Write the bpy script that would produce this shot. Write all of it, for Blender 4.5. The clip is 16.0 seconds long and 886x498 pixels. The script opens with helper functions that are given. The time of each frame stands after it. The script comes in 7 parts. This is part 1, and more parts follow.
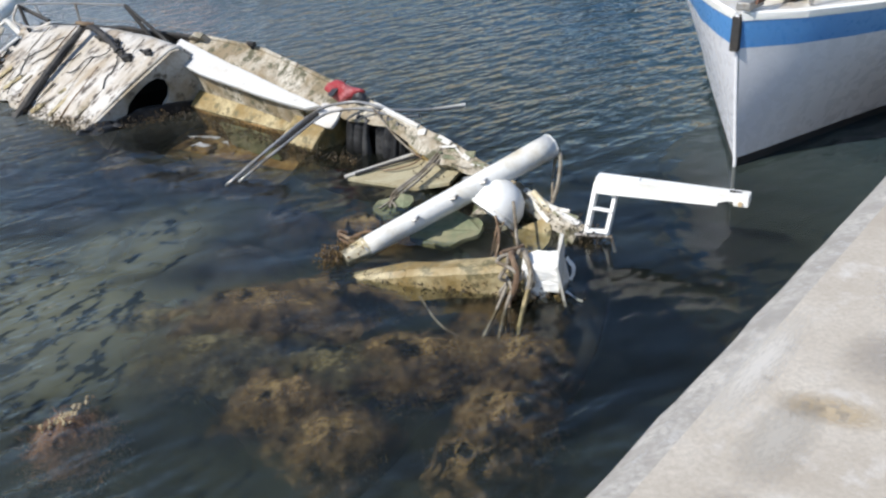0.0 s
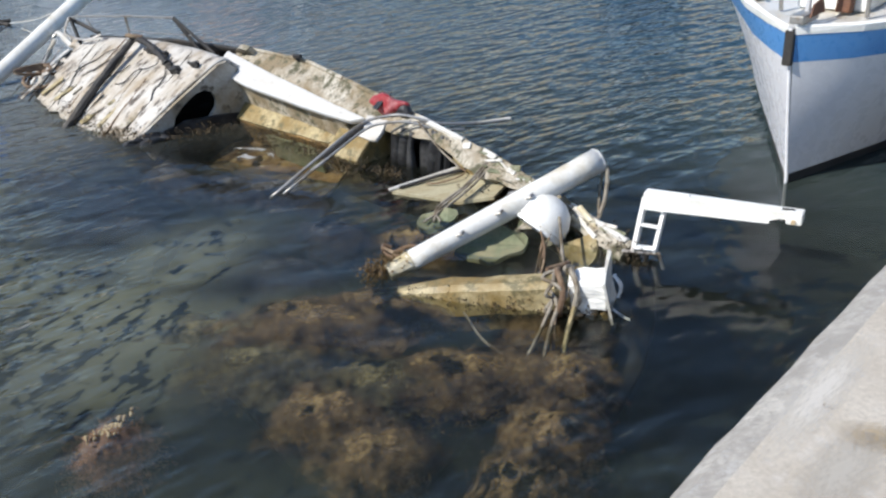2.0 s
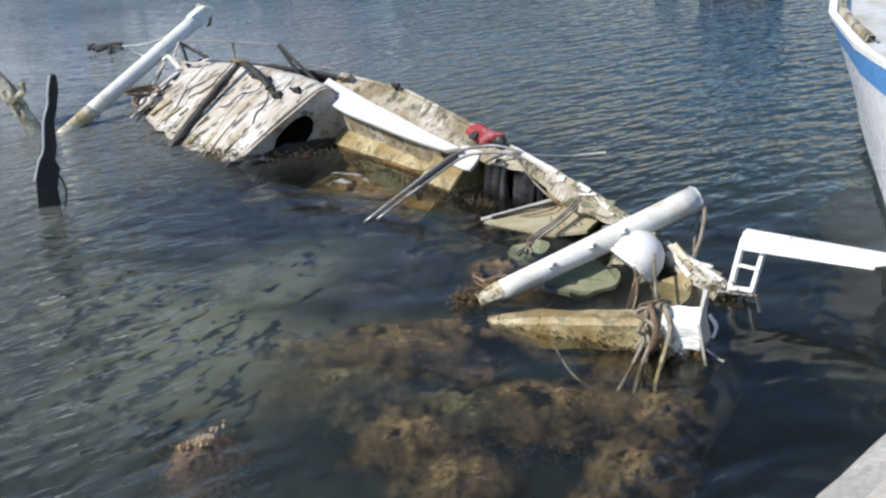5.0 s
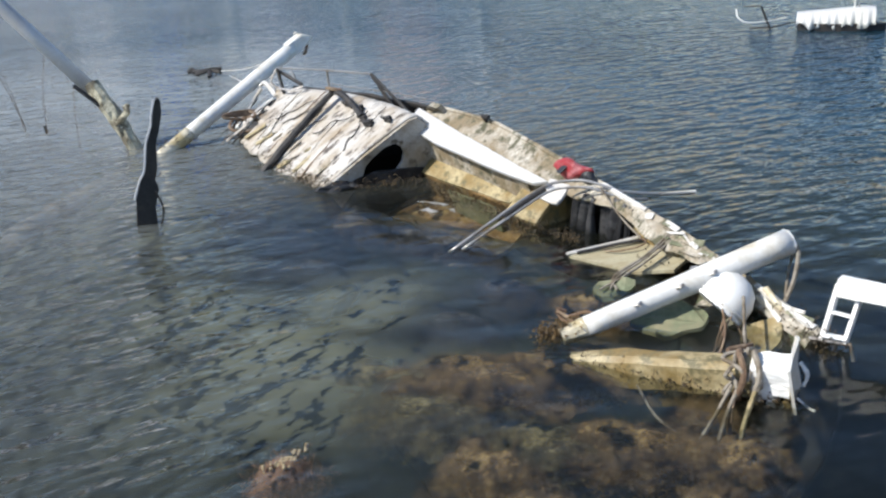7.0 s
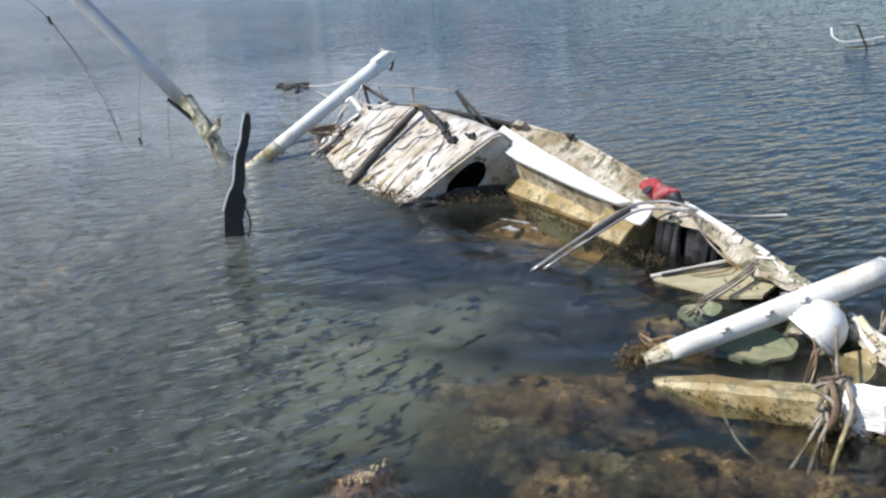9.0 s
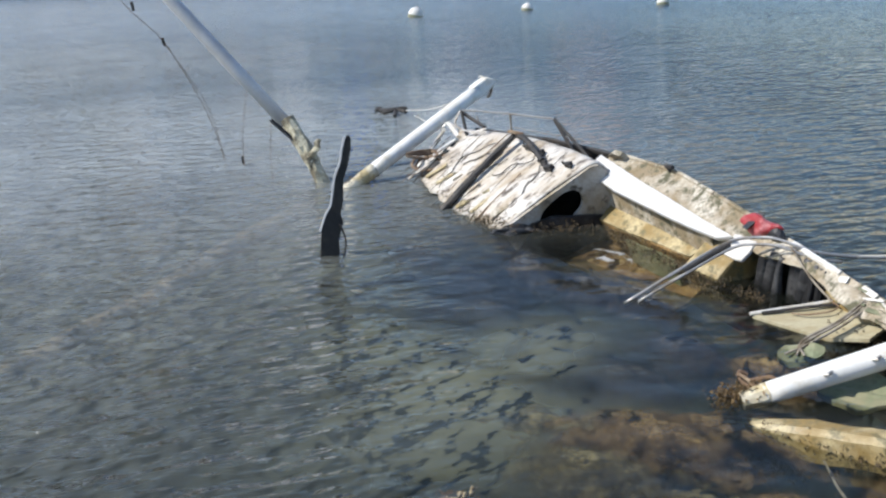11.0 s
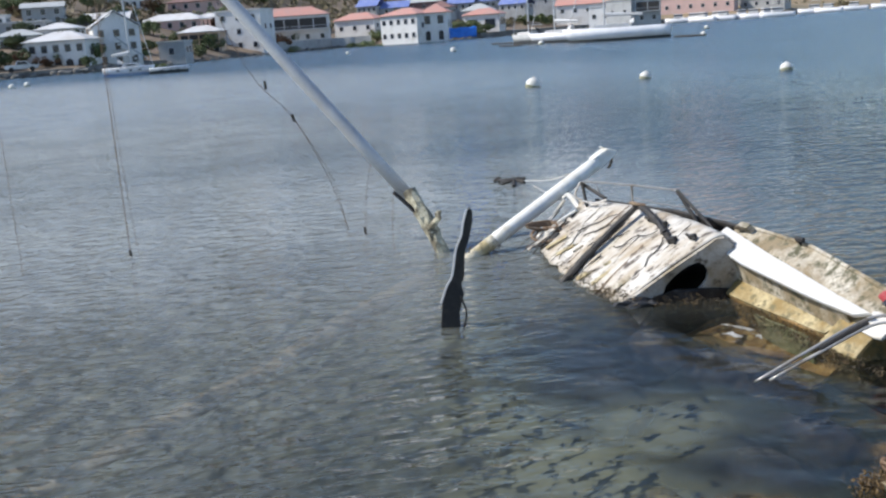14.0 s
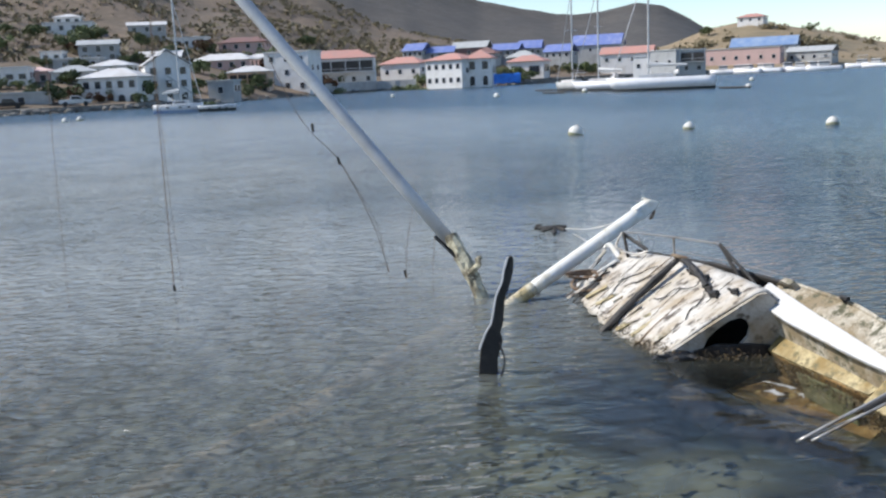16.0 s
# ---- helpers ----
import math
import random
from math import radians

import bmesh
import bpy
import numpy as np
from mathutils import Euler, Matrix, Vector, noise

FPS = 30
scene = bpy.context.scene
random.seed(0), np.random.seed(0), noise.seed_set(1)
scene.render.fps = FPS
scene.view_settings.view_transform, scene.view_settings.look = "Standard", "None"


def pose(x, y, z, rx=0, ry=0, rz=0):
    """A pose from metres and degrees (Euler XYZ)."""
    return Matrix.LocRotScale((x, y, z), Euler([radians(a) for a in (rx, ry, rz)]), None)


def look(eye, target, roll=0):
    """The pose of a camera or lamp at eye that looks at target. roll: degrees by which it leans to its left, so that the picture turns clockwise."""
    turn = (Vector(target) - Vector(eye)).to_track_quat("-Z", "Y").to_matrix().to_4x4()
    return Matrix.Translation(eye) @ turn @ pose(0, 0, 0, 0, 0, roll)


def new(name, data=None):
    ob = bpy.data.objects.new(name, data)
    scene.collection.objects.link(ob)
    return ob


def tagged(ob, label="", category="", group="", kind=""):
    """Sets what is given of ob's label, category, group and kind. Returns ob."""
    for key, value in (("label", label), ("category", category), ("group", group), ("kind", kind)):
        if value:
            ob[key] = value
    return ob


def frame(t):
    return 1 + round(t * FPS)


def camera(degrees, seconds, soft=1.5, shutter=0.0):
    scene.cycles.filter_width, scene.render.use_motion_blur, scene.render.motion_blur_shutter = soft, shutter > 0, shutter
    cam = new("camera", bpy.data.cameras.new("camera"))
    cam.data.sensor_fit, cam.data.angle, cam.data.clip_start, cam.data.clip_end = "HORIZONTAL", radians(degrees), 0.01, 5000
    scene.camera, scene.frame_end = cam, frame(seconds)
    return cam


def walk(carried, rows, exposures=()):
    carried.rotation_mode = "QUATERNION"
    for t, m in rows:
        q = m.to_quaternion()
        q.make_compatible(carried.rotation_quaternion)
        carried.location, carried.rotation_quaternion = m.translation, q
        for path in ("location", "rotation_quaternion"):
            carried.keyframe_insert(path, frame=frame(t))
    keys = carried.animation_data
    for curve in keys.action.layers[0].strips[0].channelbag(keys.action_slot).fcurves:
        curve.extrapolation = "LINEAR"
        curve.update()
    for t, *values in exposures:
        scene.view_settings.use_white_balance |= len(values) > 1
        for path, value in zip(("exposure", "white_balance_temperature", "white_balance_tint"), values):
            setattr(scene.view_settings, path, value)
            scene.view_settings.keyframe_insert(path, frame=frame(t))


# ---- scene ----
cam = camera(51.0, 16.0, soft=2.4)
walk(cam, [
    (0, pose(0.130, -0.007, 2.552, 64.17, 2.79, -1.35)),
    (0.5, pose(0.126, 0.013, 2.555, 64.36, 3.13, -0.30)),
    (1, pose(0.097, 0.020, 2.546, 64.82, 3.23, 0.38)),
    (1.5, pose(0.108, 0.036, 2.542, 64.97, 3.35, 0.84)),
    (2, pose(0.101, 0.050, 2.552, 64.99, 3.25, 1.15)),
    (2.5, pose(0.102, 0.047, 2.547, 65.34, 3.35, 1.63)),
    (3, pose(0.086, 0.046, 2.545, 65.81, 3.35, 2.33)),
    (3.5, pose(0.081, 0.040, 2.545, 66.22, 3.15, 3.55)),
    (4, pose(0.059, 0.031, 2.540, 66.60, 2.94, 4.95)),
    (6.5, pose(0.026, 0.015, 2.574, 68.63, 2.75, 10.30)),
    (7, pose(0.008, 0.005, 2.583, 69.23, 2.55, 12.27)),
    (7.5, pose(-0.009, -0.003, 2.577, 69.53, 2.60, 13.72)),
    (8, pose(-0.009, 0.010, 2.574, 69.50, 2.82, 14.87)),
    (8.5, pose(-0.017, 0.017, 2.573, 69.72, 2.64, 16.05)),
    (9, pose(-0.019, 0.016, 2.596, 70.42, 2.87, 17.31)),
    (11.5, pose(-0.064, 0.003, 2.612, 73.00, 2.43, 24.64)),
    (12, pose(-0.069, -0.004, 2.626, 73.99, 2.44, 25.88)),
    (12.5, pose(-0.084, -0.020, 2.637, 74.65, 2.20, 26.71)),
    (13, pose(-0.094, -0.014, 2.645, 75.27, 2.26, 27.81)),
    (13.5, pose(-0.091, -0.019, 2.657, 75.95, 2.91, 28.99)),
    (14, pose(-0.099, -0.020, 2.662, 76.74, 3.96, 30.14)),
    (14.5, pose(-0.091, -0.052, 2.675, 77.49, 3.75, 31.22)),
    (15, pose(-0.084, -0.071, 2.691, 78.15, 3.43, 31.79)),
    (15.5, pose(-0.095, -0.071, 2.697, 78.85, 3.16, 32.27)),
    (16, pose(-0.098, -0.069, 2.698, 79.55, 2.61, 32.82)),], exposures=[(0.0, 0.5), (6.0, 0.57), (9.0, 0.7), (12.0, 0.66), (16.0, 0.58)])

# world, sun, exposure
SUN = Vector((-0.64, -0.34, 0.69)).normalized()
world = bpy.data.worlds.new("sky")
scene.world = world
world.use_nodes = True
wn = world.node_tree.nodes
sky = wn.new("ShaderNodeTexSky")
sky.sky_type = "NISHITA"
sky.sun_disc = False
sky.sun_elevation = math.asin(SUN.z)
sky.sun_rotation = math.atan2(SUN.x, SUN.y)
sky.air_density, sky.dust_density, sky.ozone_density = 1.0, 0.15, 1.5
wn["Background"].inputs["Strength"].default_value = 0.112
tint = wn.new("ShaderNodeMix")  # a clear trade-wind sky, bluer than the model's
tint.data_type, tint.blend_type = "RGBA", "MULTIPLY"
tint.inputs[0].default_value = 1.0
tint.inputs[7].default_value = (0.9, 0.97, 1.07, 1)
world.node_tree.links.new(sky.outputs[0], tint.inputs[6])
world.node_tree.links.new(tint.outputs[2], wn["Background"].inputs["Color"])
sun = new("sun", bpy.data.lights.new("sun", "SUN"))
sun.data.energy, sun.data.angle, sun.data.color = 3.9, radians(0.6), (1.0, 0.96, 0.9)
sun.matrix_world = look(SUN * 50, (0, 0, 0))


# materials
def socket(nt, node, key, value):
    if isinstance(value, bpy.types.NodeSocket):
        nt.links.new(value, node.inputs[key])
    else:
        node.inputs[key].default_value = value


def node(nt, kind, **values):
    n = nt.nodes.new(kind)
    for key, value in values.items():
        socket(nt, n, key.replace("_", " "), value)
    return n


def ramp(nt, fac, stops):
    r = nt.nodes.new("ShaderNodeValToRGB")
    els = r.color_ramp.elements
    while len(els) < len(stops):
        els.new(0.5)
    for e, (p, c) in zip(els, stops):
        e.position, e.color = p, (*c, 1)
    nt.links.new(fac, r.inputs[0])
    return r.outputs[0]


def mixc(nt, fac, a, b, mode="MIX"):
    m = nt.nodes.new("ShaderNodeMix")
    m.data_type, m.blend_type = "RGBA", mode
    for i, v in ((0, fac), (6, a), (7, b)):
        if isinstance(v, bpy.types.NodeSocket):
            nt.links.new(v, m.inputs[i])
        else:
            m.inputs[i].default_value = (*v, 1) if i else v
    return m.outputs[2]


def coords(nt, stretch=(1, 1, 1), turn=0.0):
    c = nt.nodes.new("ShaderNodeTexCoord")
    mp = node(nt, "ShaderNodeMapping", Scale=stretch, Rotation=(0, 0, radians(turn)))
    nt.links.new(c.outputs["Object"], mp.inputs["Vector"])
    return mp.outputs[0]


def grain(nt, vec, scale, detail=6, rough=0.6):
    return node(nt, "ShaderNodeTexNoise", Vector=vec, Scale=scale, Detail=detail, Roughness=rough).outputs["Fac"]


def surface(name, base, dirt=None, dirt_scale=2.0, dirt_at=(0.45, 0.65), fine=30.0, fine_amount=0.25,
            rough=0.6, metal=0.0, bump=0.002, stretch=(1, 1, 1), second=None, second_at=(0.55, 0.7), random_amount=0.0):
    """A worn surface: base colour with fine grain, blotches of dirt and, at another scale, a second stain."""
    m = bpy.data.materials.new(name)
    m.use_nodes = True
    nt = m.node_tree
    b = nt.nodes["Principled BSDF"]
    v = coords(nt, stretch)
    f = grain(nt, v, fine)
    dark = tuple(c * (1 - fine_amount) for c in base)
    light = tuple(min(1, c * (1 + fine_amount * 0.6)) for c in base)
    col = ramp(nt, f, [(0.3, dark), (0.7, light)])
    if dirt:
        d = ramp(nt, grain(nt, v, dirt_scale, 8, 0.65), [(dirt_at[0], (0, 0, 0)), (dirt_at[1], (1, 1, 1))])
        col = mixc(nt, d, col, dirt)
    if second:
        d = ramp(nt, grain(nt, v, dirt_scale * 3.1, 8, 0.7), [(second_at[0], (0, 0, 0)), (second_at[1], (1, 1, 1))])
        col = mixc(nt, d, col, second)
    if random_amount:
        info = nt.nodes.new("ShaderNodeObjectInfo")
        lo, hi = 1 - random_amount, 1 + random_amount * 0.5
        tone = ramp(nt, info.outputs["Random"], [(0, (lo, lo, lo)), (1, (hi, hi, hi))])
        col = mixc(nt, 1.0, col, tone, "MULTIPLY")
    nt.links.new(col, b.inputs["Base Color"])
    b.inputs["Metallic"].default_value = metal
    r = ramp(nt, grain(nt, v, fine * 0.4), [(0.3, (rough * 0.8,) * 3), (0.7, (min(1, rough * 1.2),) * 3)])
    nt.links.new(r, b.inputs["Roughness"])
    bp = node(nt, "ShaderNodeBump", Strength=0.7, Distance=bump, Height=f)
    nt.links.new(bp.outputs[0], b.inputs["Normal"])
    return m


GELCOAT = surface("gelcoat", (0.62, 0.6, 0.555), (0.44, 0.38, 0.27), 2.4, (0.46, 0.66), 45, 0.12, 0.35, 0, 0.001, (1, 1, 1), (0.2, 0.17, 0.12), (0.6, 0.72))
ROOF_GEL = surface("cabin_gelcoat", (0.57, 0.535, 0.475), (0.36, 0.29, 0.2), 2.6, (0.42, 0.62), 40, 0.16, 0.5, 0, 0.002, (1.6, 0.7, 1), (0.08, 0.06, 0.042), (0.52, 0.61))
PLANK = surface("scuffed_coaming", (0.54, 0.53, 0.505), (0.5, 0.46, 0.39), 4.0, (0.5, 0.7), 45, 0.1, 0.5, 0, 0.001, (1, 1, 1), (0.3, 0.25, 0.18), (0.62, 0.7))
OCHRE = surface("ochre_slime", (0.27, 0.16, 0.055), (0.12, 0.065, 0.022), 3.0, (0.4, 0.6), 30, 0.4, 0.7, 0, 0.006, (1, 1, 1), (0.36, 0.27, 0.12), (0.55, 0.65))
ALGAE = surface("green_algae_panel", (0.16, 0.18, 0.1), (0.24, 0.22, 0.13), 4.0, (0.45, 0.65), 30, 0.3, 0.7, 0, 0.004)
# grime, on a base darkened for the bulkhead's side away from the sun
GRIMY_SHADED = surface("grimy_shaded_bulkhead", (0.42, 0.39, 0.34), (0.26, 0.21, 0.14), 3.0, (0.42, 0.62), 40, 0.2, 0.6, 0, 0.002, (1, 1, 1), (0.1, 0.08, 0.055), (0.54, 0.64))
WEATHER = surface("weathered_deck", (0.5, 0.455, 0.37), (0.22, 0.17, 0.1), 2.8, (0.4, 0.58), 35, 0.4, 0.8, 0, 0.005, (1, 1, 1), (0.08, 0.075, 0.04), (0.5, 0.6))
YELLOW = surface("algae_stained_fibreglass", (0.42, 0.345, 0.19), (0.22, 0.15, 0.05), 3.2, (0.42, 0.6), 30, 0.35, 0.6, 0, 0.003, (1, 1, 1), (0.13, 0.11, 0.05), (0.5, 0.6))
GREENISH = surface("slimy_panel", (0.15, 0.16, 0.09), (0.3, 0.28, 0.18), 3.5, (0.45, 0.6), 30, 0.35, 0.6, 0, 0.003, (1, 1, 1), (0.1, 0.1, 0.05), (0.55, 0.65))
WHITE = surface("white_paint", (0.84, 0.83, 0.78), (0.66, 0.64, 0.56), 3.0, (0.52, 0.75), 50, 0.05, 0.4, 0, 0.0006)
SPAR = surface("white_spar", (0.74, 0.725, 0.67), (0.52, 0.46, 0.34), 4.0, (0.48, 0.7), 40, 0.08, 0.42, 0, 0.001, (1, 1, 1), (0.4, 0.34, 0.22), (0.66, 0.74))
ALLOY = surface("grey_mast_alloy", (0.5, 0.5, 0.5), (0.36, 0.35, 0.34), 1.2, (0.45, 0.7), 30, 0.1, 0.45, 0.15, 0.001)
STAINED = surface("stained_spar", (0.66, 0.6, 0.45), (0.4, 0.32, 0.16), 4.0, (0.42, 0.62), 40, 0.15, 0.5, 0, 0.002, (1, 1, 1), (0.16, 0.13, 0.08), (0.6, 0.7))
OLD_RUST = surface("old_rust", (0.2, 0.09, 0.045), (0.11, 0.05, 0.03), 9, (0.4, 0.6), 50, 0.3, 0.85, 0, 0.003)
CRUST = surface("crusted_spar", (0.5, 0.46, 0.33), (0.13, 0.11, 0.07), 6.0, (0.44, 0.56), 40, 0.4, 0.85, 0, 0.006, (1, 1, 1), (0.7, 0.66, 0.5), (0.58, 0.66))
# black of sodden wood, also of the sheets that paint shade in openings
DARK = surface("black_sodden_wood_and_shade", (0.022, 0.02, 0.018), (0.05, 0.04, 0.03), 5, (0.5, 0.7), 40, 0.4, 0.7, 0, 0.003)
# black of wet cloth, also of the shade painted below the companionway
BLACK = surface("black_wet_cloth_and_shade", (0.018, 0.018, 0.019), (0.06, 0.06, 0.06), 6, (0.5, 0.62), 60, 0.4, 0.45, 0, 0.004)
STEEL = surface("dull_steel", (0.42, 0.4, 0.37), (0.25, 0.2, 0.14), 6, (0.5, 0.65), 60, 0.2, 0.4, 0.7, 0.0006)
ROPE = surface("grey_rope", (0.3, 0.265, 0.21), (0.13, 0.1, 0.065), 8, (0.45, 0.6), 160, 0.4, 0.9, 0, 0.002)
BROWN_ROPE = surface("brown_rope", (0.16, 0.1, 0.06), (0.3, 0.22, 0.14), 8, (0.5, 0.65), 160, 0.4, 0.9, 0, 0.002)
RED = surface("faded_red_plastic", (0.3, 0.025, 0.03), (0.38, 0.12, 0.12), 8, (0.45, 0.6), 40, 0.3, 0.5, 0, 0.002)
PLY = surface("plywood", (0.38, 0.34, 0.22), (0.27, 0.22, 0.12), 3, (0.45, 0.65), 30, 0.2, 0.75, 0, 0.002, (1, 4, 1), (0.2, 0.15, 0.08), (0.62, 0.72))
CONCRETE = surface("quay_concrete", (0.52, 0.465, 0.385), (0.39, 0.335, 0.265), 2.2, (0.38, 0.66), 60, 0.22, 0.9, 0, 0.003, (1, 1, 1), (0.55, 0.51, 0.45), (0.55, 0.68))
EDGE = surface("rough_concrete_edge", (0.44, 0.41, 0.36), (0.31, 0.285, 0.25), 6, (0.4, 0.6), 40, 0.35, 0.95, 0, 0.008, (1, 1, 1), (0.42, 0.4, 0.37), (0.56, 0.66))
RUST = surface("rust_stain", (0.5, 0.36, 0.18), (0.47, 0.42, 0.34), 4, (0.4, 0.6), 40, 0.15, 0.9, 0, 0.001)
BLUE = surface("blue_hull_band", (0.09, 0.27, 0.57), (0.13, 0.31, 0.58), 1.5, (0.4, 0.7), 40, 0.06, 0.3, 0, 0.0004)
HULL = surface("white_hull_paint", (0.74, 0.73, 0.73), (0.64, 0.63, 0.64), 0.9, (0.45, 0.75), 20, 0.03, 0.28, 0, 0.0001, (1, 1, 1), (0.5, 0.46, 0.44), (0.72, 0.8))
ANTIFOUL = surface("black_antifouling", (0.02, 0.022, 0.024), (0.04, 0.04, 0.035), 4, (0.4, 0.6), 40, 0.3, 0.6, 0, 0.002)
TARP_WHITE = surface("white_tarpaulin", (0.6, 0.59, 0.55), (0.5, 0.49, 0.42), 2, (0.45, 0.7), 40, 0.12, 0.6, 0, 0.002)
WEED = surface("brown_weed", (0.2, 0.125, 0.05), (0.12, 0.075, 0.03), 4, (0.4, 0.6), 30, 0.4, 0.8, 0, 0.001, (1, 1, 1), (0.33, 0.22, 0.1), (0.58, 0.7))
REDDISH = surface("rust_brown_growth", (0.46, 0.24, 0.14), (0.3, 0.15, 0.09), 12, (0.4, 0.6), 40, 0.3, 0.9, 0, 0.001, (1, 1, 1), (0.5, 0.32, 0.2), (0.58, 0.7))
GREEN_WEED = surface("olive_weed", (0.18, 0.155, 0.075), (0.1, 0.095, 0.04), 4, (0.4, 0.6), 30, 0.4, 0.8, 0, 0.001, (1, 1, 1), (0.26, 0.24, 0.1), (0.58, 0.7))


def node_math(nt, op, a, b, c=None):
    n = nt.nodes.new("ShaderNodeMath")
    n.operation = op
    for i, v in enumerate((a, b, c)):
        if v is not None:
            socket(nt, n, i, v)
    return n.outputs[0]


def fuzz_material(name, dark, mid, light):
    """Matted weed: soft tufts that thin out in ragged patches."""
    m = bpy.data.materials.new(name)
    m.use_nodes = True
    nt = m.node_tree
    b = nt.nodes["Principled BSDF"]
    v = coords(nt)
    mass = grain(nt, v, 5.0, 4, 0.6)
    tuft = grain(nt, v, 26.0, 6, 0.65)
    both = node_math(nt, "MULTIPLY_ADD", tuft, 0.6, node_math(nt, "MULTIPLY", mass, 0.4))
    nt.links.new(ramp(nt, both, [(0.38, dark), (0.5, mid), (0.62, light)]), b.inputs["Base Color"])
    b.inputs["Roughness"].default_value = 0.9
    thin = node_math(nt, "MULTIPLY_ADD", grain(nt, v, 40.0, 5, 0.7), 0.35, node_math(nt, "MULTIPLY", grain(nt, v, 4.0, 5, 0.6), 0.65))
    uv = nt.nodes.new("ShaderNodeUVMap")
    uv.uv_map = "rim"
    sep = node(nt, "ShaderNodeSeparateXYZ", Vector=uv.outputs[0])
    out_from = node_math(nt, "POWER", sep.outputs[0], 2.0)
    thin = node_math(nt, "MULTIPLY_ADD", out_from, -0.19, thin)
    nt.links.new(ramp(nt, thin, [(0.31, (0, 0, 0)), (0.56, (0.9,) * 3)]), b.inputs["Alpha"])
    nt.links.new(node(nt, "ShaderNodeBump", Strength=0.5, Distance=0.015, Height=both).outputs[0], b.inputs["Normal"])
    return m


def stain_material(name, colour, size):
    """A stain with soft, ragged edges, round its own origin."""
    m = bpy.data.materials.new(name)
    m.use_nodes = True
    nt = m.node_tree
    b = nt.nodes["Principled BSDF"]
    c = nt.nodes.new("ShaderNodeTexCoord")
    d = nt.nodes.new("ShaderNodeVectorMath")
    d.operation = "LENGTH"
    nt.links.new(c.outputs["Object"], d.inputs[0])
    r = node(nt, "ShaderNodeMapRange", Value=d.outputs["Value"], From_Min=size, From_Max=0.0)
    rag = node_math(nt, "MULTIPLY", r.outputs["Result"], grain(nt, coords(nt), 9, 8, 0.7))
    nt.links.new(ramp(nt, rag, [(0.08, (0, 0, 0)), (0.42, (0.75,) * 3)]), b.inputs["Alpha"])
    b.inputs["Base Color"].default_value = (*colour, 1)
    b.inputs["Roughness"].default_value = 0.9
    return m


FUZZ_BROWN = fuzz_material("matted_brown_weed", (0.03, 0.018, 0.008), (0.15, 0.092, 0.04), (0.32, 0.22, 0.1))
FUZZ_RUST = fuzz_material("matted_rust_growth", (0.09, 0.045, 0.026), (0.23, 0.125, 0.075), (0.38, 0.24, 0.15))
FUZZ_OLIVE = fuzz_material("matted_olive_weed", (0.02, 0.017, 0.01), (0.095, 0.076, 0.038), (0.22, 0.18, 0.09))
# dark weed, with the blue-violet of the reflected sky put into its colour
FUZZ_DARK_SKY = fuzz_material("matted_dark_weed_sky_cast", (0.012, 0.012, 0.02), (0.04, 0.037, 0.045), (0.11, 0.1, 0.095))


def reach(nt, centre, near, far):
    """0 within near metres of the centre, 1 beyond far."""
    c = nt.nodes.new("ShaderNodeTexCoord")
    d = nt.nodes.new("ShaderNodeVectorMath")
    d.operation = "DISTANCE"
    nt.links.new(c.outputs["Object"], d.inputs[0])
    d.inputs[1].default_value = (*centre, 0.0)
    r = node(nt, "ShaderNodeMapRange", From_Min=near, From_Max=far)
    r.interpolation_type = "SMOOTHSTEP"
    nt.links.new(d.outputs["Value"], r.inputs["Value"])
    return r.outputs["Result"]


def spots(nt, *places):
    """1 inside any of the soft round places (x, y, core, rim), 0 outside them all."""
    total = None
    for x, y, core, rim in places:
        k = node_math(nt, "SUBTRACT", 1.0, reach(nt, (x, y), core, rim))
        total = k if total is None else node_math(nt, "MAXIMUM", total, k)
    return total


def sheen_patches(nt):
    """Where the pale sky sheen towards the far shore is painted into the water."""
    return spots(nt, (-12.0, 9.0, 3.0, 14.0), (-7.2, 7.6, 1.0, 5.0), (-27.0, 17.0, 6.0, 24.0), (-60.0, 24.0, 25.0, 60.0))


WAVES = 40.0  # bearing of the crests, degrees from the x axis


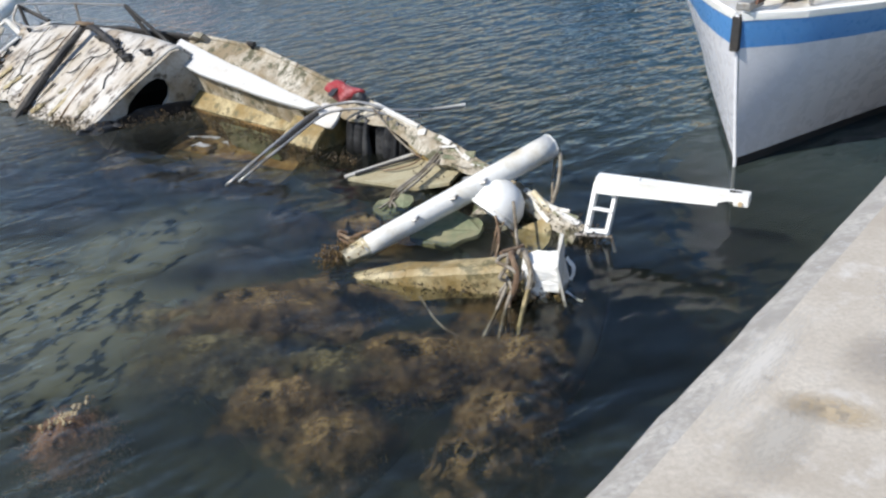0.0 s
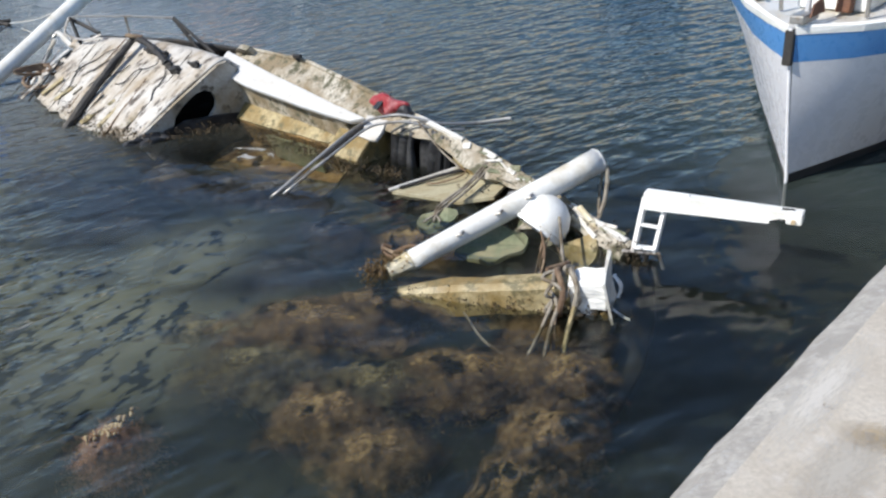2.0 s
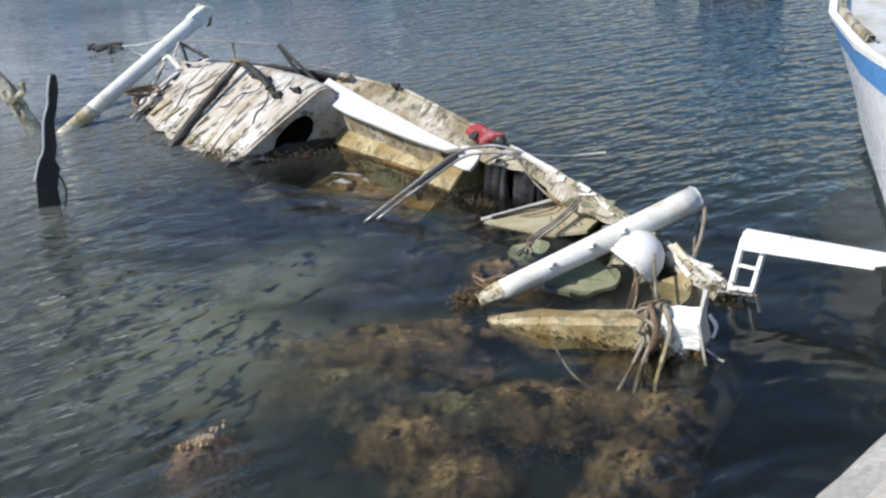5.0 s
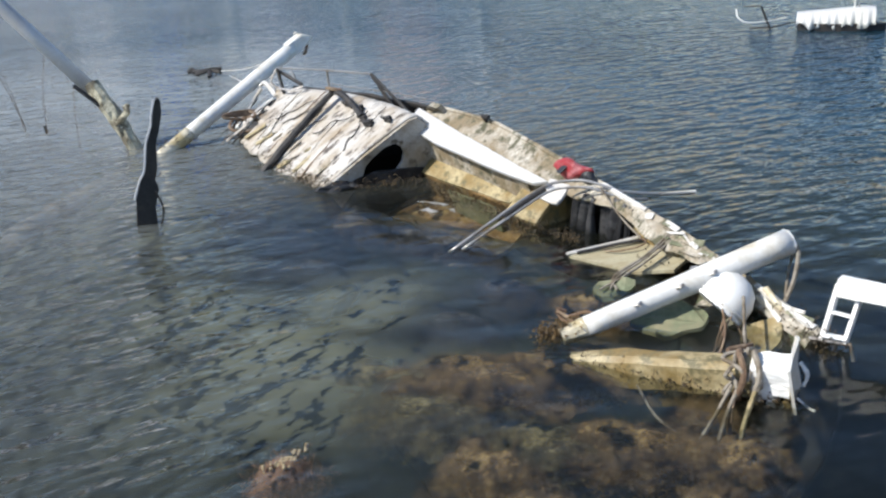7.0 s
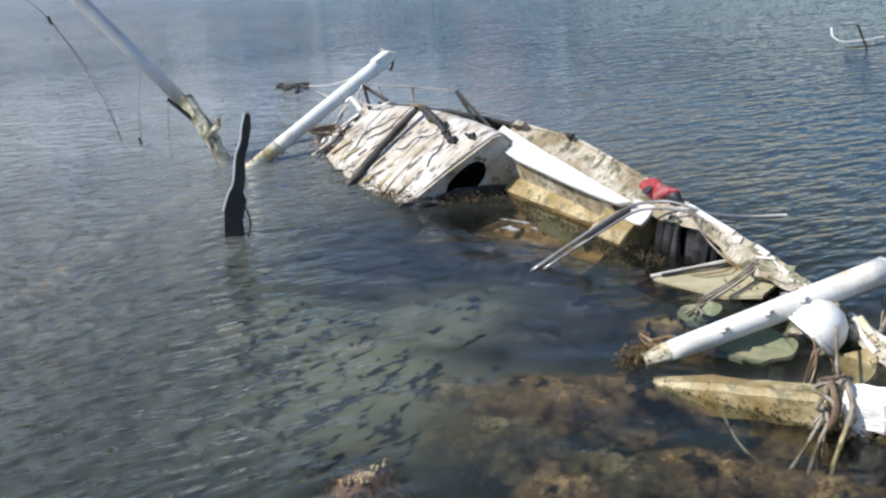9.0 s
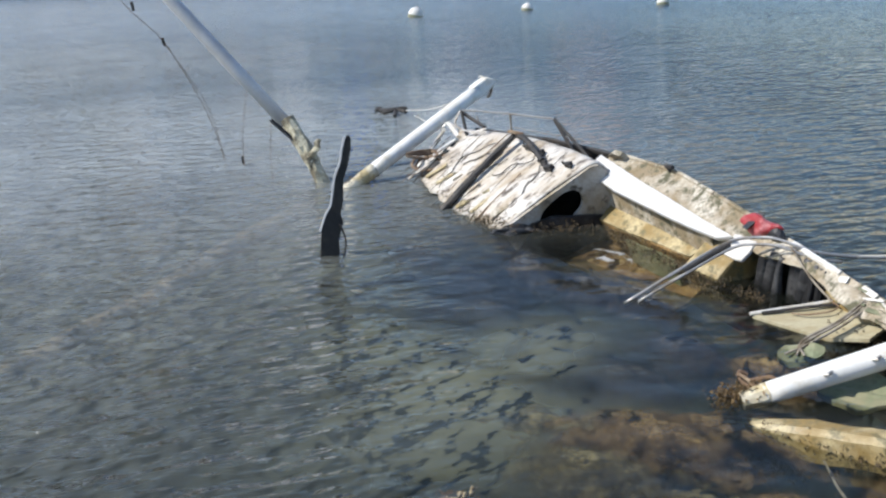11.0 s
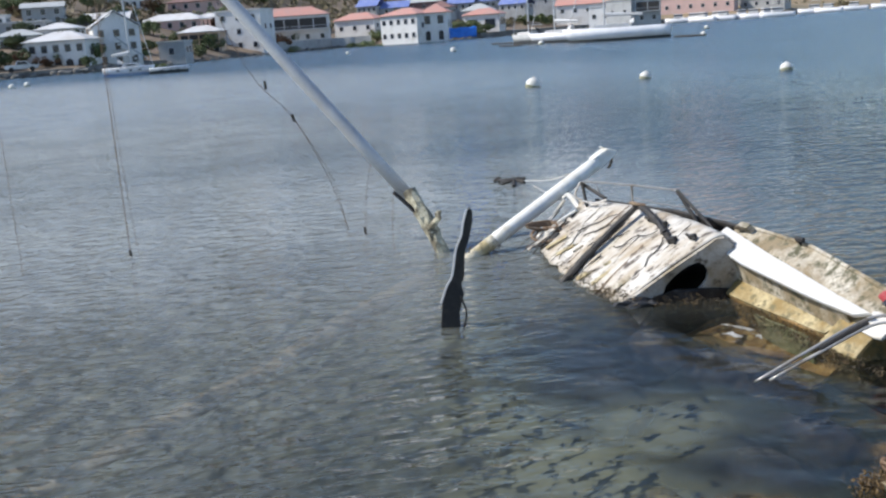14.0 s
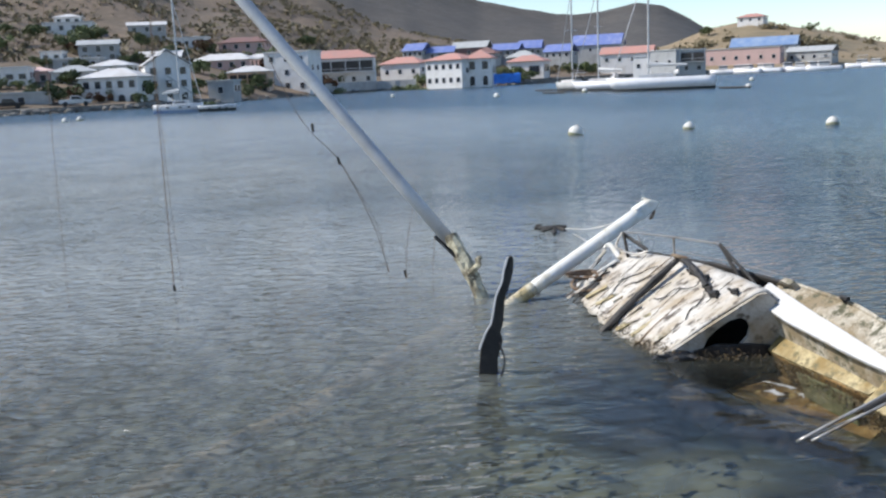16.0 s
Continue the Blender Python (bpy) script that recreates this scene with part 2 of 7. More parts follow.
def water_material():
    m = bpy.data.materials.new("murky_harbour_water")
    m.use_nodes = True
    nt = m.node_tree
    nt.nodes.remove(nt.nodes["Principled BSDF"])
    out = nt.nodes["Material Output"]
    v = coords(nt)
    def crests(turn, stretch):
        """Coordinates turned so that the wave crests run along a bearing, then drawn out along them."""
        mp = node(nt, "ShaderNodeMapping", Scale=stretch, Vector=coords(nt, (1, 1, 1), -turn))
        return mp.outputs[0]

    wind = crests(WAVES, (0.62, 1.25, 1))
    cross = crests(WAVES - 35, (0.65, 1.2, 1))
    # heights in metres: slow swell, wind chop, fine ripples
    swell = grain(nt, cross, 1.5, 2, 0.45)
    chop = grain(nt, wind, 4.2, 2, 0.5)
    small = grain(nt, wind, 12.0, 2, 0.5)
    # sheltered by the wreck and the quay, livelier outside, with gusts
    calm = node_math(nt, "SUBTRACT", 1.0, spots(nt, (1.9, 5.0, 1.0, 3.6), (-0.6, 4.6, 0.9, 2.6), (-1.9, 6.9, 0.9, 3.2)))
    gust = ramp(nt, grain(nt, v, 0.1, 3, 0.5), [(0.35, (0.75,) * 3), (0.65, (1,) * 3)])
    lively = node_math(nt, "MULTIPLY", node_math(nt, "MULTIPLY_ADD", calm, 0.86, 0.14), gust)
    lively = node_math(nt, "MULTIPLY", lively, node_math(nt, "MULTIPLY_ADD", spots(nt, (-5.5, 3.5, 1.5, 5.5)), 0.7, 1.0))
    rollers = grain(nt, wind, 0.7, 3, 0.5)
    height = node_math(nt, "MULTIPLY", swell, 0.05)
    height = node_math(nt, "MULTIPLY_ADD", node_math(nt, "MULTIPLY", rollers, reach(nt, (0.0, 4.0), 8.0, 30.0)), 0.22, height)
    height = node_math(nt, "MULTIPLY_ADD", node_math(nt, "MULTIPLY", chop, lively), 0.118, height)
    height = node_math(nt, "MULTIPLY_ADD", node_math(nt, "MULTIPLY", small, lively), 0.018, height)
    n = node(nt, "ShaderNodeBump", Strength=1.0, Distance=1.0, Height=height).outputs[0]
    wisps = grain(nt, v, 0.5, 5, 0.55)
    open_sea = ramp(nt, wisps, [(0.34, (0.012, 0.04, 0.062)), (0.68, (0.024, 0.058, 0.082))])
    green = ramp(nt, wisps, [(0.34, (0.035, 0.046, 0.035)), (0.68, (0.07, 0.08, 0.06))])
    # pale body colour that stands in for the hazy sky's reflection
    sheen_pale = ramp(nt, wisps, [(0.34, (0.255, 0.27, 0.255)), (0.68, (0.345, 0.365, 0.345))])
    shallow = node_math(nt, "SUBTRACT", 1.0, reach(nt, (-3.0, 3.5), 4.0, 10.0))
    tint = mixc(nt, sheen_patches(nt), mixc(nt, shallow, open_sea, green), sheen_pale)
    deep = node(nt, "ShaderNodeBsdfDiffuse", Color=tint, Normal=n)
    clear = node(nt, "ShaderNodeBsdfTransparent", Color=(0.9, 0.93, 0.9, 1))
    over_wreck = spots(nt, (0.2, 5.0, 1.4, 3.0), (-1.6, 6.6, 1.3, 3.2), (-1.72, 3.72, 0.15, 0.5))
    sight = node_math(nt, "MULTIPLY_ADD", over_wreck, 0.4, node_math(nt, "MULTIPLY_ADD", shallow, 0.42, 0.12))
    body = node(nt, "ShaderNodeMixShader", Fac=sight)
    nt.links.new(deep.outputs[0], body.inputs[1])
    nt.links.new(clear.outputs[0], body.inputs[2])
    gloss = node(nt, "ShaderNodeBsdfGlossy", Roughness=node_math(nt, "MULTIPLY_ADD", reach(nt, (0.0, 4.0), 7.0, 45.0), 0.18, 0.04), Normal=n)
    fr = node(nt, "ShaderNodeFresnel", IOR=1.333, Normal=n)
    mix = node(nt, "ShaderNodeMixShader", Fac=fr.outputs[0])
    nt.links.new(body.outputs[0], mix.inputs[1])
    nt.links.new(gloss.outputs[0], mix.inputs[2])
    nt.links.new(mix.outputs[0], out.inputs["Surface"])
    return m


def silt_material():
    """Silt hanging in the water: soft clouds, thick off the wreck's side and thin over the sunken deck."""
    m = bpy.data.materials.new("suspended_silt")
    m.use_nodes = True
    nt = m.node_tree
    nt.nodes.remove(nt.nodes["Principled BSDF"])
    v = coords(nt)
    cloud = node(nt, "ShaderNodeTexNoise", Vector=v, Scale=1.5, Detail=4, Roughness=0.55, Distortion=0.9).outputs["Fac"]
    milk = spots(nt, (-2.5, 5.0, 0.3, 1.7), (-2.0, 6.2, 0.2, 1.1), (-3.6, 5.6, 0.2, 1.6), (-6.5, 6.5, 1.5, 4.4), (-1.4, 5.2, 0.1, 0.9))
    hole = spots(nt, (-0.7, 4.5, 0.3, 1.0), (-1.2, 6.0, 0.3, 0.9), (0.6, 5.4, 0.5, 1.6), (1.8, 4.4, 0.8, 2.4), (-2.9, 7.4, 0.4, 1.2))
    soft = ramp(nt, cloud, [(0.3, (0.0,) * 3), (0.7, (0.62,) * 3)])
    thick = node_math(nt, "MULTIPLY_ADD", milk, 0.6, soft)
    thick = node_math(nt, "MULTIPLY", thick, node_math(nt, "MULTIPLY_ADD", hole, -0.85, 1.0))
    thick = node_math(nt, "MINIMUM", thick, 0.94)
    col = mixc(nt, milk, (0.072, 0.08, 0.06), (0.2, 0.2, 0.15))
    d = node(nt, "ShaderNodeBsdfDiffuse", Color=col)
    t = node(nt, "ShaderNodeBsdfTransparent", Color=(0.86, 0.88, 0.88, 1))
    mix = node(nt, "ShaderNodeMixShader", Fac=thick)
    nt.links.new(t.outputs[0], mix.inputs[1])
    nt.links.new(d.outputs[0], mix.inputs[2])
    nt.links.new(mix.outputs[0], nt.nodes["Material Output"].inputs["Surface"])
    return m


WATER = water_material()
SILT = silt_material()
MUD = surface("harbour_mud", (0.014, 0.022, 0.022), (0.008, 0.014, 0.018), 0.7, (0.4, 0.6), 8, 0.4, 0.95, 0, 0.01, (1, 1, 1), (0.035, 0.045, 0.035), (0.55, 0.7))


# building helpers
def mesh_of(name, bm):
    me = bpy.data.meshes.new(name)
    bm.normal_update()
    bm.to_mesh(me)
    bm.free()
    return me


def part(name, bm, material, parent=None, label="", smooth=False):
    me = bm if isinstance(bm, bpy.types.Mesh) else mesh_of(name, bm)
    if material and not me.materials:
        me.materials.append(material)
    if smooth:
        me.polygons.foreach_set("use_smooth", [True] * len(me.polygons))
    ob = new(name, me)
    if parent:
        ob.parent = parent
    return tagged(ob, label)


def thing(name, label, category, m=None, group="", kind=""):
    e = new(name)
    e.empty_display_size = 0.1
    if m is not None:
        e.matrix_world = m
    return tagged(e, label, category, group, kind)


def solo(name, bm, material, label, category, m=None, group="", kind="", smooth=False):
    ob = part(name, bm, material, None, "", smooth)
    if m is not None:
        ob.matrix_world = m
    return tagged(ob, label, category, group, kind)


def add_box(bm, size, m=None, bevel=0.0):
    r = bmesh.ops.create_cube(bm, size=1.0, matrix=(m or Matrix()) @ Matrix.Diagonal((*size, 1)))
    if bevel:
        edges = list({e for vtx in r["verts"] for e in vtx.link_edges})
        bmesh.ops.bevel(bm, geom=edges, offset=bevel, segments=2, profile=0.6, affect="EDGES")
    return bm


def box(size, m=None, bevel=0.0):
    return add_box(bmesh.new(), size, m, bevel)


def smooth_line(pts, n=6):
    """A Catmull-Rom line through the points."""
    p = [Vector(q) for q in pts]
    if len(p) < 3:
        return [p[0].lerp(p[1], i / n) for i in range(n + 1)]
    p = [2 * p[0] - p[1]] + p + [2 * p[-1] - p[-2]]
    out = []
    for i in range(1, len(p) - 2):
        a, b, c, d = p[i - 1:i + 3]
        for k in range(n):
            t = k / n
            out.append(0.5 * ((2 * b) + (c - a) * t + (2 * a - 5 * b + 4 * c - d) * t * t + (3 * b - a - 3 * c + d) * t ** 3))
    out.append(p[-2])
    return out


def add_tube(bm, pts, radius, sides=8, squash=1.0, wobble=0.0, caps=True):
    """A round bar along points; radius is a number or a function of 0 to 1."""
    pts = [Vector(q) for q in pts]
    rings = []
    n = len(pts)
    side = None
    for i, q in enumerate(pts):
        d = (pts[min(i + 1, n - 1)] - pts[max(i - 1, 0)]).normalized()
        if side is None:
            side = d.cross(Vector((0, 0, 1)) if abs(d.z) < 0.9 else Vector((1, 0, 0))).normalized()
        side = (side - d * side.dot(d)).normalized()
        up = d.cross(side)
        r = radius(i / (n - 1)) if callable(radius) else radius
        ring = []
        for k in range(sides):
            a = 2 * math.pi * k / sides
            rr = r * (1 + (random.uniform(-wobble, wobble) if wobble else 0))
            ring.append(bm.verts.new(q + side * math.cos(a) * rr + up * math.sin(a) * rr * squash))
        rings.append(ring)
    for a, b in zip(rings, rings[1:]):
        for k in range(sides):
            bm.faces.new((a[k], a[(k + 1) % sides], b[(k + 1) % sides], b[k]))
    if caps:
        bm.faces.new(rings[0][::-1])
        bm.faces.new(rings[-1])
    return bm


def tube(pts, radius, sides=8, squash=1.0, wobble=0.0):
    return add_tube(bmesh.new(), pts, radius, sides, squash, wobble)


def slab(outline, thickness, bevel=0.0, axis=Vector((0, 0, -1))):
    """A flat piece: the outline (3D points in a plane), made thick along the axis."""
    bm = bmesh.new()
    f = bm.faces.new([bm.verts.new(q) for q in outline])
    r = bmesh.ops.extrude_face_region(bm, geom=[f])
    bmesh.ops.translate(bm, verts=[g for g in r["geom"] if isinstance(g, bmesh.types.BMVert)], vec=Vector(axis) * thickness)
    bmesh.ops.recalc_face_normals(bm, faces=bm.faces)
    if bevel:
        bmesh.ops.bevel(bm, geom=list(bm.edges), offset=bevel, segments=2, profile=0.6, affect="EDGES")
    return bm


def loft(sections, closed=False, caps=False):
    """A skin over sections of equally many points."""
    bm = bmesh.new()
    rows = [[bm.verts.new(q) for q in s] for s in sections]
    for a, b in zip(rows, rows[1:]):
        for k in range(len(a) if closed else len(a) - 1):
            j = (k + 1) % len(a)
            bm.faces.new((a[k], a[j], b[j], b[k]))
    if caps:
        bm.faces.new(rows[0][::-1])
        bm.faces.new(rows[-1])
    bmesh.ops.recalc_face_normals(bm, faces=bm.faces)
    return bm


def solidify(bm, thickness):
    bmesh.ops.solidify(bm, geom=list(bm.faces), thickness=thickness)
    return bm


def roughen(bm, amount, scale=3.0, cuts=0):
    if cuts:
        bmesh.ops.subdivide_edges(bm, edges=list(bm.edges), cuts=cuts, use_grid_fill=True)
    for vtx in bm.verts:
        vtx.co += noise.noise_vector(vtx.co * scale) * amount
    return bm


def interp(table, x):
    xs, ys = zip(*table)
    return float(np.interp(x, xs, ys))


# sea, sea bed, quay
def grid(x0, y0, x1, y1, nx, ny, height):
    xs, ys = np.linspace(x0, x1, nx), np.linspace(y0, y1, ny)
    bm = bmesh.new()
    rows = [[bm.verts.new((x, y, height(x, y))) for x in xs] for y in ys]
    for a, b in zip(rows, rows[1:]):
        for k in range(nx - 1):
            bm.faces.new((a[k], a[k + 1], b[k + 1], b[k]))
    return bm


solo("water", grid(-2500, -2500, 2500, 2500, 3, 3, lambda x, y: 0.0), WATER, "murky blue-green rippled harbour water with sunlit silt", "water", kind="structure")
solo("silt_layer", grid(-2500, -2500, 2500, 2500, 3, 3, lambda x, y: -0.3), SILT, "grey-green silt clouds hanging in the water", "silt", kind="structure")
solo("seabed", grid(-600, -300, 600, 900, 120, 120, lambda x, y: -1.6 + 0.2 * noise.noise((x * 0.3, y * 0.3, 0))), MUD,
     "dark green muddy seabed under murky water", "seabed", kind="structure", smooth=True)

QUAY = Matrix(((0.642, 0.766, 0, 0.446), (0.766, -0.642, 0, 1.821), (0, 0, 1, 0), (0, 0, 0, 1)))  # along, inland, up


def build_quay():
    top = 1.0
    prof = [(0.0, -3.0), (0.0, top - 0.06), (0.05, top - 0.02), (0.118, top), (14.0, top + 0.0), (14.0, -3.0)]
    q = part("quay", loft([[QUAY @ Vector((s, y, z)) for y, z in prof[3:5]] for s in np.linspace(-30, 60, 60)]), CONCRETE)
    tagged(q, "worn pale grey concrete quay with stains, beside the water", "quay", kind="structure")
    rows = []
    for s in np.linspace(-30, 60, 900):
        j = 0.012 * noise.noise((s * 4, 0, 0)) + 0.008 * noise.noise((s * 13, 3, 0))
        rows.append([QUAY @ Vector((s, y + (j if i in (1, 2) else 0), z + (j * 0.5 if i in (1, 2) else 0))) for i, (y, z) in enumerate(prof[:4])])
    part("edge", loft(rows), EDGE, q, "rough darker chipped concrete edge")
    bm = loft([[QUAY @ Vector((s, y, z)) for y, z in prof[4:]] for s in (-30, 60)])
    part("back_wall", bm, CONCRETE, q)
    return q


build_quay()


def stain(x, y, w, h, turn, colour, label):
    m = stain_material("stain", colour, 1.0)
    bm = grid(-1, -1, 1, 1, 8, 8, lambda a, b: 0.0)
    ob = solo("stain", bm, m, label, "stain", Matrix.Translation((x, y, 1.003)) @ pose(0, 0, 0, 0, 0, turn) @ Matrix.Diagonal((w, h, 1, 1)), kind="structure")
    return ob


stain(1.16, 2.06, 0.2, 0.1, -30, (0.52, 0.41, 0.26), "faint ochre rust stain on the quay concrete")
stain(0.98, 1.95, 0.3, 0.12, 50, (0.49, 0.45, 0.385), "grey damp stain on the quay concrete")
stain(1.75, 2.75, 0.4, 0.16, 50, (0.62, 0.58, 0.51), "pale worn patch along the quay edge")
stain(1.05, 2.3, 0.5, 0.09, 50, (0.66, 0.62, 0.55), "pale worn patch along the quay edge")
stain(1.5, 2.3, 0.3, 0.2, 20, (0.4, 0.36, 0.31), "grey weathered blotch on the quay concrete")
stain(0.75, 1.6, 0.22, 0.16, 70, (0.4, 0.355, 0.3), "grey weathered blotch on the quay concrete")

# the sunken yacht: x towards its bow, y across the deck towards the low side, z out of the deck
BOAT = Matrix(((-0.592, -0.7059, -0.3889, 1.0465), (0.7929, -0.4237, -0.4379, 5.3784), (0.1443, -0.5676, 0.8106, 0.05), (0, 0, 0, 1)))
GUNWALE = [(-0.1, 0.02), (0, 0.0), (1.4, -0.03), (2.8, 0.03), (4.0, 0.11), (5.0, 0.34), (6.2, 0.7), (7.7, 1.25)]


def build_wreck():
    w = thing("sunken_sailboat", "wrecked white sailing yacht lying heeled and half sunk beside the quay", "boat", BOAT)
    stations = np.linspace(-0.05, 7.7, 60)
    # high side of the hull, below the gunwale
    rows = []
    for s in stations:
        g = interp(GUNWALE, s)
        e = 0.015 * noise.noise((s * 3, 1, 0))
        rows.append([(s, g + dy, dz + e) for dy, dz in ((0.0, 0.0), (-0.04, -0.15), (0.0, -0.4), (0.14, -0.75), (0.4, -1.05), (0.8, -1.25))])
    part("hull", solidify(loft(rows), 0.03), DARK, w, "blackened submerged hull side", True)
    # side deck with ragged inner edge
    rows = []
    for s in np.linspace(-0.02, 5.0, 90):
        g = interp(GUNWALE, s)
        width = interp([(0, 0.13), (1.0, 0.1), (1.4, 0.2), (2.0, 0.12), (2.4, 0.22), (3.2, 0.34), (5, 0.3)], s) + 0.025 * noise.noise((s * 6, 0, 4))
        rows.append([(s, g + k * width, 0.012 * noise.noise((s * 7, k * 3, 1)) + (0.0 if k < 1 else -0.015)) for k in (0, 0.25, 0.5, 0.75, 1)])
    part("side_deck", solidify(loft(rows), 0.03), WEATHER, w, "flaking weathered side deck", False)
    # toe rail in lengths, broken aft
    for a, b in ((0.02, 0.55), (1.75, 2.3), (2.7, 3.4), (3.42, 4.75)):
        pts = [(s, interp(GUNWALE, s) + 0.02, 0.03 + 0.004 * noise.noise((s * 9, 0, 0))) for s in np.linspace(a, b, 16)]
        part("toe_rail", tube(pts, 0.024, 6, 0.9, 0.08), (GELCOAT if a < 2.5 else WEATHER), w, "chipped toe rail")
    # splintered laminate along the aft gunwale
    for i in range(34):
        s = random.uniform(0.1, 1.75)
        g = interp(GUNWALE, s)
        L, wd = random.uniform(0.06, 0.26), random.uniform(0.015, 0.05)
        m = pose(s, g + random.uniform(0.0, 0.13), 0.02 + random.uniform(0, 0.03), random.uniform(-25, 25), random.uniform(-14, 14), random.uniform(-22, 22))
        part("splinter", box((L, wd, 0.008), m), (WEATHER, GELCOAT, GREENISH, WEATHER)[i % 4], w)
    # aft quarter: stained inner skin between cloth and stern
    part("quarter_panel", roughen(slab([(1.25, 0.08, -0.02), (2.0, 0.03, -0.02), (1.85, 0.14, -0.1), (1.35, 0.25, -0.16)], 0.02), 0.01, 4, 3), YELLOW, w, "algae-yellow inner skin")
    part("broken_liner", roughen(slab([(0.05, 0.1, -0.02), (0.95, 0.06, -0.02), (0.9, 0.3, -0.12), (0.1, 0.28, -0.14)], 0.02), 0.012, 5, 4), GREENISH, w, "slimy green broken liner")
    # cockpit coaming plank, tapering aft
    top = [(4.92, 0.5), (4.87, 0.7), (4.6, 0.71), (4.25, 0.68), (3.8, 0.6), (3.45, 0.54), (3.1, 0.47), (2.8, 0.4), (2.68, 0.3), (3.13, 0.35), (3.6, 0.39), (4.1, 0.44), (4.65, 0.48)]
    part("coaming", slab([(x, y, 0.12 + 0.05 * (x - 2.3) / 2.7) for x, y in top], 0.05, 0.018), PLANK, w, "white cockpit coaming plank")
    inner = [[(x, y - 0.015, 0.1 + 0.05 * (x - 2.3) / 2.7), (x, y + 0.0, 0.0), (x - 0.02, y + 0.05, -0.13)] for x, y in ((4.84, 0.74), (4.4, 0.68), (3.8, 0.56), (3.3, 0.48), (2.9, 0.43))]
    part("coaming_side", solidify(loft(inner), 0.02), WEATHER, w, "brown-streaked inner coaming side")
    # seat and its lockers
    part("seat", roughen(slab([(4.52, 0.74, -0.13), (4.47, 0.93, -0.15), (4.0, 0.82, -0.15), (3.5, 0.68, -0.15), (3.15, 0.6, -0.15), (3.1, 0.45, -0.13), (3.8, 0.55, -0.13)], 0.04), 0.008, 4, 2), YELLOW, w, "yellowed cockpit seat")
    part("seat_front", roughen(slab([(4.47, 0.93, -0.17), (3.15, 0.6, -0.17), (3.1, 0.68, -0.5), (4.4, 1.0, -0.5)], 0.03, 0, (0, -1, 0)), 0.02, 4, 4), OCHRE, w, "brown slimy seat front")
    part("seat_hatch", roughen(slab([(4.0, 0.86, -0.2), (3.3, 0.69, -0.19), (3.24, 0.76, -0.42), (3.9, 0.93, -0.42)], 0.02, 0, (0, 1, 0)), 0.008, 5, 2), ALGAE, w, "green algae-covered seat hatch")
    part("flooded_ledge", roughen(slab([(4.45, 0.95, -0.44), (3.1, 0.66, -0.44), (3.0, 1.0, -0.36), (3.6, 1.25, -0.28), (4.4, 1.45, -0.2)], 0.04), 0.07, 3, 5), OCHRE, w, "orange-brown flooded ledge under the water")
    m = pose(2.82, 0.43, -0.16, -6, 0, 12)
    part("locker", roughen(box((0.42, 0.44, 0.3), m, 0.03), 0.012, 5, 3), YELLOW, w, "yellow-white stained locker box")
    part("locker_lid", roughen(box((0.26, 0.2, 0.03), pose(2.66, 0.32, 0.015, -6, 4, 12), 0.01), 0.02, 6, 3), PLANK, w, "white locker lid")
    # coachroof with rounded edge
    rows = []
    edge = [(4.57, 0.62), (5.1, 0.71), (5.67, 0.85), (6.2, 1.02), (6.73, 1.22), (7.15, 1.42), (7.42, 1.56)]
    for i, s in enumerate(np.linspace(4.57, 7.42, 52)):
        e = interp(edge, s)
        far = interp([(4.57, 1.72), (4.9, 1.9), (5.4, 2.02), (6.2, 2.12), (7.0, 2.2), (7.42, 2.05)], s) + 0.05 * noise.noise((s * 6, 0, 9))
        row = [(s, e - 0.11, -0.02), (s, e - 0.05, 0.2), (s, e - 0.02, 0.31), (s, e + 0.03, 0.345), (s, e + 0.1, 0.36)]
        row += [(s, e + 0.1 + (far - e - 0.1) * k, 0.36 + 0.05 * math.sin(math.pi * k * 0.9) * 0.6) for k in (0.08, 0.16, 0.24, 0.32, 0.4, 0.48, 0.56, 0.64, 0.72, 0.8, 0.9, 1.0)]
        row = [(x, y, z + 0.006 * noise.noise((x * 3, y * 3, 0))) for x, y, z in row]
        if i > 40:  # stove-in fore end
            row = [(x, y, z - (0.16 * ((i - 40) / 11) if k > 5 else 0) + 0.03 * noise.noise((x * 9, y * 9, 2))) for k, (x, y, z) in enumerate(row)]
        rows.append(row)
    bm = loft(rows)
    torn = []
    for f in bm.faces:
        c = f.calc_center_median()
        du, dv = (c.x - 7.15) / 0.52, (c.y - 1.9 - 0.25 * (7.0 - c.x)) / 0.42
        if du * du + dv * dv + 0.5 * noise.noise(c * 7) < 1.0 and c.z > 0.1:
            torn.append(f)
    bmesh.ops.delete(bm, geom=torn, context="FACES")
    part("coachroof", solidify(bm, 0.025), ROOF_GEL, w, "stained white cabin roof", True)
    # aft bulkhead round the companionway
    x = 4.56
    outline = [(0.56, -0.3), (0.6, 0.2), (0.63, 0.31), (0.7, 0.345), (1.2, 0.37), (1.75, 0.38), (1.75, 0.1), (1.55, 0.16), (1.42, 0.2), (1.32, 0.275), (1.2, 0.3),
               (1.05, 0.3), (0.96, 0.265), (0.92, 0.19), (0.94, 0.11), (1.0, 0.05), (1.1, 0.02), (1.2, -0.02), (1.25, -0.12), (1.2, -0.35)]
    part("bulkhead", slab([(x, y, z) for y, z in outline], 0.035, 0, (-1, 0, 0)), GRIMY_SHADED, w, "grimy off-white cabin bulkhead, its shade darkened in, round a dark opening")
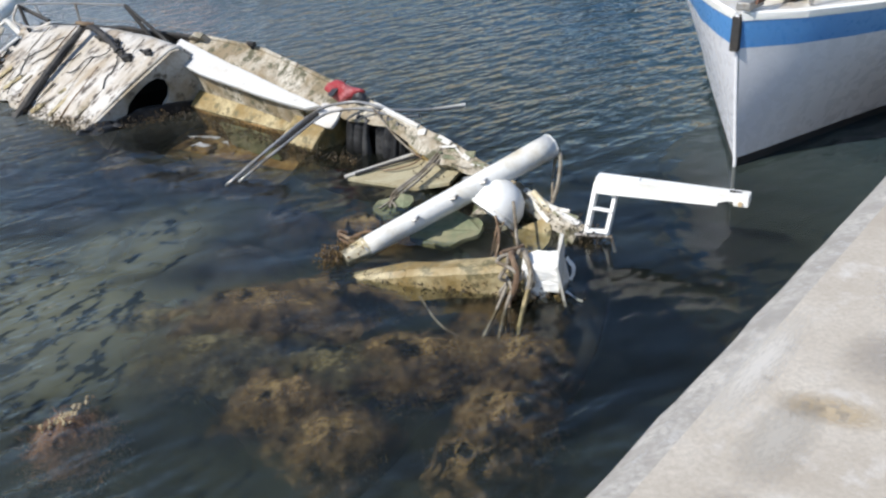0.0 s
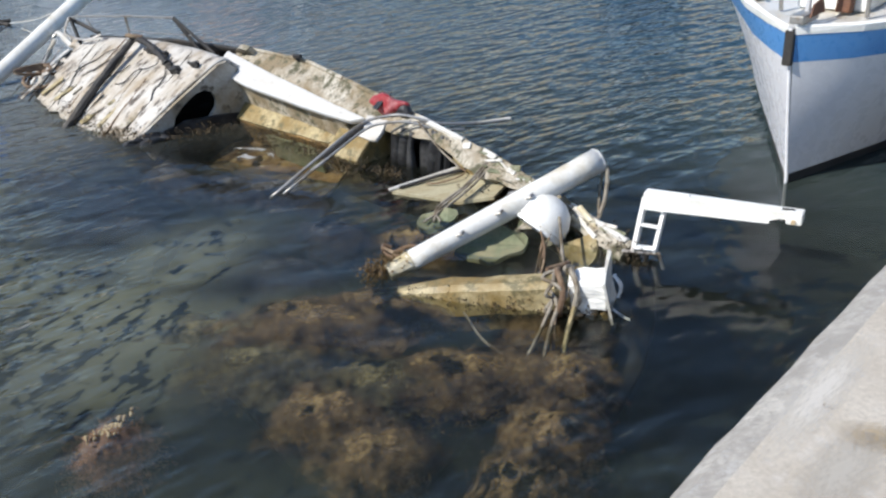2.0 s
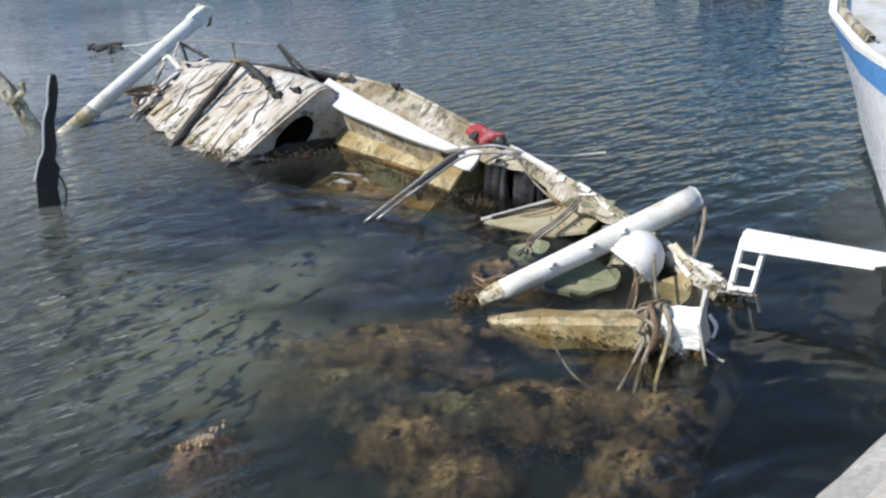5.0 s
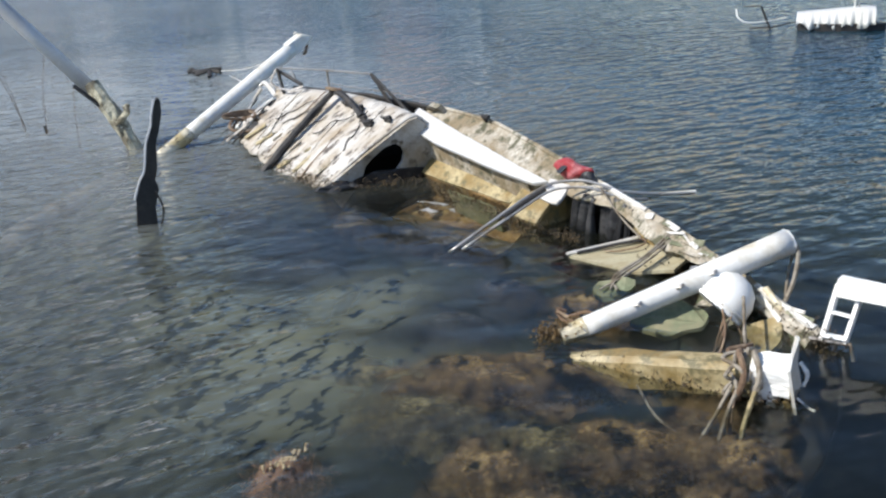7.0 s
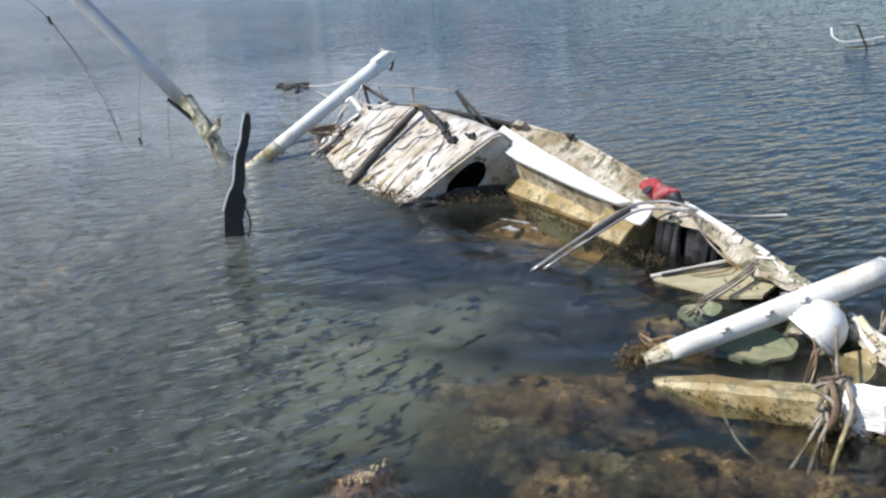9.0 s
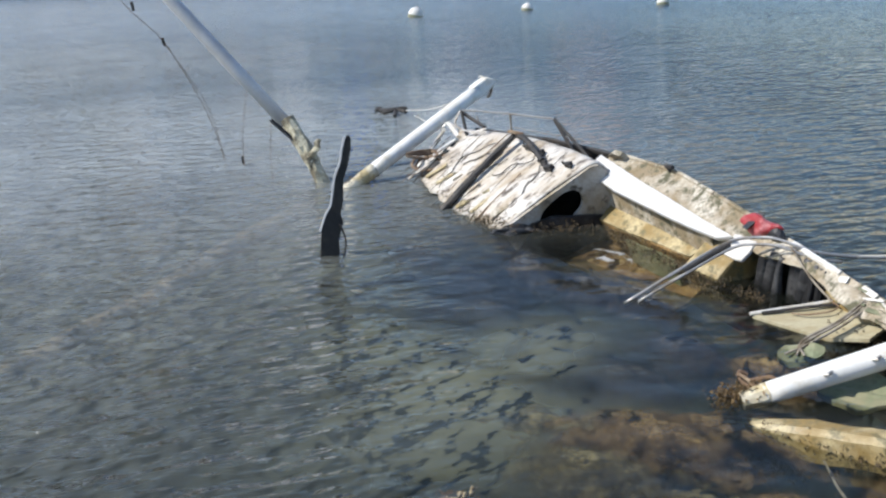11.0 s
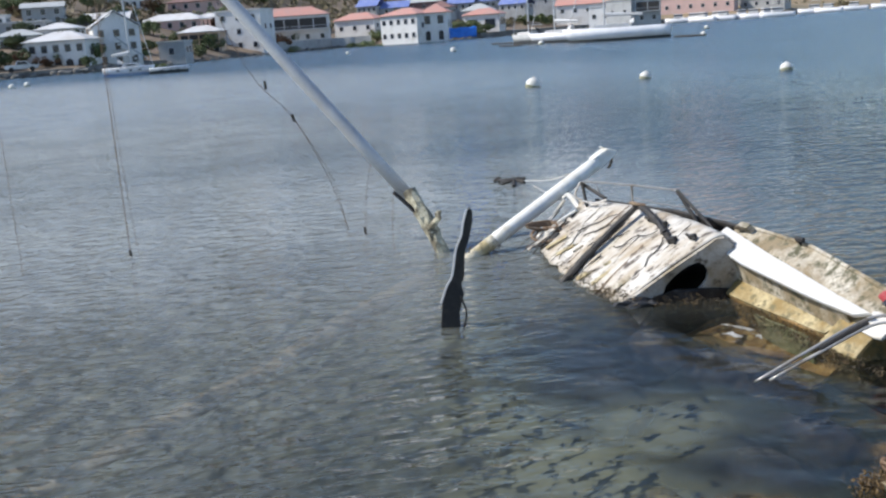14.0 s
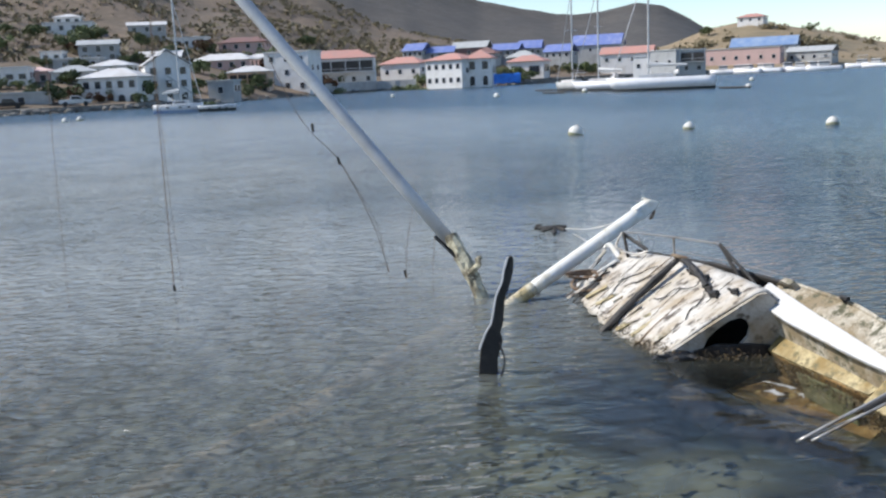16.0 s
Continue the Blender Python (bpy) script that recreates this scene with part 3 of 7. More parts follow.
    # lower bulkhead: wet and dark, with its shadow painted in as black
    part("wet_shaded_face", roughen(slab([(x - 0.045, y, z) for y, z in ((1.5, 0.26), (1.3, 0.2), (1.05, 0.02), (0.84, -0.18), (0.88, -0.4), (1.3, -0.3), (1.6, 0.05))], 0.02, 0, (-1, 0, 0)), 0.02, 5, 3), BLACK, w, "dark wet lower bulkhead face with the shade below the opening painted in")
    # added dark sheet: the cabin's inner shade as a colour
    part("cabin_shade_sheet", slab([(5.4, 0.75, -0.5), (5.4, 0.75, 0.3), (5.4, 2.4, 0.33), (5.4, 2.4, -0.5)], 0.03, 0, (1, 0, 0)), DARK, w, "dark sheet standing for the shade inside the flooded cabin")
    # deck post and broken frames behind the cabin
    part("deck_post", roughen(slab([(4.93, 0.35, 0.0), (4.76, 0.32, 0.0), (4.75, 0.34, 0.13), (4.83, 0.37, 0.16), (4.92, 0.41, 0.1)], 0.05, 0, (0, 1, 0)), 0.02, 7, 2), WEATHER, w, "chipped weathered deck post")
    part("cleat", tube([(4.1, 0.16, 0.03), (4.12, 0.17, 0.1), (4.02, 0.15, 0.11)], 0.022, 6), DARK, w, "blackened deck cleat")
    # fore end: torn frames round the hole
    for pts, r in (([(7.05, 1.5, 0.34), (7.5, 1.5, 0.36), (7.55, 1.62, 0.33)], 0.03), ([(7.5, 1.58, 0.33), (7.35, 1.9, 0.28), (7.15, 2.05, 0.22)], 0.025),
                   ([(7.0, 1.55, 0.35), (7.05, 1.85, 0.34), (7.0, 2.1, 0.3)], 0.022), ([(7.55, 1.7, 0.25), (7.75, 2.0, 0.1), (7.7, 2.2, 0.02)], 0.03)):
        part("torn_frame", tube(smooth_line(pts, 4), r, 6, 0.7, 0.15), GELCOAT, w, "torn white laminate edge")
    # dark sheet under the hole paints the shade within it
    part("hole_shade_sheet", roughen(slab([(6.6, 1.4, 0.16), (7.5, 1.55, 0.14), (7.6, 2.15, -0.02), (6.6, 2.25, 0.04)], 0.02), 0.03, 5, 3), DARK, w, "black sheet standing for the shade in the torn opening")
    # dark patches laid on the roof paint the shade of its gaps
    for k, (p, q, wd) in enumerate((((5.02, 1.66), (4.98, 1.44), 0.1), ((5.5, 1.72), (5.42, 1.4), 0.05), ((5.3, 1.78), (5.16, 1.52), 0.06), ((6.25, 1.75), (5.95, 1.3), 0.045), ((6.55, 1.86), (6.4, 1.6), 0.07), ((5.75, 1.85), (5.68, 1.66), 0.06), ((4.82, 1.72), (4.9, 1.5), 0.09))):
        p, q = Vector((*p, 0.375)), Vector((*q, 0.378))
        aside = Vector((q.y - p.y, p.x - q.x, 0)).normalized() * wd / 2
        part("roof_gap_shade", roughen(slab([p - aside, p + aside * 1.2, p.lerp(q, 0.6) + aside * 0.8, q, p.lerp(q, 0.5) - aside * 0.9], 0.02), 0.012, 8, 2), DARK, w, "black patch standing for the shade in a broken roof's gap")
    for k in range(16):  # broken strips along the roof's low edge
        u = random.uniform(4.75, 6.9)
        m = pose(u, 1.75 + 0.12 * (u - 4.7) + random.uniform(-0.2, 0.12), 0.385 + random.uniform(-0.01, 0.02), random.uniform(-10, 10), random.uniform(-8, 8), 75 + random.uniform(-18, 18))
        part("broken_strip", box((random.uniform(0.12, 0.34), random.uniform(0.03, 0.07), 0.012), m), (ROOF_GEL, WEATHER, YELLOW)[k % 3], w)
    # lines and dark streaks of cordage down the roof
    random.seed(4)
    for i in range(11):
        s = 5.0 + i * 0.23 + random.uniform(-0.05, 0.05)
        e = interp(edge, s)
        y0, y1 = e + random.uniform(0.02, 0.5), min(2.35, e + random.uniform(0.8, 1.5))
        pts = [(s + 0.04 * noise.noise((i, k * 1.6, 0)) - 0.2 * k, y0 + (y1 - y0) * k, 0.385 + 0.012 * noise.noise((i, k * 5, 4))) for k in np.linspace(0, 1, 9)]
        part("line", tube(pts, random.choice((0.004, 0.006, 0.01)), 5, 1, 0.2), (DARK, BROWN_ROPE, DARK, ROPE)[i % 4], w)
    for i in range(6):
        s = random.uniform(4.95, 6.7)
        y, way = interp(edge, s) + random.uniform(0.1, 0.6), random.choice((-1, 1))
        pts = [(s + 0.3 * k * way + 0.1 * noise.noise((i, k * 3, 7)), y + 0.45 * k + 0.1 * noise.noise((i, 3, k * 3)), 0.4 + 0.01 * noise.noise((i, k * 6, 1))) for k in np.linspace(0, 1, 10)]
        part("line", tube(pts, 0.006, 5), DARK, w)
    # stanchions and guard wires
    rail = [(7.01, 1.29, 0.59), (6.87, 1.18, 0.55), (6.29, 0.9, 0.5), (5.67, 0.6, 0.42)]
    part("guard_rail", tube(smooth_line(rail, 4), 0.011, 6), STEEL, w, "bent dull steel guard rail")
    for a, b, r, mt in (((6.37, 1.04, 0.2), (6.29, 0.9, 0.5), 0.012, STEEL), ((5.67, 0.6, 0.42), (5.38, 0.66, 0.12), 0.02, DARK), ((5.67, 0.6, 0.42), (5.12, 0.6, 0.12), 0.016, DARK),
                        ((6.87, 1.18, 0.52), (6.74, 1.24, 0.34), 0.012, STEEL), ((7.01, 1.29, 0.59), (6.85, 1.42, 0.36), 0.02, DARK), ((7.1, 1.3, 0.55), (6.65, 1.2, 0.4), 0.022, DARK)):
        part("stanchion", tube([a, b], r, 6), mt, w)
    part("guard_wire", tube(smooth_line([(6.3, 0.97, 0.36), (5.9, 0.8, 0.3), (5.52, 0.63, 0.26), (4.9, 0.4, 0.2)], 4), 0.006, 5), STEEL, w)
    part("guard_wire", tube(smooth_line([(7.05, 1.3, 0.58), (7.0, 1.45, 0.5), (6.7, 1.35, 0.43), (6.55, 1.2, 0.42)], 5), 0.012, 5), STEEL, w)
    # blocks and fittings on the roof
    for x, y, sc in ((4.93, 1.0, 1.0), (5.08, 1.0, 0.7), (4.74, 0.84, 0.8), (5.3, 0.95, 0.9), (5.55, 1.0, 0.8)):
        bm = box((0.1 * sc, 0.06 * sc, 0.06 * sc), pose(x, y, 0.4, 10, 0, 40), 0.012)
        add_tube(bm, [(x - 0.07 * sc, y, 0.39), (x + 0.09 * sc, y + 0.03, 0.42)], 0.016, 6)
        part("deck_fitting", bm, DARK, w, "blackened deck block")
    return w


def build_loose_on_wreck():
    # dark spar across the cabin roof
    s = thing("broken_spar", "dark rotten spar lying across the wreck's cabin roof", "spar", BOAT)
    part("spar", tube(smooth_line([(5.6, 2.15, 0.4), (5.72, 1.6, 0.45), (5.86, 1.0, 0.47)], 6), lambda k: 0.055 - 0.015 * k, 8, 0.8, 0.12), DARK, s)
    part("fitting", tube(smooth_line([(5.88, 1.02, 0.47), (5.66, 0.98, 0.46), (5.35, 0.98, 0.44), (5.1, 1.0, 0.42)], 5), 0.035, 7, 0.8, 0.2), DARK, s)
    part("strap", tube(smooth_line([(5.95, 1.0, 0.44), (5.86, 1.05, 0.54), (5.75, 0.95, 0.46)], 5), 0.02, 6), BROWN_ROPE, s)
    # red fuel can or winch cover, crumpled
    r = thing("red_plastic_float", "crumpled faded red plastic float wedged at the gunwale", "float", BOAT)
    bm = bmesh.new()
    bmesh.ops.create_icosphere(bm, subdivisions=3, radius=1, matrix=pose(2.62, 0.1, 0.1, 0, 0, 20) @ Matrix.Diagonal((0.2, 0.07, 0.08, 1)))
    part("body", roughen(bm, 0.05, 7), RED, r)
    bm = bmesh.new()
    bmesh.ops.create_icosphere(bm, subdivisions=2, radius=1, matrix=pose(2.45, 0.06, 0.07, 0, 0, 20) @ Matrix.Diagonal((0.07, 0.05, 0.06, 1)))
    part("cap", roughen(bm, 0.03, 9), BLACK, r, "black cap")
    part("strap", slab([(2.66, 0.03, 0.18), (2.6, 0.02, 0.18), (2.62, 0.2, 0.15), (2.69, 0.2, 0.14)], 0.01), BLACK, r, "dark strap")
    # black cloths hanging into the cockpit
    for i, (x0, x1, y0, drop) in enumerate(((2.22, 2.52, 0.14, 0.38), (1.92, 2.25, 0.03, 0.4), (1.84, 2.0, 0.03, 0.36))):
        rows = []
        for k in np.linspace(0, 1, 14):
            fold = 0.05 * math.sin(k * 17 + i) + 0.03 * math.sin(k * 31)
            rows.append([(x0 + (x1 - x0) * k + 0.02 * noise.noise((k * 4, j, i)), y0 + 0.02 + drop * j * 0.55 + fold * (0.3 + j), 0.03 - 0.25 * j - 0.12 * j * j + fold * 0.3) for j in np.linspace(0, 1, 9)])
        ob = solo("torn_cloth", solidify(loft(rows), 0.006), BLACK, "torn black wet cloth hanging in the flooded cockpit", "cloth", BOAT, "torn cloths", smooth=True)
    # plywood hatch board
    a = Vector((-0.56, 6.55, 0.02))
    out = [a, Vector((-0.02, 6.72, 0.11)), Vector((0.36, 6.42, 0.15)), Vector((0.2, 6.2, 0.08)), Vector((-0.06, 6.28, 0.02))]
    h = thing("hatch_board", "sodden yellowish plywood hatch board lying in the wreck", "board")
    part("panel", slab(out, 0.025), PLY, h)
    part("frame", tube([a + Vector((-0.02, 0, 0.01)), Vector((-0.25, 6.66, 0.085)), Vector((0.0, 6.74, 0.13))], 0.014, 6), GELCOAT, h, "white edge strip")
    part("strip", tube([Vector((-0.5, 6.55, 0.045)), Vector((-0.2, 6.62, 0.1)), Vector((0.06, 6.68, 0.13))], 0.012, 6), DARK, h, "dark edge gap")


def build_white_spar():
    """The white boom end that leans over the stern."""
    s = thing("leaning_boom", "white painted boom leaning from the water over the wreck's stern", "spar")
    a, b = Vector((-0.44, 5.265, 0.0)), Vector((0.89, 5.92, 0.415))
    d = (b - a).normalized()
    part("tube", tube([a.lerp(b, k) for k in np.linspace(0.05, 1, 12)], lambda k: 0.066 + 0.018 * k, 20), SPAR, s, "", True)
    part("end_cap", tube([b, b + d * 0.012, b + d * 0.014], lambda k: 0.088 - 0.006 * k, 9), WHITE, s)
    part("foot", tube([a + d * k for k in (-0.06, 0.0, 0.06, 0.1)], lambda k: 0.056 + 0.012 * k, 14, 1, 0.04), STAINED, s, "yellow-stained boom foot")
    side = d.cross(Vector((0, 0, 1))).normalized()
    for k, sd in ((0.62, 1), (0.47, 1), (0.58, -1), (0.28, 1)):
        q = a.lerp(b, k) + side * 0.085 * sd * 0.75 + Vector((0, 0, 0.05))
        part("fitting", tube([q - d * 0.02, q + side * sd * 0.02, q + d * 0.03], 0.011, 6), STEEL, s, "grey rivet fitting")
    # rope from the tip down to the deck
    pts = smooth_line([b + Vector((0.03, -0.02, 0.02)), (0.95, 5.86, 0.36), (0.93, 5.8, 0.2), (0.86, 5.72, 0.05), (0.8, 5.7, 0.06)], 6)
    solo("hanging_rope", tube(pts, 0.014, 7, 1, 0.1), ROPE, "frayed grey rope hanging from the boom tip", "rope")
    solo("hanging_rope", tube(smooth_line([(0.93, 5.93, 0.34), (0.9, 5.86, 0.2), (0.88, 5.74, 0.06)], 6), 0.009, 6), ROPE, "thin grey rope hanging from the boom tip", "rope")


def build_dome():
    """The white plastic dome under the boom."""
    c = Vector((0.46, 5.64, 0.07))
    axis = Vector((-0.62, -0.3, -0.68)).normalized()
    m = Matrix.Translation(c) @ axis.to_track_quat("Z", "Y").to_matrix().to_4x4()
    d = thing("radome", "white plastic radar dome hanging under the boom", "dome", m)
    prof = [(0.0, 0.0), (0.1, 0.0), (0.17, -0.005), (0.185, -0.02), (0.19, -0.06), (0.18, -0.12), (0.14, -0.19), (0.07, -0.235), (0.0, -0.245)]
    bm = loft([[(r * math.cos(t), r * math.sin(t), z) for r, z in prof] for t in np.linspace(0, 2 * math.pi, 33)])
    bmesh.ops.remove_doubles(bm, verts=bm.verts, dist=0.0005)
    part("shell", bm, WHITE, d, "", True)
    part("skirt", tube([(0.19 * math.cos(t), 0.19 * math.sin(t), -0.03) for t in np.linspace(0, 2 * math.pi, 33)], 0.009, 6), WHITE, d)
    part("rim_plate", tube([(0, 0, -0.012), (0, 0, 0.012)], 0.196, 28), WHITE, d)
    for p0, p1, r in (((0.74, 5.66, 0.2), (0.95, 5.5, -0.02), 0.02), ((0.7, 5.7, 0.12), (0.86, 5.55, -0.02), 0.015)):
        solo("white_strut", tube([p0, p1], r, 10), STAINED, "stained white strut standing in the flooded stern", "strut", smooth=True)


def build_stump():
    """The stained beam with a broken white head beside the stern."""
    s = thing("broken_davit", "broken fibreglass beam with yellow algae and a torn white head", "davit")
    rows = []
    for k in np.linspace(0, 1, 14):
        c = Vector((-0.66, 5.06, -0.09)).lerp(Vector((0.58, 4.68, 0.1)), k)
        hw, hh = 0.04 + 0.05 * min(1, k * 2), 0.025 + 0.065 * min(1, k * 2.2)
        rows.append([c + Vector((0, y, z)) for y, z in ((-hw, -hh), (-hw, hh * 0.7), (-hw * 0.6, hh), (hw * 0.6, hh), (hw, hh * 0.6), (hw, -hh))])
    part("beam", roughen(loft(rows, True, True), 0.012, 6), YELLOW, s, "yellow-brown algae-stained beam")
    m = pose(0.68, 4.66, 0.11, 4, -4, -12)
    rng = random.Random(31)
    rows = []
    for k, half in ((-0.1, 0.085), (-0.09, 0.096), (-0.02, 0.1), (0.05, 0.102), (0.1, 0.104), (0.11, 0.09)):
        ring = []
        for j in range(36):
            t = 2 * math.pi * j / 36
            c, q = math.cos(t), math.sin(t)
            sq = min(1.36, 1 / max(abs(c), abs(q)))  # a square section with eased corners
            rag = rng.uniform(-0.006, 0.006) - (rng.uniform(0.0, 0.035) if q < -0.6 and k > 0 else 0.0)
            ring.append(m @ Vector((k, (half + rag) * c * sq * 0.9, (half + rag) * q * sq)))
        rows.append(ring)
    part("head", loft(rows, True, True), WHITE, s, "torn white box-shaped head")
    fl = [(0.0, -0.12, -0.14), (0.0, 0.03, -0.17), (0.0, 0.12, -0.1), (0.0, 0.14, 0.05), (0.0, 0.07, 0.12), (0.0, 0.05, 0.2), (0.0, -0.03, 0.23), (0.0, -0.08, 0.14), (0.0, -0.13, 0.1)]
    part("flange", slab([pose(0.79, 4.64, 0.12, 4, -4, -12) @ Vector((q[0] + 0.02 * math.sin(23 * q[1] + 9 * q[2]), q[1], q[2] * 1.12)) for q in fl], 0.014, 0, (1, 0, 0)), SPAR, s, "ragged white end flange")
    for i in range(12):
        q = pose(0.76 + random.uniform(-0.08, 0.03), 4.6 + random.uniform(-0.04, 0.1), random.choice((-0.05, -0.03, 0.0)) + random.uniform(-0.03, 0.02), random.uniform(0, 90), random.uniform(0, 90), 0)
        part("fragment", box((0.05, 0.03, 0.008), q), (WHITE, YELLOW, DARK)[i % 3], s, "torn laminate shred")
    part("shred", tube(smooth_line([(0.82, 4.66, 0.2), (0.86, 4.64, 0.14), (0.84, 4.62, 0.08)], 4), 0.018, 6, 0.5, 0.3), WHITE, s)
    part("shred", tube(smooth_line([(0.81, 4.6, 0.02), (0.87, 4.57, -0.02), (0.9, 4.56, -0.03)], 4), 0.007, 5), WHITE, s)
    for k in (0.6, 0.52):
        ring = [(k + 0.01 * math.sin(3 * t), 4.67 + 0.125 * math.cos(t), 0.1 + 0.13 * math.sin(t)) for t in np.linspace(0, 2 * math.pi, 20)]
        solo("lashing_rope", tube(ring, 0.017, 7, 1, 0.12), BROWN_ROPE if k < 0.55 else ROPE, "thick grey rope lashed round the broken beam", "rope", group="lashings")


def build_bracket():
    """The white channel-section arm with a pierced upright."""
    b = thing("davit_arm", "white painted channel arm with a pierced upright at the wreck's stern", "davit")
    top = Vector((1.12, 5.4, 0.37))
    tip = Vector((1.93, 4.98, 0.365))
    d = (tip - top).normalized()
    side = d.cross(Vector((0, 0, 1))).normalized()
    up = side.cross(d)
    m = Matrix((( d.x, side.x, up.x, top.x), (d.y, side.y, up.y, top.y), (d.z, side.z, up.z, top.z), (0, 0, 0, 1)))
    L = (tip - top).length
    part("top_flange", box((L, 0.085, 0.012), m @ pose(L / 2, 0, 0.02), 0.003), WHITE, b)
    web = [(0, 0.042, 0.014), (L, 0.042, 0.014), (L, 0.042, -0.02), (L * 0.88, 0.042, -0.02), (L * 0.8, 0.042, -0.045), (0.0, 0.042, -0.075)]
    part("web", slab([m @ Vector(q) for q in web], 0.01, 0, -side), WHITE, b, "shaded side web")
    web2 = [(x, -0.032, z) for x, y, z in web]
    part("web", slab([m @ Vector(q) for q in web2], 0.01, 0, -side), WHITE, b)
    part("bottom_flange", box((L * 0.82, 0.02, 0.008), m @ pose(L * 0.41, 0.05, -0.06, 0, -2, 0)), WHITE, b)
    part("end_block", box((0.09, 0.1, 0.07), m @ pose(L - 0.03, 0.01, -0.005), 0.01), WHITE, b)
    part("pin", tube([m @ Vector((L - 0.03, 0.055, -0.02)), m @ Vector((L - 0.03, 0.07, -0.02))], 0.014, 8), RUST, b, "rusty pin")
    part("slot_plate", box((0.14, 0.03, 0.012), m @ pose(0.2, 0.0, 0.032), 0.004), WHITE, b)
    part("slot", box((0.07, 0.02, 0.006), m @ pose(L - 0.07, 0.0, 0.03)), DARK, b, "dark slot")
    # pierced upright: two rails and cross pieces
    foot = Vector((1.04, 5.3, 0.03))
    foot2 = foot + Vector((0.12, -0.035, 0.0))
    t2 = top + d * 0.13
    part("leg", tube([top - up * 0.02, foot], 0.02, 4), WHITE, b)
    part("leg", tube([t2 - up * 0.05, foot2], 0.018, 4), WHITE, b)
    for k, r in ((0.1, 0.05), (0.47, 0.028), (0.9, 0.036)):
        p, q = (top - up * 0.03).lerp(foot, k), (t2 - up * 0.05).lerp(foot2, k)
        part("cross_plate", tube([p, q], r, 4, 0.3), WHITE, b)
    part("foot_bar", tube([foot + Vector((-0.07, 0.02, 0)), foot2 + Vector((0.03, -0.01, -0.0)), foot2 + Vector((0.05, -0.05, -0.09))], 0.012, 6), STEEL, b, "rusty foot bar")


def build_rods():
    base = [(-1.5, 6.62, -0.02), (-1.15, 6.85, 0.2), (-0.82, 7.1, 0.38), (-0.62, 7.14, 0.425), (-0.45, 7.12, 0.43), (-0.19, 7.08, 0.365), (0.17, 7.19, 0.32), (0.37, 7.29, 0.31)]
    low = [(-1.4, 6.64, 0.0), (-1.08, 6.84, 0.19), (-0.78, 7.06, 0.35), (-0.6, 7.08, 0.39), (-0.42, 7.06, 0.39), (-0.2, 7.03, 0.33), (0.0, 7.1, 0.3)]
    r = thing("bent_rail", "bent dull steel guard rail trailing into the water", "rail")
    part("upper_bar", tube(smooth_line(base, 6), 0.013, 8), STEEL, r, "", True)
    part("lower_bar", tube(smooth_line(low, 6), 0.011, 8), STEEL, r, "", True)
    part("tip", tube([(0.1, 7.165, 0.325), (0.37, 7.29, 0.312)], 0.015, 8), SPAR, r, "pale bare tip")
    part("dark_sleeve", tube(smooth_line([(-1.1, 6.87, 0.2), (-0.95, 6.98, 0.29), (-0.8, 7.09, 0.37)], 4), 0.018, 7), DARK, r, "black rubber sleeve")
    part("inner_line", tube(smooth_line([(-1.47, 6.66, -0.01), (-1.1, 6.86, 0.18), (-0.78, 7.08, 0.355), (-0.4, 7.1, 0.4)], 6), 0.006, 5), GELCOAT, r)
    solo("slack_line", tube(smooth_line([(-0.36, 7.05, 0.4), (-0.2, 6.85, 0.24), (-0.04, 6.66, 0.14)], 5), 0.008, 6), ROPE, "grey line stretched from the rail to the board", "rope")
    solo("slack_line", tube(smooth_line([(-0.04, 6.66, 0.14), (0.0, 6.6, 0.13), (-0.06, 6.54, 0.11), (-0.2, 6.52, 0.08), (-0.3, 6.55, 0.07)], 5), 0.006, 6), BROWN_ROPE, "thin dark cord looped on the board", "rope")
    for k in (0.0, 0.035, 0.06):
        solo("frayed_strap", tube(smooth_line([(0.25 - k, 6.5, 0.27), (0.06 - k, 6.3, 0.14), (-0.15 - k, 6.1, 0.05), (-0.3 + 2 * k, 5.98, 0.0)], 5), 0.009, 5, 1, 0.2), ROPE, "frayed grey strap trailing over the board", "rope", group="frayed straps")


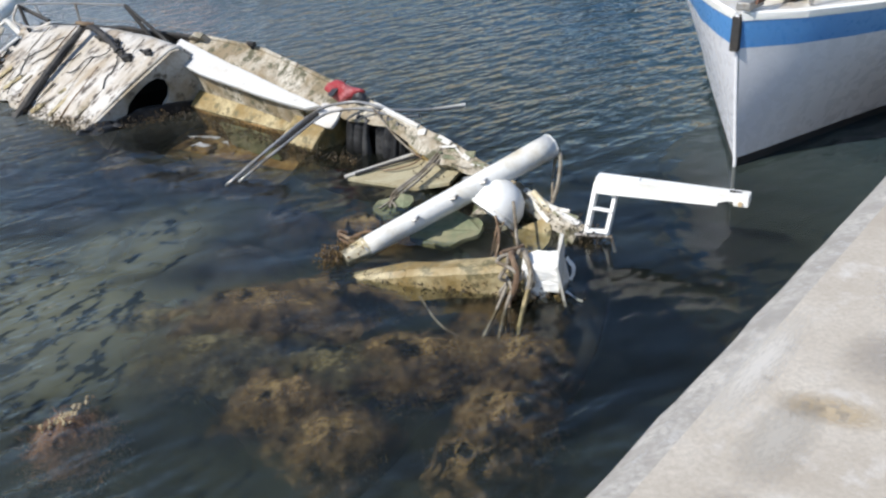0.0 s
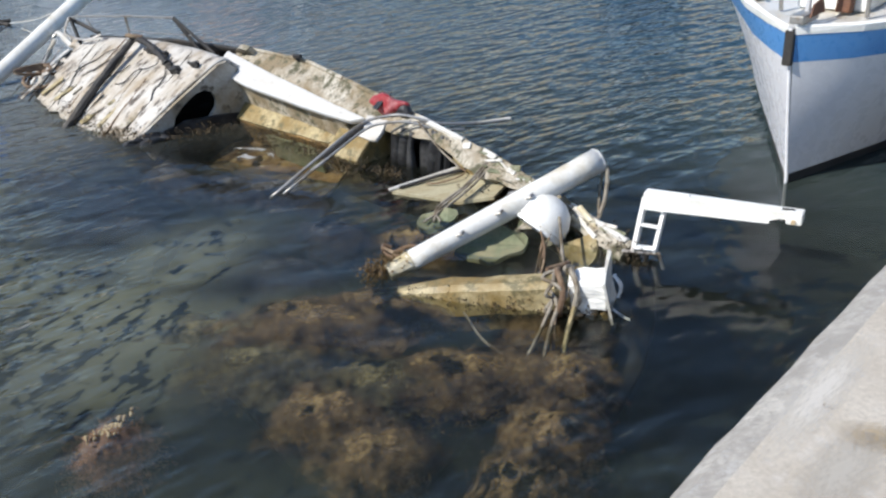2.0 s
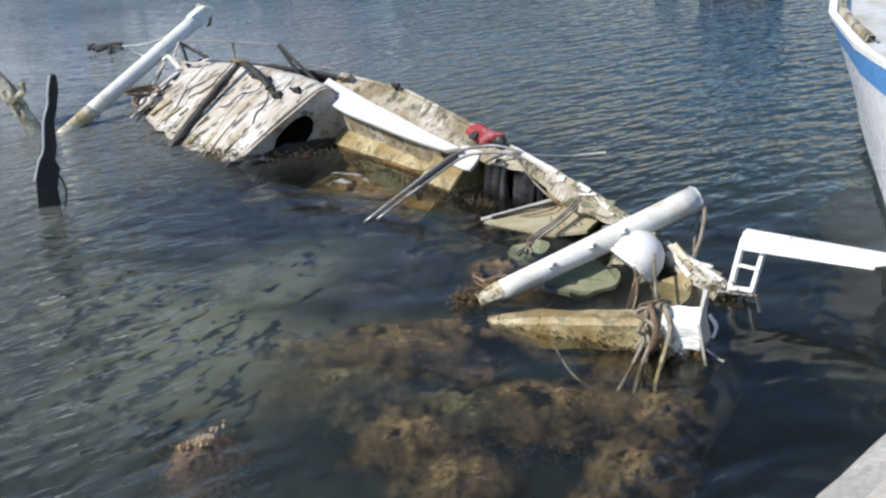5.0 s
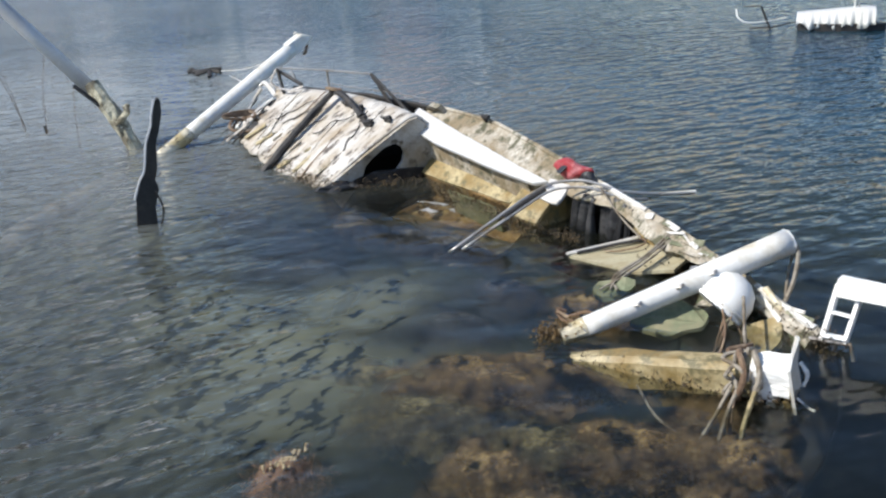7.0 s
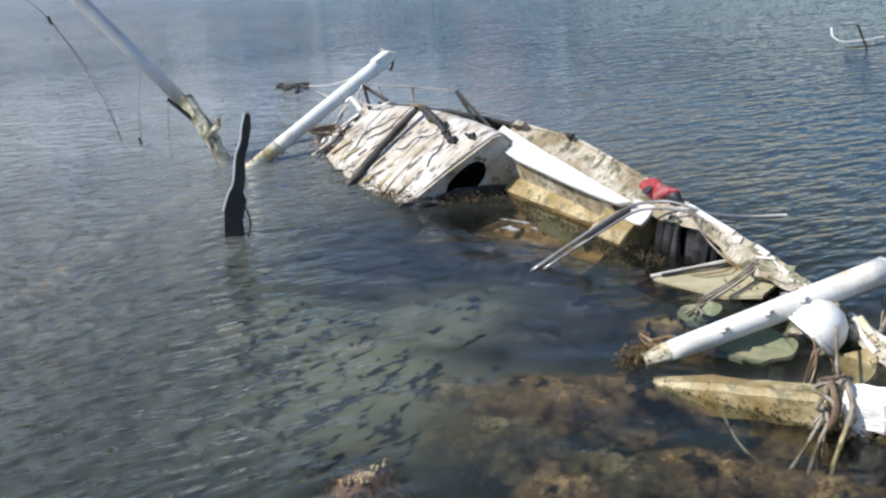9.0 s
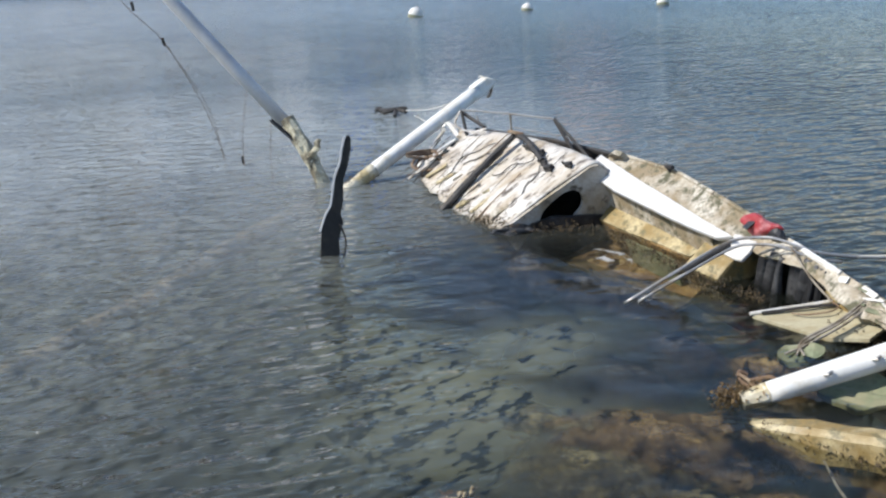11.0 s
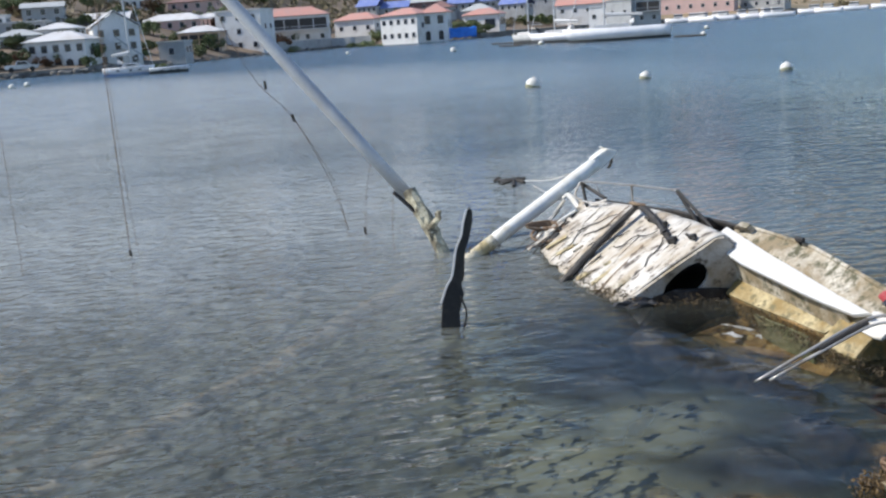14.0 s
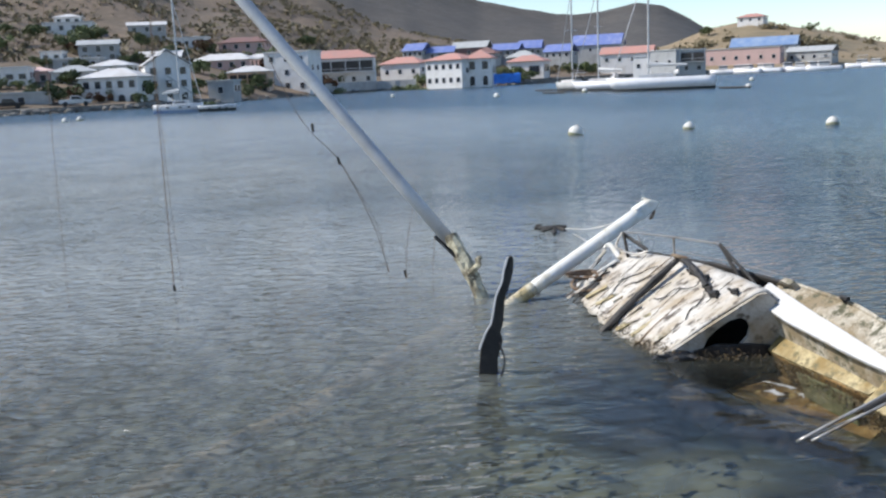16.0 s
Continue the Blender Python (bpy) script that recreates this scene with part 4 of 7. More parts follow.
def build_stern_ropes():
    random.seed(11)
    kinds = [((0.55, 5.5, 0.1), (0.42, 5.2, -0.15), BROWN_ROPE, 0.007), ((0.5, 5.52, 0.05), (0.4, 5.1, -0.12), BROWN_ROPE, 0.008), ((0.58, 5.5, 0.0), (0.5, 5.05, -0.1), BROWN_ROPE, 0.008),
             ((0.47, 5.5, 0.16), (0.44, 5.05, 0.0), BROWN_ROPE, 0.007), ((0.6, 5.5, 0.2), (0.58, 4.85, 0.05), ROPE, 0.01), ((0.56, 4.75, 0.2), (0.3, 4.3, -0.12), ROPE, 0.012),
             ((0.58, 4.7, 0.15), (0.36, 4.15, -0.2), ROPE, 0.011), ((0.62, 4.62, 0.12), (0.5, 3.95, -0.25), YELLOW, 0.013),
             ((0.52, 4.7, 0.1), (0.46, 4.4, -0.12), BROWN_ROPE, 0.012), ((0.56, 4.74, 0.22), (0.62, 4.95, 0.12), ROPE, 0.011), ((0.46, 4.78, 0.19), (0.6, 4.98, 0.13), BROWN_ROPE, 0.014),
             ((-0.02, 4.7, -0.02), (0.35, 4.3, -0.15), ROPE, 0.007)]
    for a, b, mt, r in kinds:
        a, b = Vector(a), Vector(b)
        mid = a.lerp(b, 0.5) + Vector((random.uniform(-0.06, 0.06), random.uniform(-0.06, 0.06), random.uniform(-0.05, 0.04)))
        solo("trailing_rope", tube(smooth_line([a, mid, b], 7), r, 6, 1, 0.15), mt, "frayed rope trailing from the beam into the water", "rope", group="trailing ropes")
    # knot of rope at the beam
    pts = [(0.53 + 0.08 * math.cos(t * 2.3) + 0.02 * math.sin(t * 7), 4.66 + 0.1 * math.sin(t * 3.1), 0.1 + 0.09 * math.sin(t * 1.7)) for t in np.linspace(0, 14, 130)]
    solo("rope_tangle", tube(pts, 0.011, 6, 1, 0.15), ROPE, "tangle of grey rope knotted round the beam", "rope")
    pts = [(-0.42 + 0.12 * math.cos(t * 1.3), 5.42 + 0.08 * math.sin(t), 0.03 + 0.03 * math.sin(t * 2.7)) for t in np.linspace(0, 8, 50)]
    solo("rope_tangle", tube(pts, 0.012, 6, 1, 0.15), BROWN_ROPE, "brown rope coil at the foot of the boom", "rope")
    pts = [(-4.66 + 0.2 * math.cos(t * 1.7), 10.02 + 0.18 * math.sin(t * 2.3), 0.22 + 0.1 * math.sin(t * 1.1)) for t in np.linspace(0, 14, 110)]
    solo("rope_tangle", tube(pts, 0.017, 6, 1, 0.15), BROWN_ROPE, "tangle of brown rope at the wreck's torn fore end", "rope")
    # slimy panel awash under the boom
    for k, (cx, cy, cz, rx, ry, mt, lab) in enumerate(((0.17, 5.5, 0.03, 0.22, 0.15, ALGAE, "slimy green panel awash in the flooded stern"), (-0.2, 6.02, 0.0, 0.13, 0.08, ALGAE, "slimy green scrap awash beside the board"),
                                                       (0.72, 5.42, -0.01, 0.14, 0.13, YELLOW, "stained broken panel awash by the stern"), (0.5, 5.75, 0.0, 0.2, 0.1, WEATHER, "weathered broken plank by the sunken stern"))):
        ring = [(cx + rx * math.cos(t) * (1 + 0.3 * noise.noise((t, k, 0))), cy + ry * math.sin(t) * (1 + 0.3 * noise.noise((t, k, 5))), cz + 0.05 * math.cos(t - 1.0)) for t in np.linspace(0, 2 * math.pi, 12)[:-1]]
        solo("awash_panel", roughen(slab(ring, 0.03), 0.035, 7, 3), mt, lab, "panel")


def build_far_spars():
    # white spar leaning at the bow
    s = thing("bow_spar", "white spar with a torn tip leaning out of the water", "spar")
    a, b = Vector((-5.42, 9.42, -0.03)), Vector((-4.37, 11.3, 0.95))
    d = (b - a).normalized()
    part("tube", tube([a.lerp(b, k) for k in np.linspace(0.16, 0.93, 10)], lambda k: 0.085 + 0.008 * k, 14), SPAR, s, "", True)
    part("foot", tube([a.lerp(b, k) for k in np.linspace(-0.05, 0.165, 8)], lambda k: 0.078 + 0.008 * k, 14, 1, 0.025), STAINED, s, "yellow-stained spar foot", True)
    side = d.cross(Vector((0, 0, 1))).normalized()
    up = side.cross(d)
    tip = [a.lerp(b, 0.9) + up * 0.1, b + up * 0.1 + d * 0.02, b + d * 0.12 + side * 0.06, b + d * 0.05 - up * 0.06, a.lerp(b, 0.92) - up * 0.09]
    part("tip", slab([q - side * 0.06 for q in tip], 0.12, 0.02, side), SPAR, s, "wedge-shaped torn tip")
    part("tip_wire", tube(smooth_line([b + d * 0.1, b - up * 0.1 + side * 0.05, b - up * 0.16 - d * 0.05], 4), 0.02, 6, 1, 0.3), BROWN_ROPE, s)
    part("tip_hook", tube([b + up * 0.1, b + up * 0.13 - side * 0.04, b + up * 0.1 - side * 0.09], 0.008, 5), SPAR, s)
    # fallen mast with crusted heel
    mst = thing("fallen_mast", "pale grey aluminium mast with crusted heel leaning out of the water", "mast")
    p0, p1 = Vector((-6.3, 9.62, 0.62)), Vector((-9.9, 8.48, 5.15))
    d = (p1 - p0).normalized()
    part("tube", tube([p0 + d * k for k in np.linspace(0, 11.5, 12)], 0.074, 16, 1.1), ALLOY, mst, "", True)
    part("heel", tube(smooth_line([(-5.8, 9.55, -0.15), (-5.95, 9.55, 0.15), (-6.1, 9.56, 0.42), (-6.35, 9.62, 0.72)], 4), lambda k: 0.085 + 0.015 * k, 10, 1, 0.14), CRUST, mst, "yellow crusted mast heel")
    part("collar", tube(smooth_line([(-6.02, 9.5, 0.28), (-5.88, 9.5, 0.42), (-5.9, 9.55, 0.5)], 4), 0.04, 7, 1, 0.3), CRUST, mst)
    part("spreader", tube([(-6.2, 9.5, 0.5), (-6.34, 9.45, 0.66), (-6.44, 9.41, 0.76)], 0.032, 6, 0.7, 0.2), DARK, mst, "black broken spreader")
    for pts, r, lab in (((( -9.99, 8.27, -0.1), (-10.0, 8.3, 2.2), (-10.05, 8.38, 5.2)), 0.008, 0), (((-9.85, 8.3, -0.1), (-10.0, 8.35, 1.6), (-10.03, 8.37, 4.8)), 0.004, 0), (((-10.56, 7.03, -0.1), (-10.9, 7.35, 2.9), (-11.4, 8.0, 7.0)), 0.0045, 0),
                   (((-7.94, 10.45, -0.05), (-7.78, 9.9, 0.8), (-7.72, 9.2, 1.71), (-8.1, 8.87, 2.37), (-8.9, 8.8, 4.0)), 0.006, 0), (((-7.39, 10.07, -0.05), (-7.2, 9.9, 0.6), (-6.95, 9.8, 1.3)), 0.0045, 0), (((-6.44, 9.41, 0.76), (-6.5, 9.42, 0.3), (-6.5, 9.42, -0.05)), 0.0045, 0),
                   (((-7.85, 10.3, -0.05), (-7.72, 9.9, 0.8), (-7.7, 9.2, 1.7)), 0.004, 0)):
        solo("halyard", tube(smooth_line(pts, 6), r * 0.75, 5), BROWN_ROPE, "thin dark halyard hanging from the fallen mast", "rope", group="halyards")
    for x, y, z in ((-9.99, 8.27, 0.03), (-7.39, 10.07, 0.08), (-7.72, 9.2, 1.71), (-7.95, 9.0, 2.15)):
        solo("shackle", roughen(box((0.03, 0.03, 0.11), pose(x, y, z, 10, 0, 0), 0.008), 0.008, 9), DARK, "blackened shackle on a halyard", "shackle", group="shackles")
    # weathered plank post
    base = Vector((-4.31, 6.97, 0))
    prof = [(-0.072, -0.08), (0.108, -0.08), (0.107, -0.03), (0.111, 0.14), (0.163, 0.31), (0.143, 0.39), (0.177, 0.5), (0.195, 0.71), (0.233, 0.8), (0.28, 0.97), (0.285, 1.07), (0.262, 1.1), (0.233, 1.07), (0.199, 0.95), (0.18, 0.85), (0.123, 0.72), (0.073, 0.485), (0.022, 0.4), (-0.037, 0.27), (-0.07, 0.0)]
    ax, ay = Vector((0.85, 0.53, 0)), Vector((-0.53, 0.85, 0))
    solo("plank_post", slab([base + ax * x + Vector((0, 0, z)) for x, z in prof], 0.06, 0.005, ay), DARK, "dark notched plank standing upright out of the water", "post")
    # added pale strip that paints the sunlight on the plank's left edge
    solo("post_lit_edge", tube(smooth_line([base + ax * (x - 0.008) - ay * 0.006 + Vector((0, 0, z)) for x, z in ((-0.045, 0.24), (0.02, 0.4), (0.073, 0.49), (0.123, 0.73), (0.18, 0.86), (0.2, 0.96), (0.24, 1.09))], 4), 0.011, 5), ALLOY, "grey strip added as the sunlit edge of the plank", "strip")
    solo("rope_end", tube(smooth_line([base + ax * x - ay * 0.03 + Vector((0, 0, z)) for x, z in ((0.13, 0.3), (0.17, 0.16), (0.16, 0.06), (0.12, -0.06))], 4), 0.009, 5), DARK, "black cord caught on the plank", "rope")
    # drifting rigging
    f = thing("drifting_rigging", "black tangle of rigging floating on the water", "rigging")
    for i, (a, b) in enumerate((((-7.5, 14.3, 0.03), (-6.9, 14.1, 0.06)), ((-7.35, 14.1, 0.02), (-6.95, 14.25, 0.1)), ((-7.3, 14.35, 0.05), (-7.0, 13.9, 0.02)), ((-7.6, 14.3, 0.02), (-7.5, 14.35, 0.06)))):
        part("piece", tube([a, tuple((p + q) / 2 + 0.03 for p, q in zip(a, b)), b], 0.035, 6, 1, 0.3), DARK, f)
    for a, b in (((-6.9, 14.1, 0.08), (-4.6, 11.1, 0.8)), ((-6.7, 14.0, 0.02), (-4.7, 11.0, 0.45))):
        solo("mooring_line", tube(smooth_line([a, tuple((p + q) / 2 - (0.06 if i == 2 else 0) for i, (p, q) in enumerate(zip(a, b))), b], 6), 0.008, 5), GELCOAT, "thin pale line from the spar to drifting rigging", "rope")


build_wreck()
build_loose_on_wreck()
build_white_spar()
build_dome()
build_stump()
build_bracket()
build_rods()
build_stern_ropes()
build_far_spars()


# moored sailboat at the quay: s aft along its middle, p to its right as seen from the bow
MOOR = Matrix(((0.647, 0.763, 0, 2.32), (0.763, -0.647, 0, 6.41), (0, 0, 1, 0), (0, 0, 0, 1)))


def build_moored():
    b = thing("moored_sailboat", "white sailing boat with a blue band, moored along the quay", "boat", MOOR)
    S = [0.0, 0.25, 0.6, 1.0, 1.6, 2.3, 3.2, 4.4, 6.0, 8.0, 10.0]
    wl = {1: [(0, 0.012), (0.6, 0.17), (1.9, 0.53), (3.0, 0.95), (5, 1.5), (10, 1.7)], -1: [(0, 0.012), (0.6, 0.34), (1.6, 0.9), (2.8, 1.56), (5, 1.9), (10, 1.9)]}
    top = {1: [(0, 0.03), (0.15, 0.29), (0.45, 0.53), (0.65, 0.7), (1.0, 0.93), (1.6, 1.25), (3, 1.7), (5, 1.95), (10, 1.95)],
           -1: [(0, 0.1), (0.15, 0.27), (0.6, 0.66), (1.18, 1.09), (1.6, 1.36), (3, 2.02), (5, 2.25), (10, 2.25)]}

    def edge(s, side, inset=0.0):
        return side * (interp(top[side], s) - inset)

    def sec(s, side, z0, z1, n, out=0.0):
        rows = []
        for k in np.linspace(0, 1, n):
            z = z0 + (z1 - z0) * k
            f = max(0.0, z) / 1.12
            a, t = interp(wl[side], s), interp(top[side], s)
            h = a + (t - a) * f ** 1.2 if z > 0 else a * (1 + z * 0.5)
            nose = max(0.0, 1 - s / 0.6)
            rows.append((s - 0.1 * f * max(0.0, 1 - s), side * (h + out) - 0.045 * f * nose * (side > 0) + 0.06 * f * nose * (side < 0), z + 0.02 * s * f))
        return rows
    for side in (1, -1):
        part("hull_side", loft([sec(s, side, 0.07, 0.9, 9) for s in S]), HULL, b, "white painted topside", True)
        part("blue_band", loft([sec(s, side, 0.9, 1.09, 4, 0.003) for s in S]), BLUE, b, "blue painted band", True)
        part("gunwale", loft([sec(s, side, 1.09, 1.14, 2, 0.012) + [(s - 0.1 * max(0, 1 - s), edge(s, side, 0.05), 1.15 + 0.02 * s)] for s in S]), WHITE, b, "white gunwale moulding")
        part("bottom", loft([sec(s, side, -0.5, 0.07, 5, -0.004) for s in S]), ANTIFOUL, b, "black antifouling below the waterline", True)
    part("deck", loft([[(s - 0.1 * max(0, 1 - s), edge(s, math.copysign(1, k), 0.05) * abs(k), 1.13 + 0.02 * s) for k in (-1, -0.5, 0, 0.5, 1)] for s in S]), GELCOAT, b, "worn off-white foredeck")
    part("stem_fitting", box((0.05, 0.065, 0.24), pose(-0.1, -0.035, 1.0, 0, 4, 0), 0.012), DARK, b, "black rubber stem fender")
    part("stem_strip", tube([(0.0, 0.0, -0.3), (0.0, 0.0, 0.05), (-0.045, -0.017, 0.5), (-0.09, -0.033, 1.0), (-0.1, -0.035, 1.13)], 0.014, 10), HULL, b, "scuffed white stem", True)
    # low toe rail plank along the quay side, and bow clutter
    for side in (1, -1):
        part("bulwark", loft([[(s, edge(s, side, 0.06), 1.14 + 0.02 * s), (s, edge(s, side, 0.08), 1.19 + 0.02 * s), (s, edge(s, side, 0.13), 1.19 + 0.02 * s), (s, edge(s, side, 0.14), 1.14 + 0.02 * s)] for s in S[2:]]), WEATHER, b, "grey weathered toe rail")
    part("bow_roller", box((0.26, 0.1, 0.06), pose(0.02, 0.0, 1.19), 0.012), STEEL, b, "steel bow roller")
    part("roller_cheek", slab([(-0.05, 0.06, 1.2), (0.2, 0.06, 1.2), (0.14, 0.06, 1.3), (0.0, 0.06, 1.28)], 0.012, 0, (0, 1, 0)), OLD_RUST, b, "rusty roller cheek")
    part("forestay", tube([(0.06, 0, 1.2), (0.9, 0, 4.6)], 0.02, 8), ALLOY, b, "grey furled forestay")
    part("pulpit_post", tube([(0.35, 0.3, 1.15), (0.3, 0.32, 1.8)], 0.016, 8), STEEL, b)
    part("pulpit_post", tube([(0.35, -0.3, 1.15), (0.3, -0.32, 1.8)], 0.016, 8), STEEL, b)
    part("pulpit_rail", tube(smooth_line([(1.4, 0.9, 1.82), (0.3, 0.32, 1.8), (0.05, 0.0, 1.82), (0.3, -0.32, 1.8), (1.4, -0.9, 1.82)], 6), 0.014, 8), STEEL, b)
    part("anchor_locker", box((0.5, 0.5, 0.1), pose(0.75, 0.0, 1.2), 0.02), WHITE, b, "white locker lid")
    part("samson_post", box((0.1, 0.1, 0.3), pose(0.45, 0.12, 1.3, 0, 12, 0), 0.015), OLD_RUST, b, "brown timber post")
    part("cabin", box((3.2, 1.8, 0.42), pose(4.2, 0, 1.42), 0.06), WHITE, b)
    # brown timber boards and coiled rope on the foredeck
    solo("timber_board", box((0.7, 0.12, 0.04), MOOR @ pose(1.0, 0.45, 1.28, 35, -25, 20), 0.006), PLY, "orange-brown timber board leaning on the foredeck", "board")
    solo("dark_crate", box((0.45, 0.4, 0.22), MOOR @ pose(1.2, 0.35, 1.27, 0, 0, 10), 0.015), DARK, "dark wooden crate on the foredeck", "crate")
    pts = [MOOR @ Vector((0.85 + (0.12 + 0.02 * math.sin(t * 5)) * math.cos(t), 0.62 + 0.12 * math.sin(t), 1.2 + 0.006 * t)) for t in np.linspace(0, 28, 120)]
    solo("coiled_rope", tube(pts, 0.014, 6), BROWN_ROPE, "coil of brown rope on the foredeck", "rope")


build_moored()

# the far shore
PLASTER = surface("white_house_plaster", (0.7, 0.68, 0.65), (0.55, 0.52, 0.47), 0.4, (0.48, 0.7), 3, 0.06, 0.8, 0, 0.003)
GREY_WALL = surface("grey_concrete_wall", (0.4, 0.4, 0.39), (0.3, 0.3, 0.29), 0.4, (0.45, 0.65), 3, 0.1, 0.85, 0, 0.003)
PINK_WALL = surface("pink_plaster", (0.58, 0.4, 0.36), (0.5, 0.36, 0.32), 0.4, (0.45, 0.65), 3, 0.08, 0.85, 0, 0.003)
OCHRE_WALL = surface("ochre_plaster", (0.6, 0.4, 0.26), (0.55, 0.42, 0.32), 0.4, (0.45, 0.65), 3, 0.08, 0.85, 0, 0.003)
RED_ROOF = surface("red_sheet_roof", (0.5, 0.25, 0.2), (0.4, 0.25, 0.21), 0.5, (0.45, 0.65), 4, 0.12, 0.6, 0, 0.004)
WHITE_ROOF = surface("white_sheet_roof", (0.6, 0.585, 0.565), (0.46, 0.43, 0.39), 0.5, (0.45, 0.65), 4, 0.08, 0.5, 0, 0.004)
BLUE_ROOF = surface("blue_tarpaulin_roof", (0.15, 0.2, 0.44), (0.26, 0.29, 0.46), 0.5, (0.45, 0.65), 4, 0.15, 0.5, 0, 0.004)
SKY_TARP = surface("bright_blue_tarpaulin", (0.03, 0.22, 0.75), (0.02, 0.16, 0.6), 0.8, (0.45, 0.65), 4, 0.15, 0.5, 0, 0.01)
BLUE_PALE = surface("pale_blue_sheet_roof", (0.17, 0.26, 0.43), (0.26, 0.33, 0.44), 0.3, (0.4, 0.6), 4, 0.15, 0.5, 0, 0.004)
GREY_ROOF = surface("grey_sheet_roof", (0.42, 0.43, 0.42), (0.33, 0.33, 0.32), 0.5, (0.45, 0.65), 4, 0.1, 0.6, 0, 0.004)
BROWN_ROOF = surface("brown_roof", (0.22, 0.12, 0.1), (0.15, 0.1, 0.09), 0.5, (0.45, 0.65), 4, 0.1, 0.6, 0, 0.004)
PANE = surface("window_glass", (0.03, 0.035, 0.045), None, 1, (0.4, 0.6), 3, 0.2, 0.15)
# dark colour that stands for shade inside balconies and arches
SHADOW_ROOM = surface("room_shade", (0.05, 0.045, 0.04), None, 1, (0.4, 0.6), 3, 0.2, 0.8)
DRY = surface("dry_scrub_hillside", (0.18, 0.13, 0.088), (0.12, 0.092, 0.062), 0.05, (0.42, 0.6), 0.6, 0.4, 0.95, 0, 0.3, (1, 1, 1), (0.2, 0.15, 0.105), (0.54, 0.66))
STRAW = surface("straw_grass_hill", (0.27, 0.2, 0.115), (0.18, 0.145, 0.085), 0.05, (0.45, 0.62), 0.6, 0.2, 0.95, 0, 0.2, (1, 1, 1), (0.14, 0.12, 0.07), (0.58, 0.66))
RIDGE = surface("wooded_far_ridge", (0.085, 0.075, 0.064), (0.062, 0.056, 0.049), 0.02, (0.42, 0.6), 0.25, 0.3, 0.95, 0, 0.5)
ROCK = surface("shore_rubble", (0.3, 0.28, 0.25), (0.18, 0.17, 0.15), 0.6, (0.4, 0.6), 3, 0.3, 0.95, 0, 0.05, random_amount=0.3)
LEAF = surface("green_foliage", (0.11, 0.15, 0.055), (0.15, 0.16, 0.07), 0.5, (0.4, 0.65), 2, 0.35, 0.8, 0, 0.01, random_amount=0.4)
RUSSET = surface("russet_foliage", (0.13, 0.06, 0.035), (0.1, 0.07, 0.03), 0.5, (0.4, 0.65), 2, 0.35, 0.8, 0, 0.01)
SCRUB = surface("olive_scrub", (0.18, 0.15, 0.085), (0.2, 0.165, 0.095), 0.12, (0.42, 0.6), 0.8, 0.35, 0.9, 0, 0.01)
BARK = surface("bark", (0.13, 0.1, 0.07), (0.08, 0.06, 0.04), 3, (0.4, 0.6), 10, 0.3, 0.95, 0, 0.01)

# shore by bearing (degrees left of north): distance of the waterline, distance and height of the ridge
SHORE = [(-40, 420), (0, 340), (7.8, 335), (12, 300), (17, 300), (22, 285), (25.4, 262), (28.8, 250), (33.5, 245), (36.9, 250), (40, 232), (45, 190), (51, 163), (57, 158), (67, 158), (85, 160), (120, 150)]
RIDGE_AT = [(-40, 8), (1.7, 6), (7.8, 9.5), (10.3, 14.5), (12.1, 17.5), (14.8, 21.5), (17.3, 18.5), (19.5, 13), (22.1, 9.5), (25.4, 11), (28.8, 14), (33.5, 22), (36.9, 29), (40, 41), (45, 54), (51, 63), (57, 72), (67, 82), (120, 70)]


def polar(az, d):
    return -math.sin(radians(az)) * d, math.cos(radians(az)) * d


def ground_z(x, y):
    d, az = math.hypot(x, y), math.degrees(math.atan2(-x, y))
    ds, top = interp(SHORE, az), interp(RIDGE_AT, az)
    k = (d - ds) / (450 - ds)
    if k <= 0:
        return max(-1.5, 0.8 + (d - ds) * 0.5)
    return 0.8 + (top - 0.8) * (min(k, 1.0) ** 1.22) - max(0, k - 1) * 30 + (0.6 * noise.noise((x * 0.03, y * 0.03, 0)) * top * 0.12 if k > 0.25 else 0)


def build_land():
    for name, a0, a1, mt, label in (("hillside", 21.0, 120.0, DRY, "dry brown scrub-covered hillside behind the harbour houses"), ("grass_hill", -40.0, 21.0, STRAW, "low straw-coloured grassy hill beyond the harbour")):
        rows = []
        for az in np.linspace(a0, a1, 150):
            ds = interp(SHORE, az)
            row = []
            for k in [-0.03, -0.012, 0.0, 0.004] + list(np.linspace(0.03, 1.25, 30)):
                d = ds + k * (450 - ds)
                x, y = polar(az, d)
                row.append((x, y, ground_z(x, y)))
            rows.append(row)
        solo(name, loft(rows), mt, label, "hill", kind="structure", smooth=True)
    prof = [(-40, 10), (10, 14), (15.7, 25), (17.6, 41), (18.7, 52), (19.8, 61), (21.1, 65), (22.7, 60), (23.8, 57), (25.1, 57), (27.4, 63), (30.4, 74), (35.3, 107), (41.8, 140), (60, 150), (100, 120)]
    rows = []
    for az in np.linspace(9, 70, 160):
        h = interp(prof, az) + 1.2 * noise.noise((az * 0.9, 0, 0)) + 0.5 * noise.noise((az * 4, 0, 0))
        rows.append([(*polar(az, 900 - 380 * (1 - k) ** 1.3), h * k - 2 + 4 * noise.noise((az * 0.5, k * 5, 2)) * k * (1 - k)) for k in np.linspace(0, 1, 16)] + [(*polar(az, 1100), -5)])
    solo("far_ridge", loft(rows), RIDGE, "dark wooded mountain ridge against the sky", "hill", kind="structure", smooth=True)


build_land()


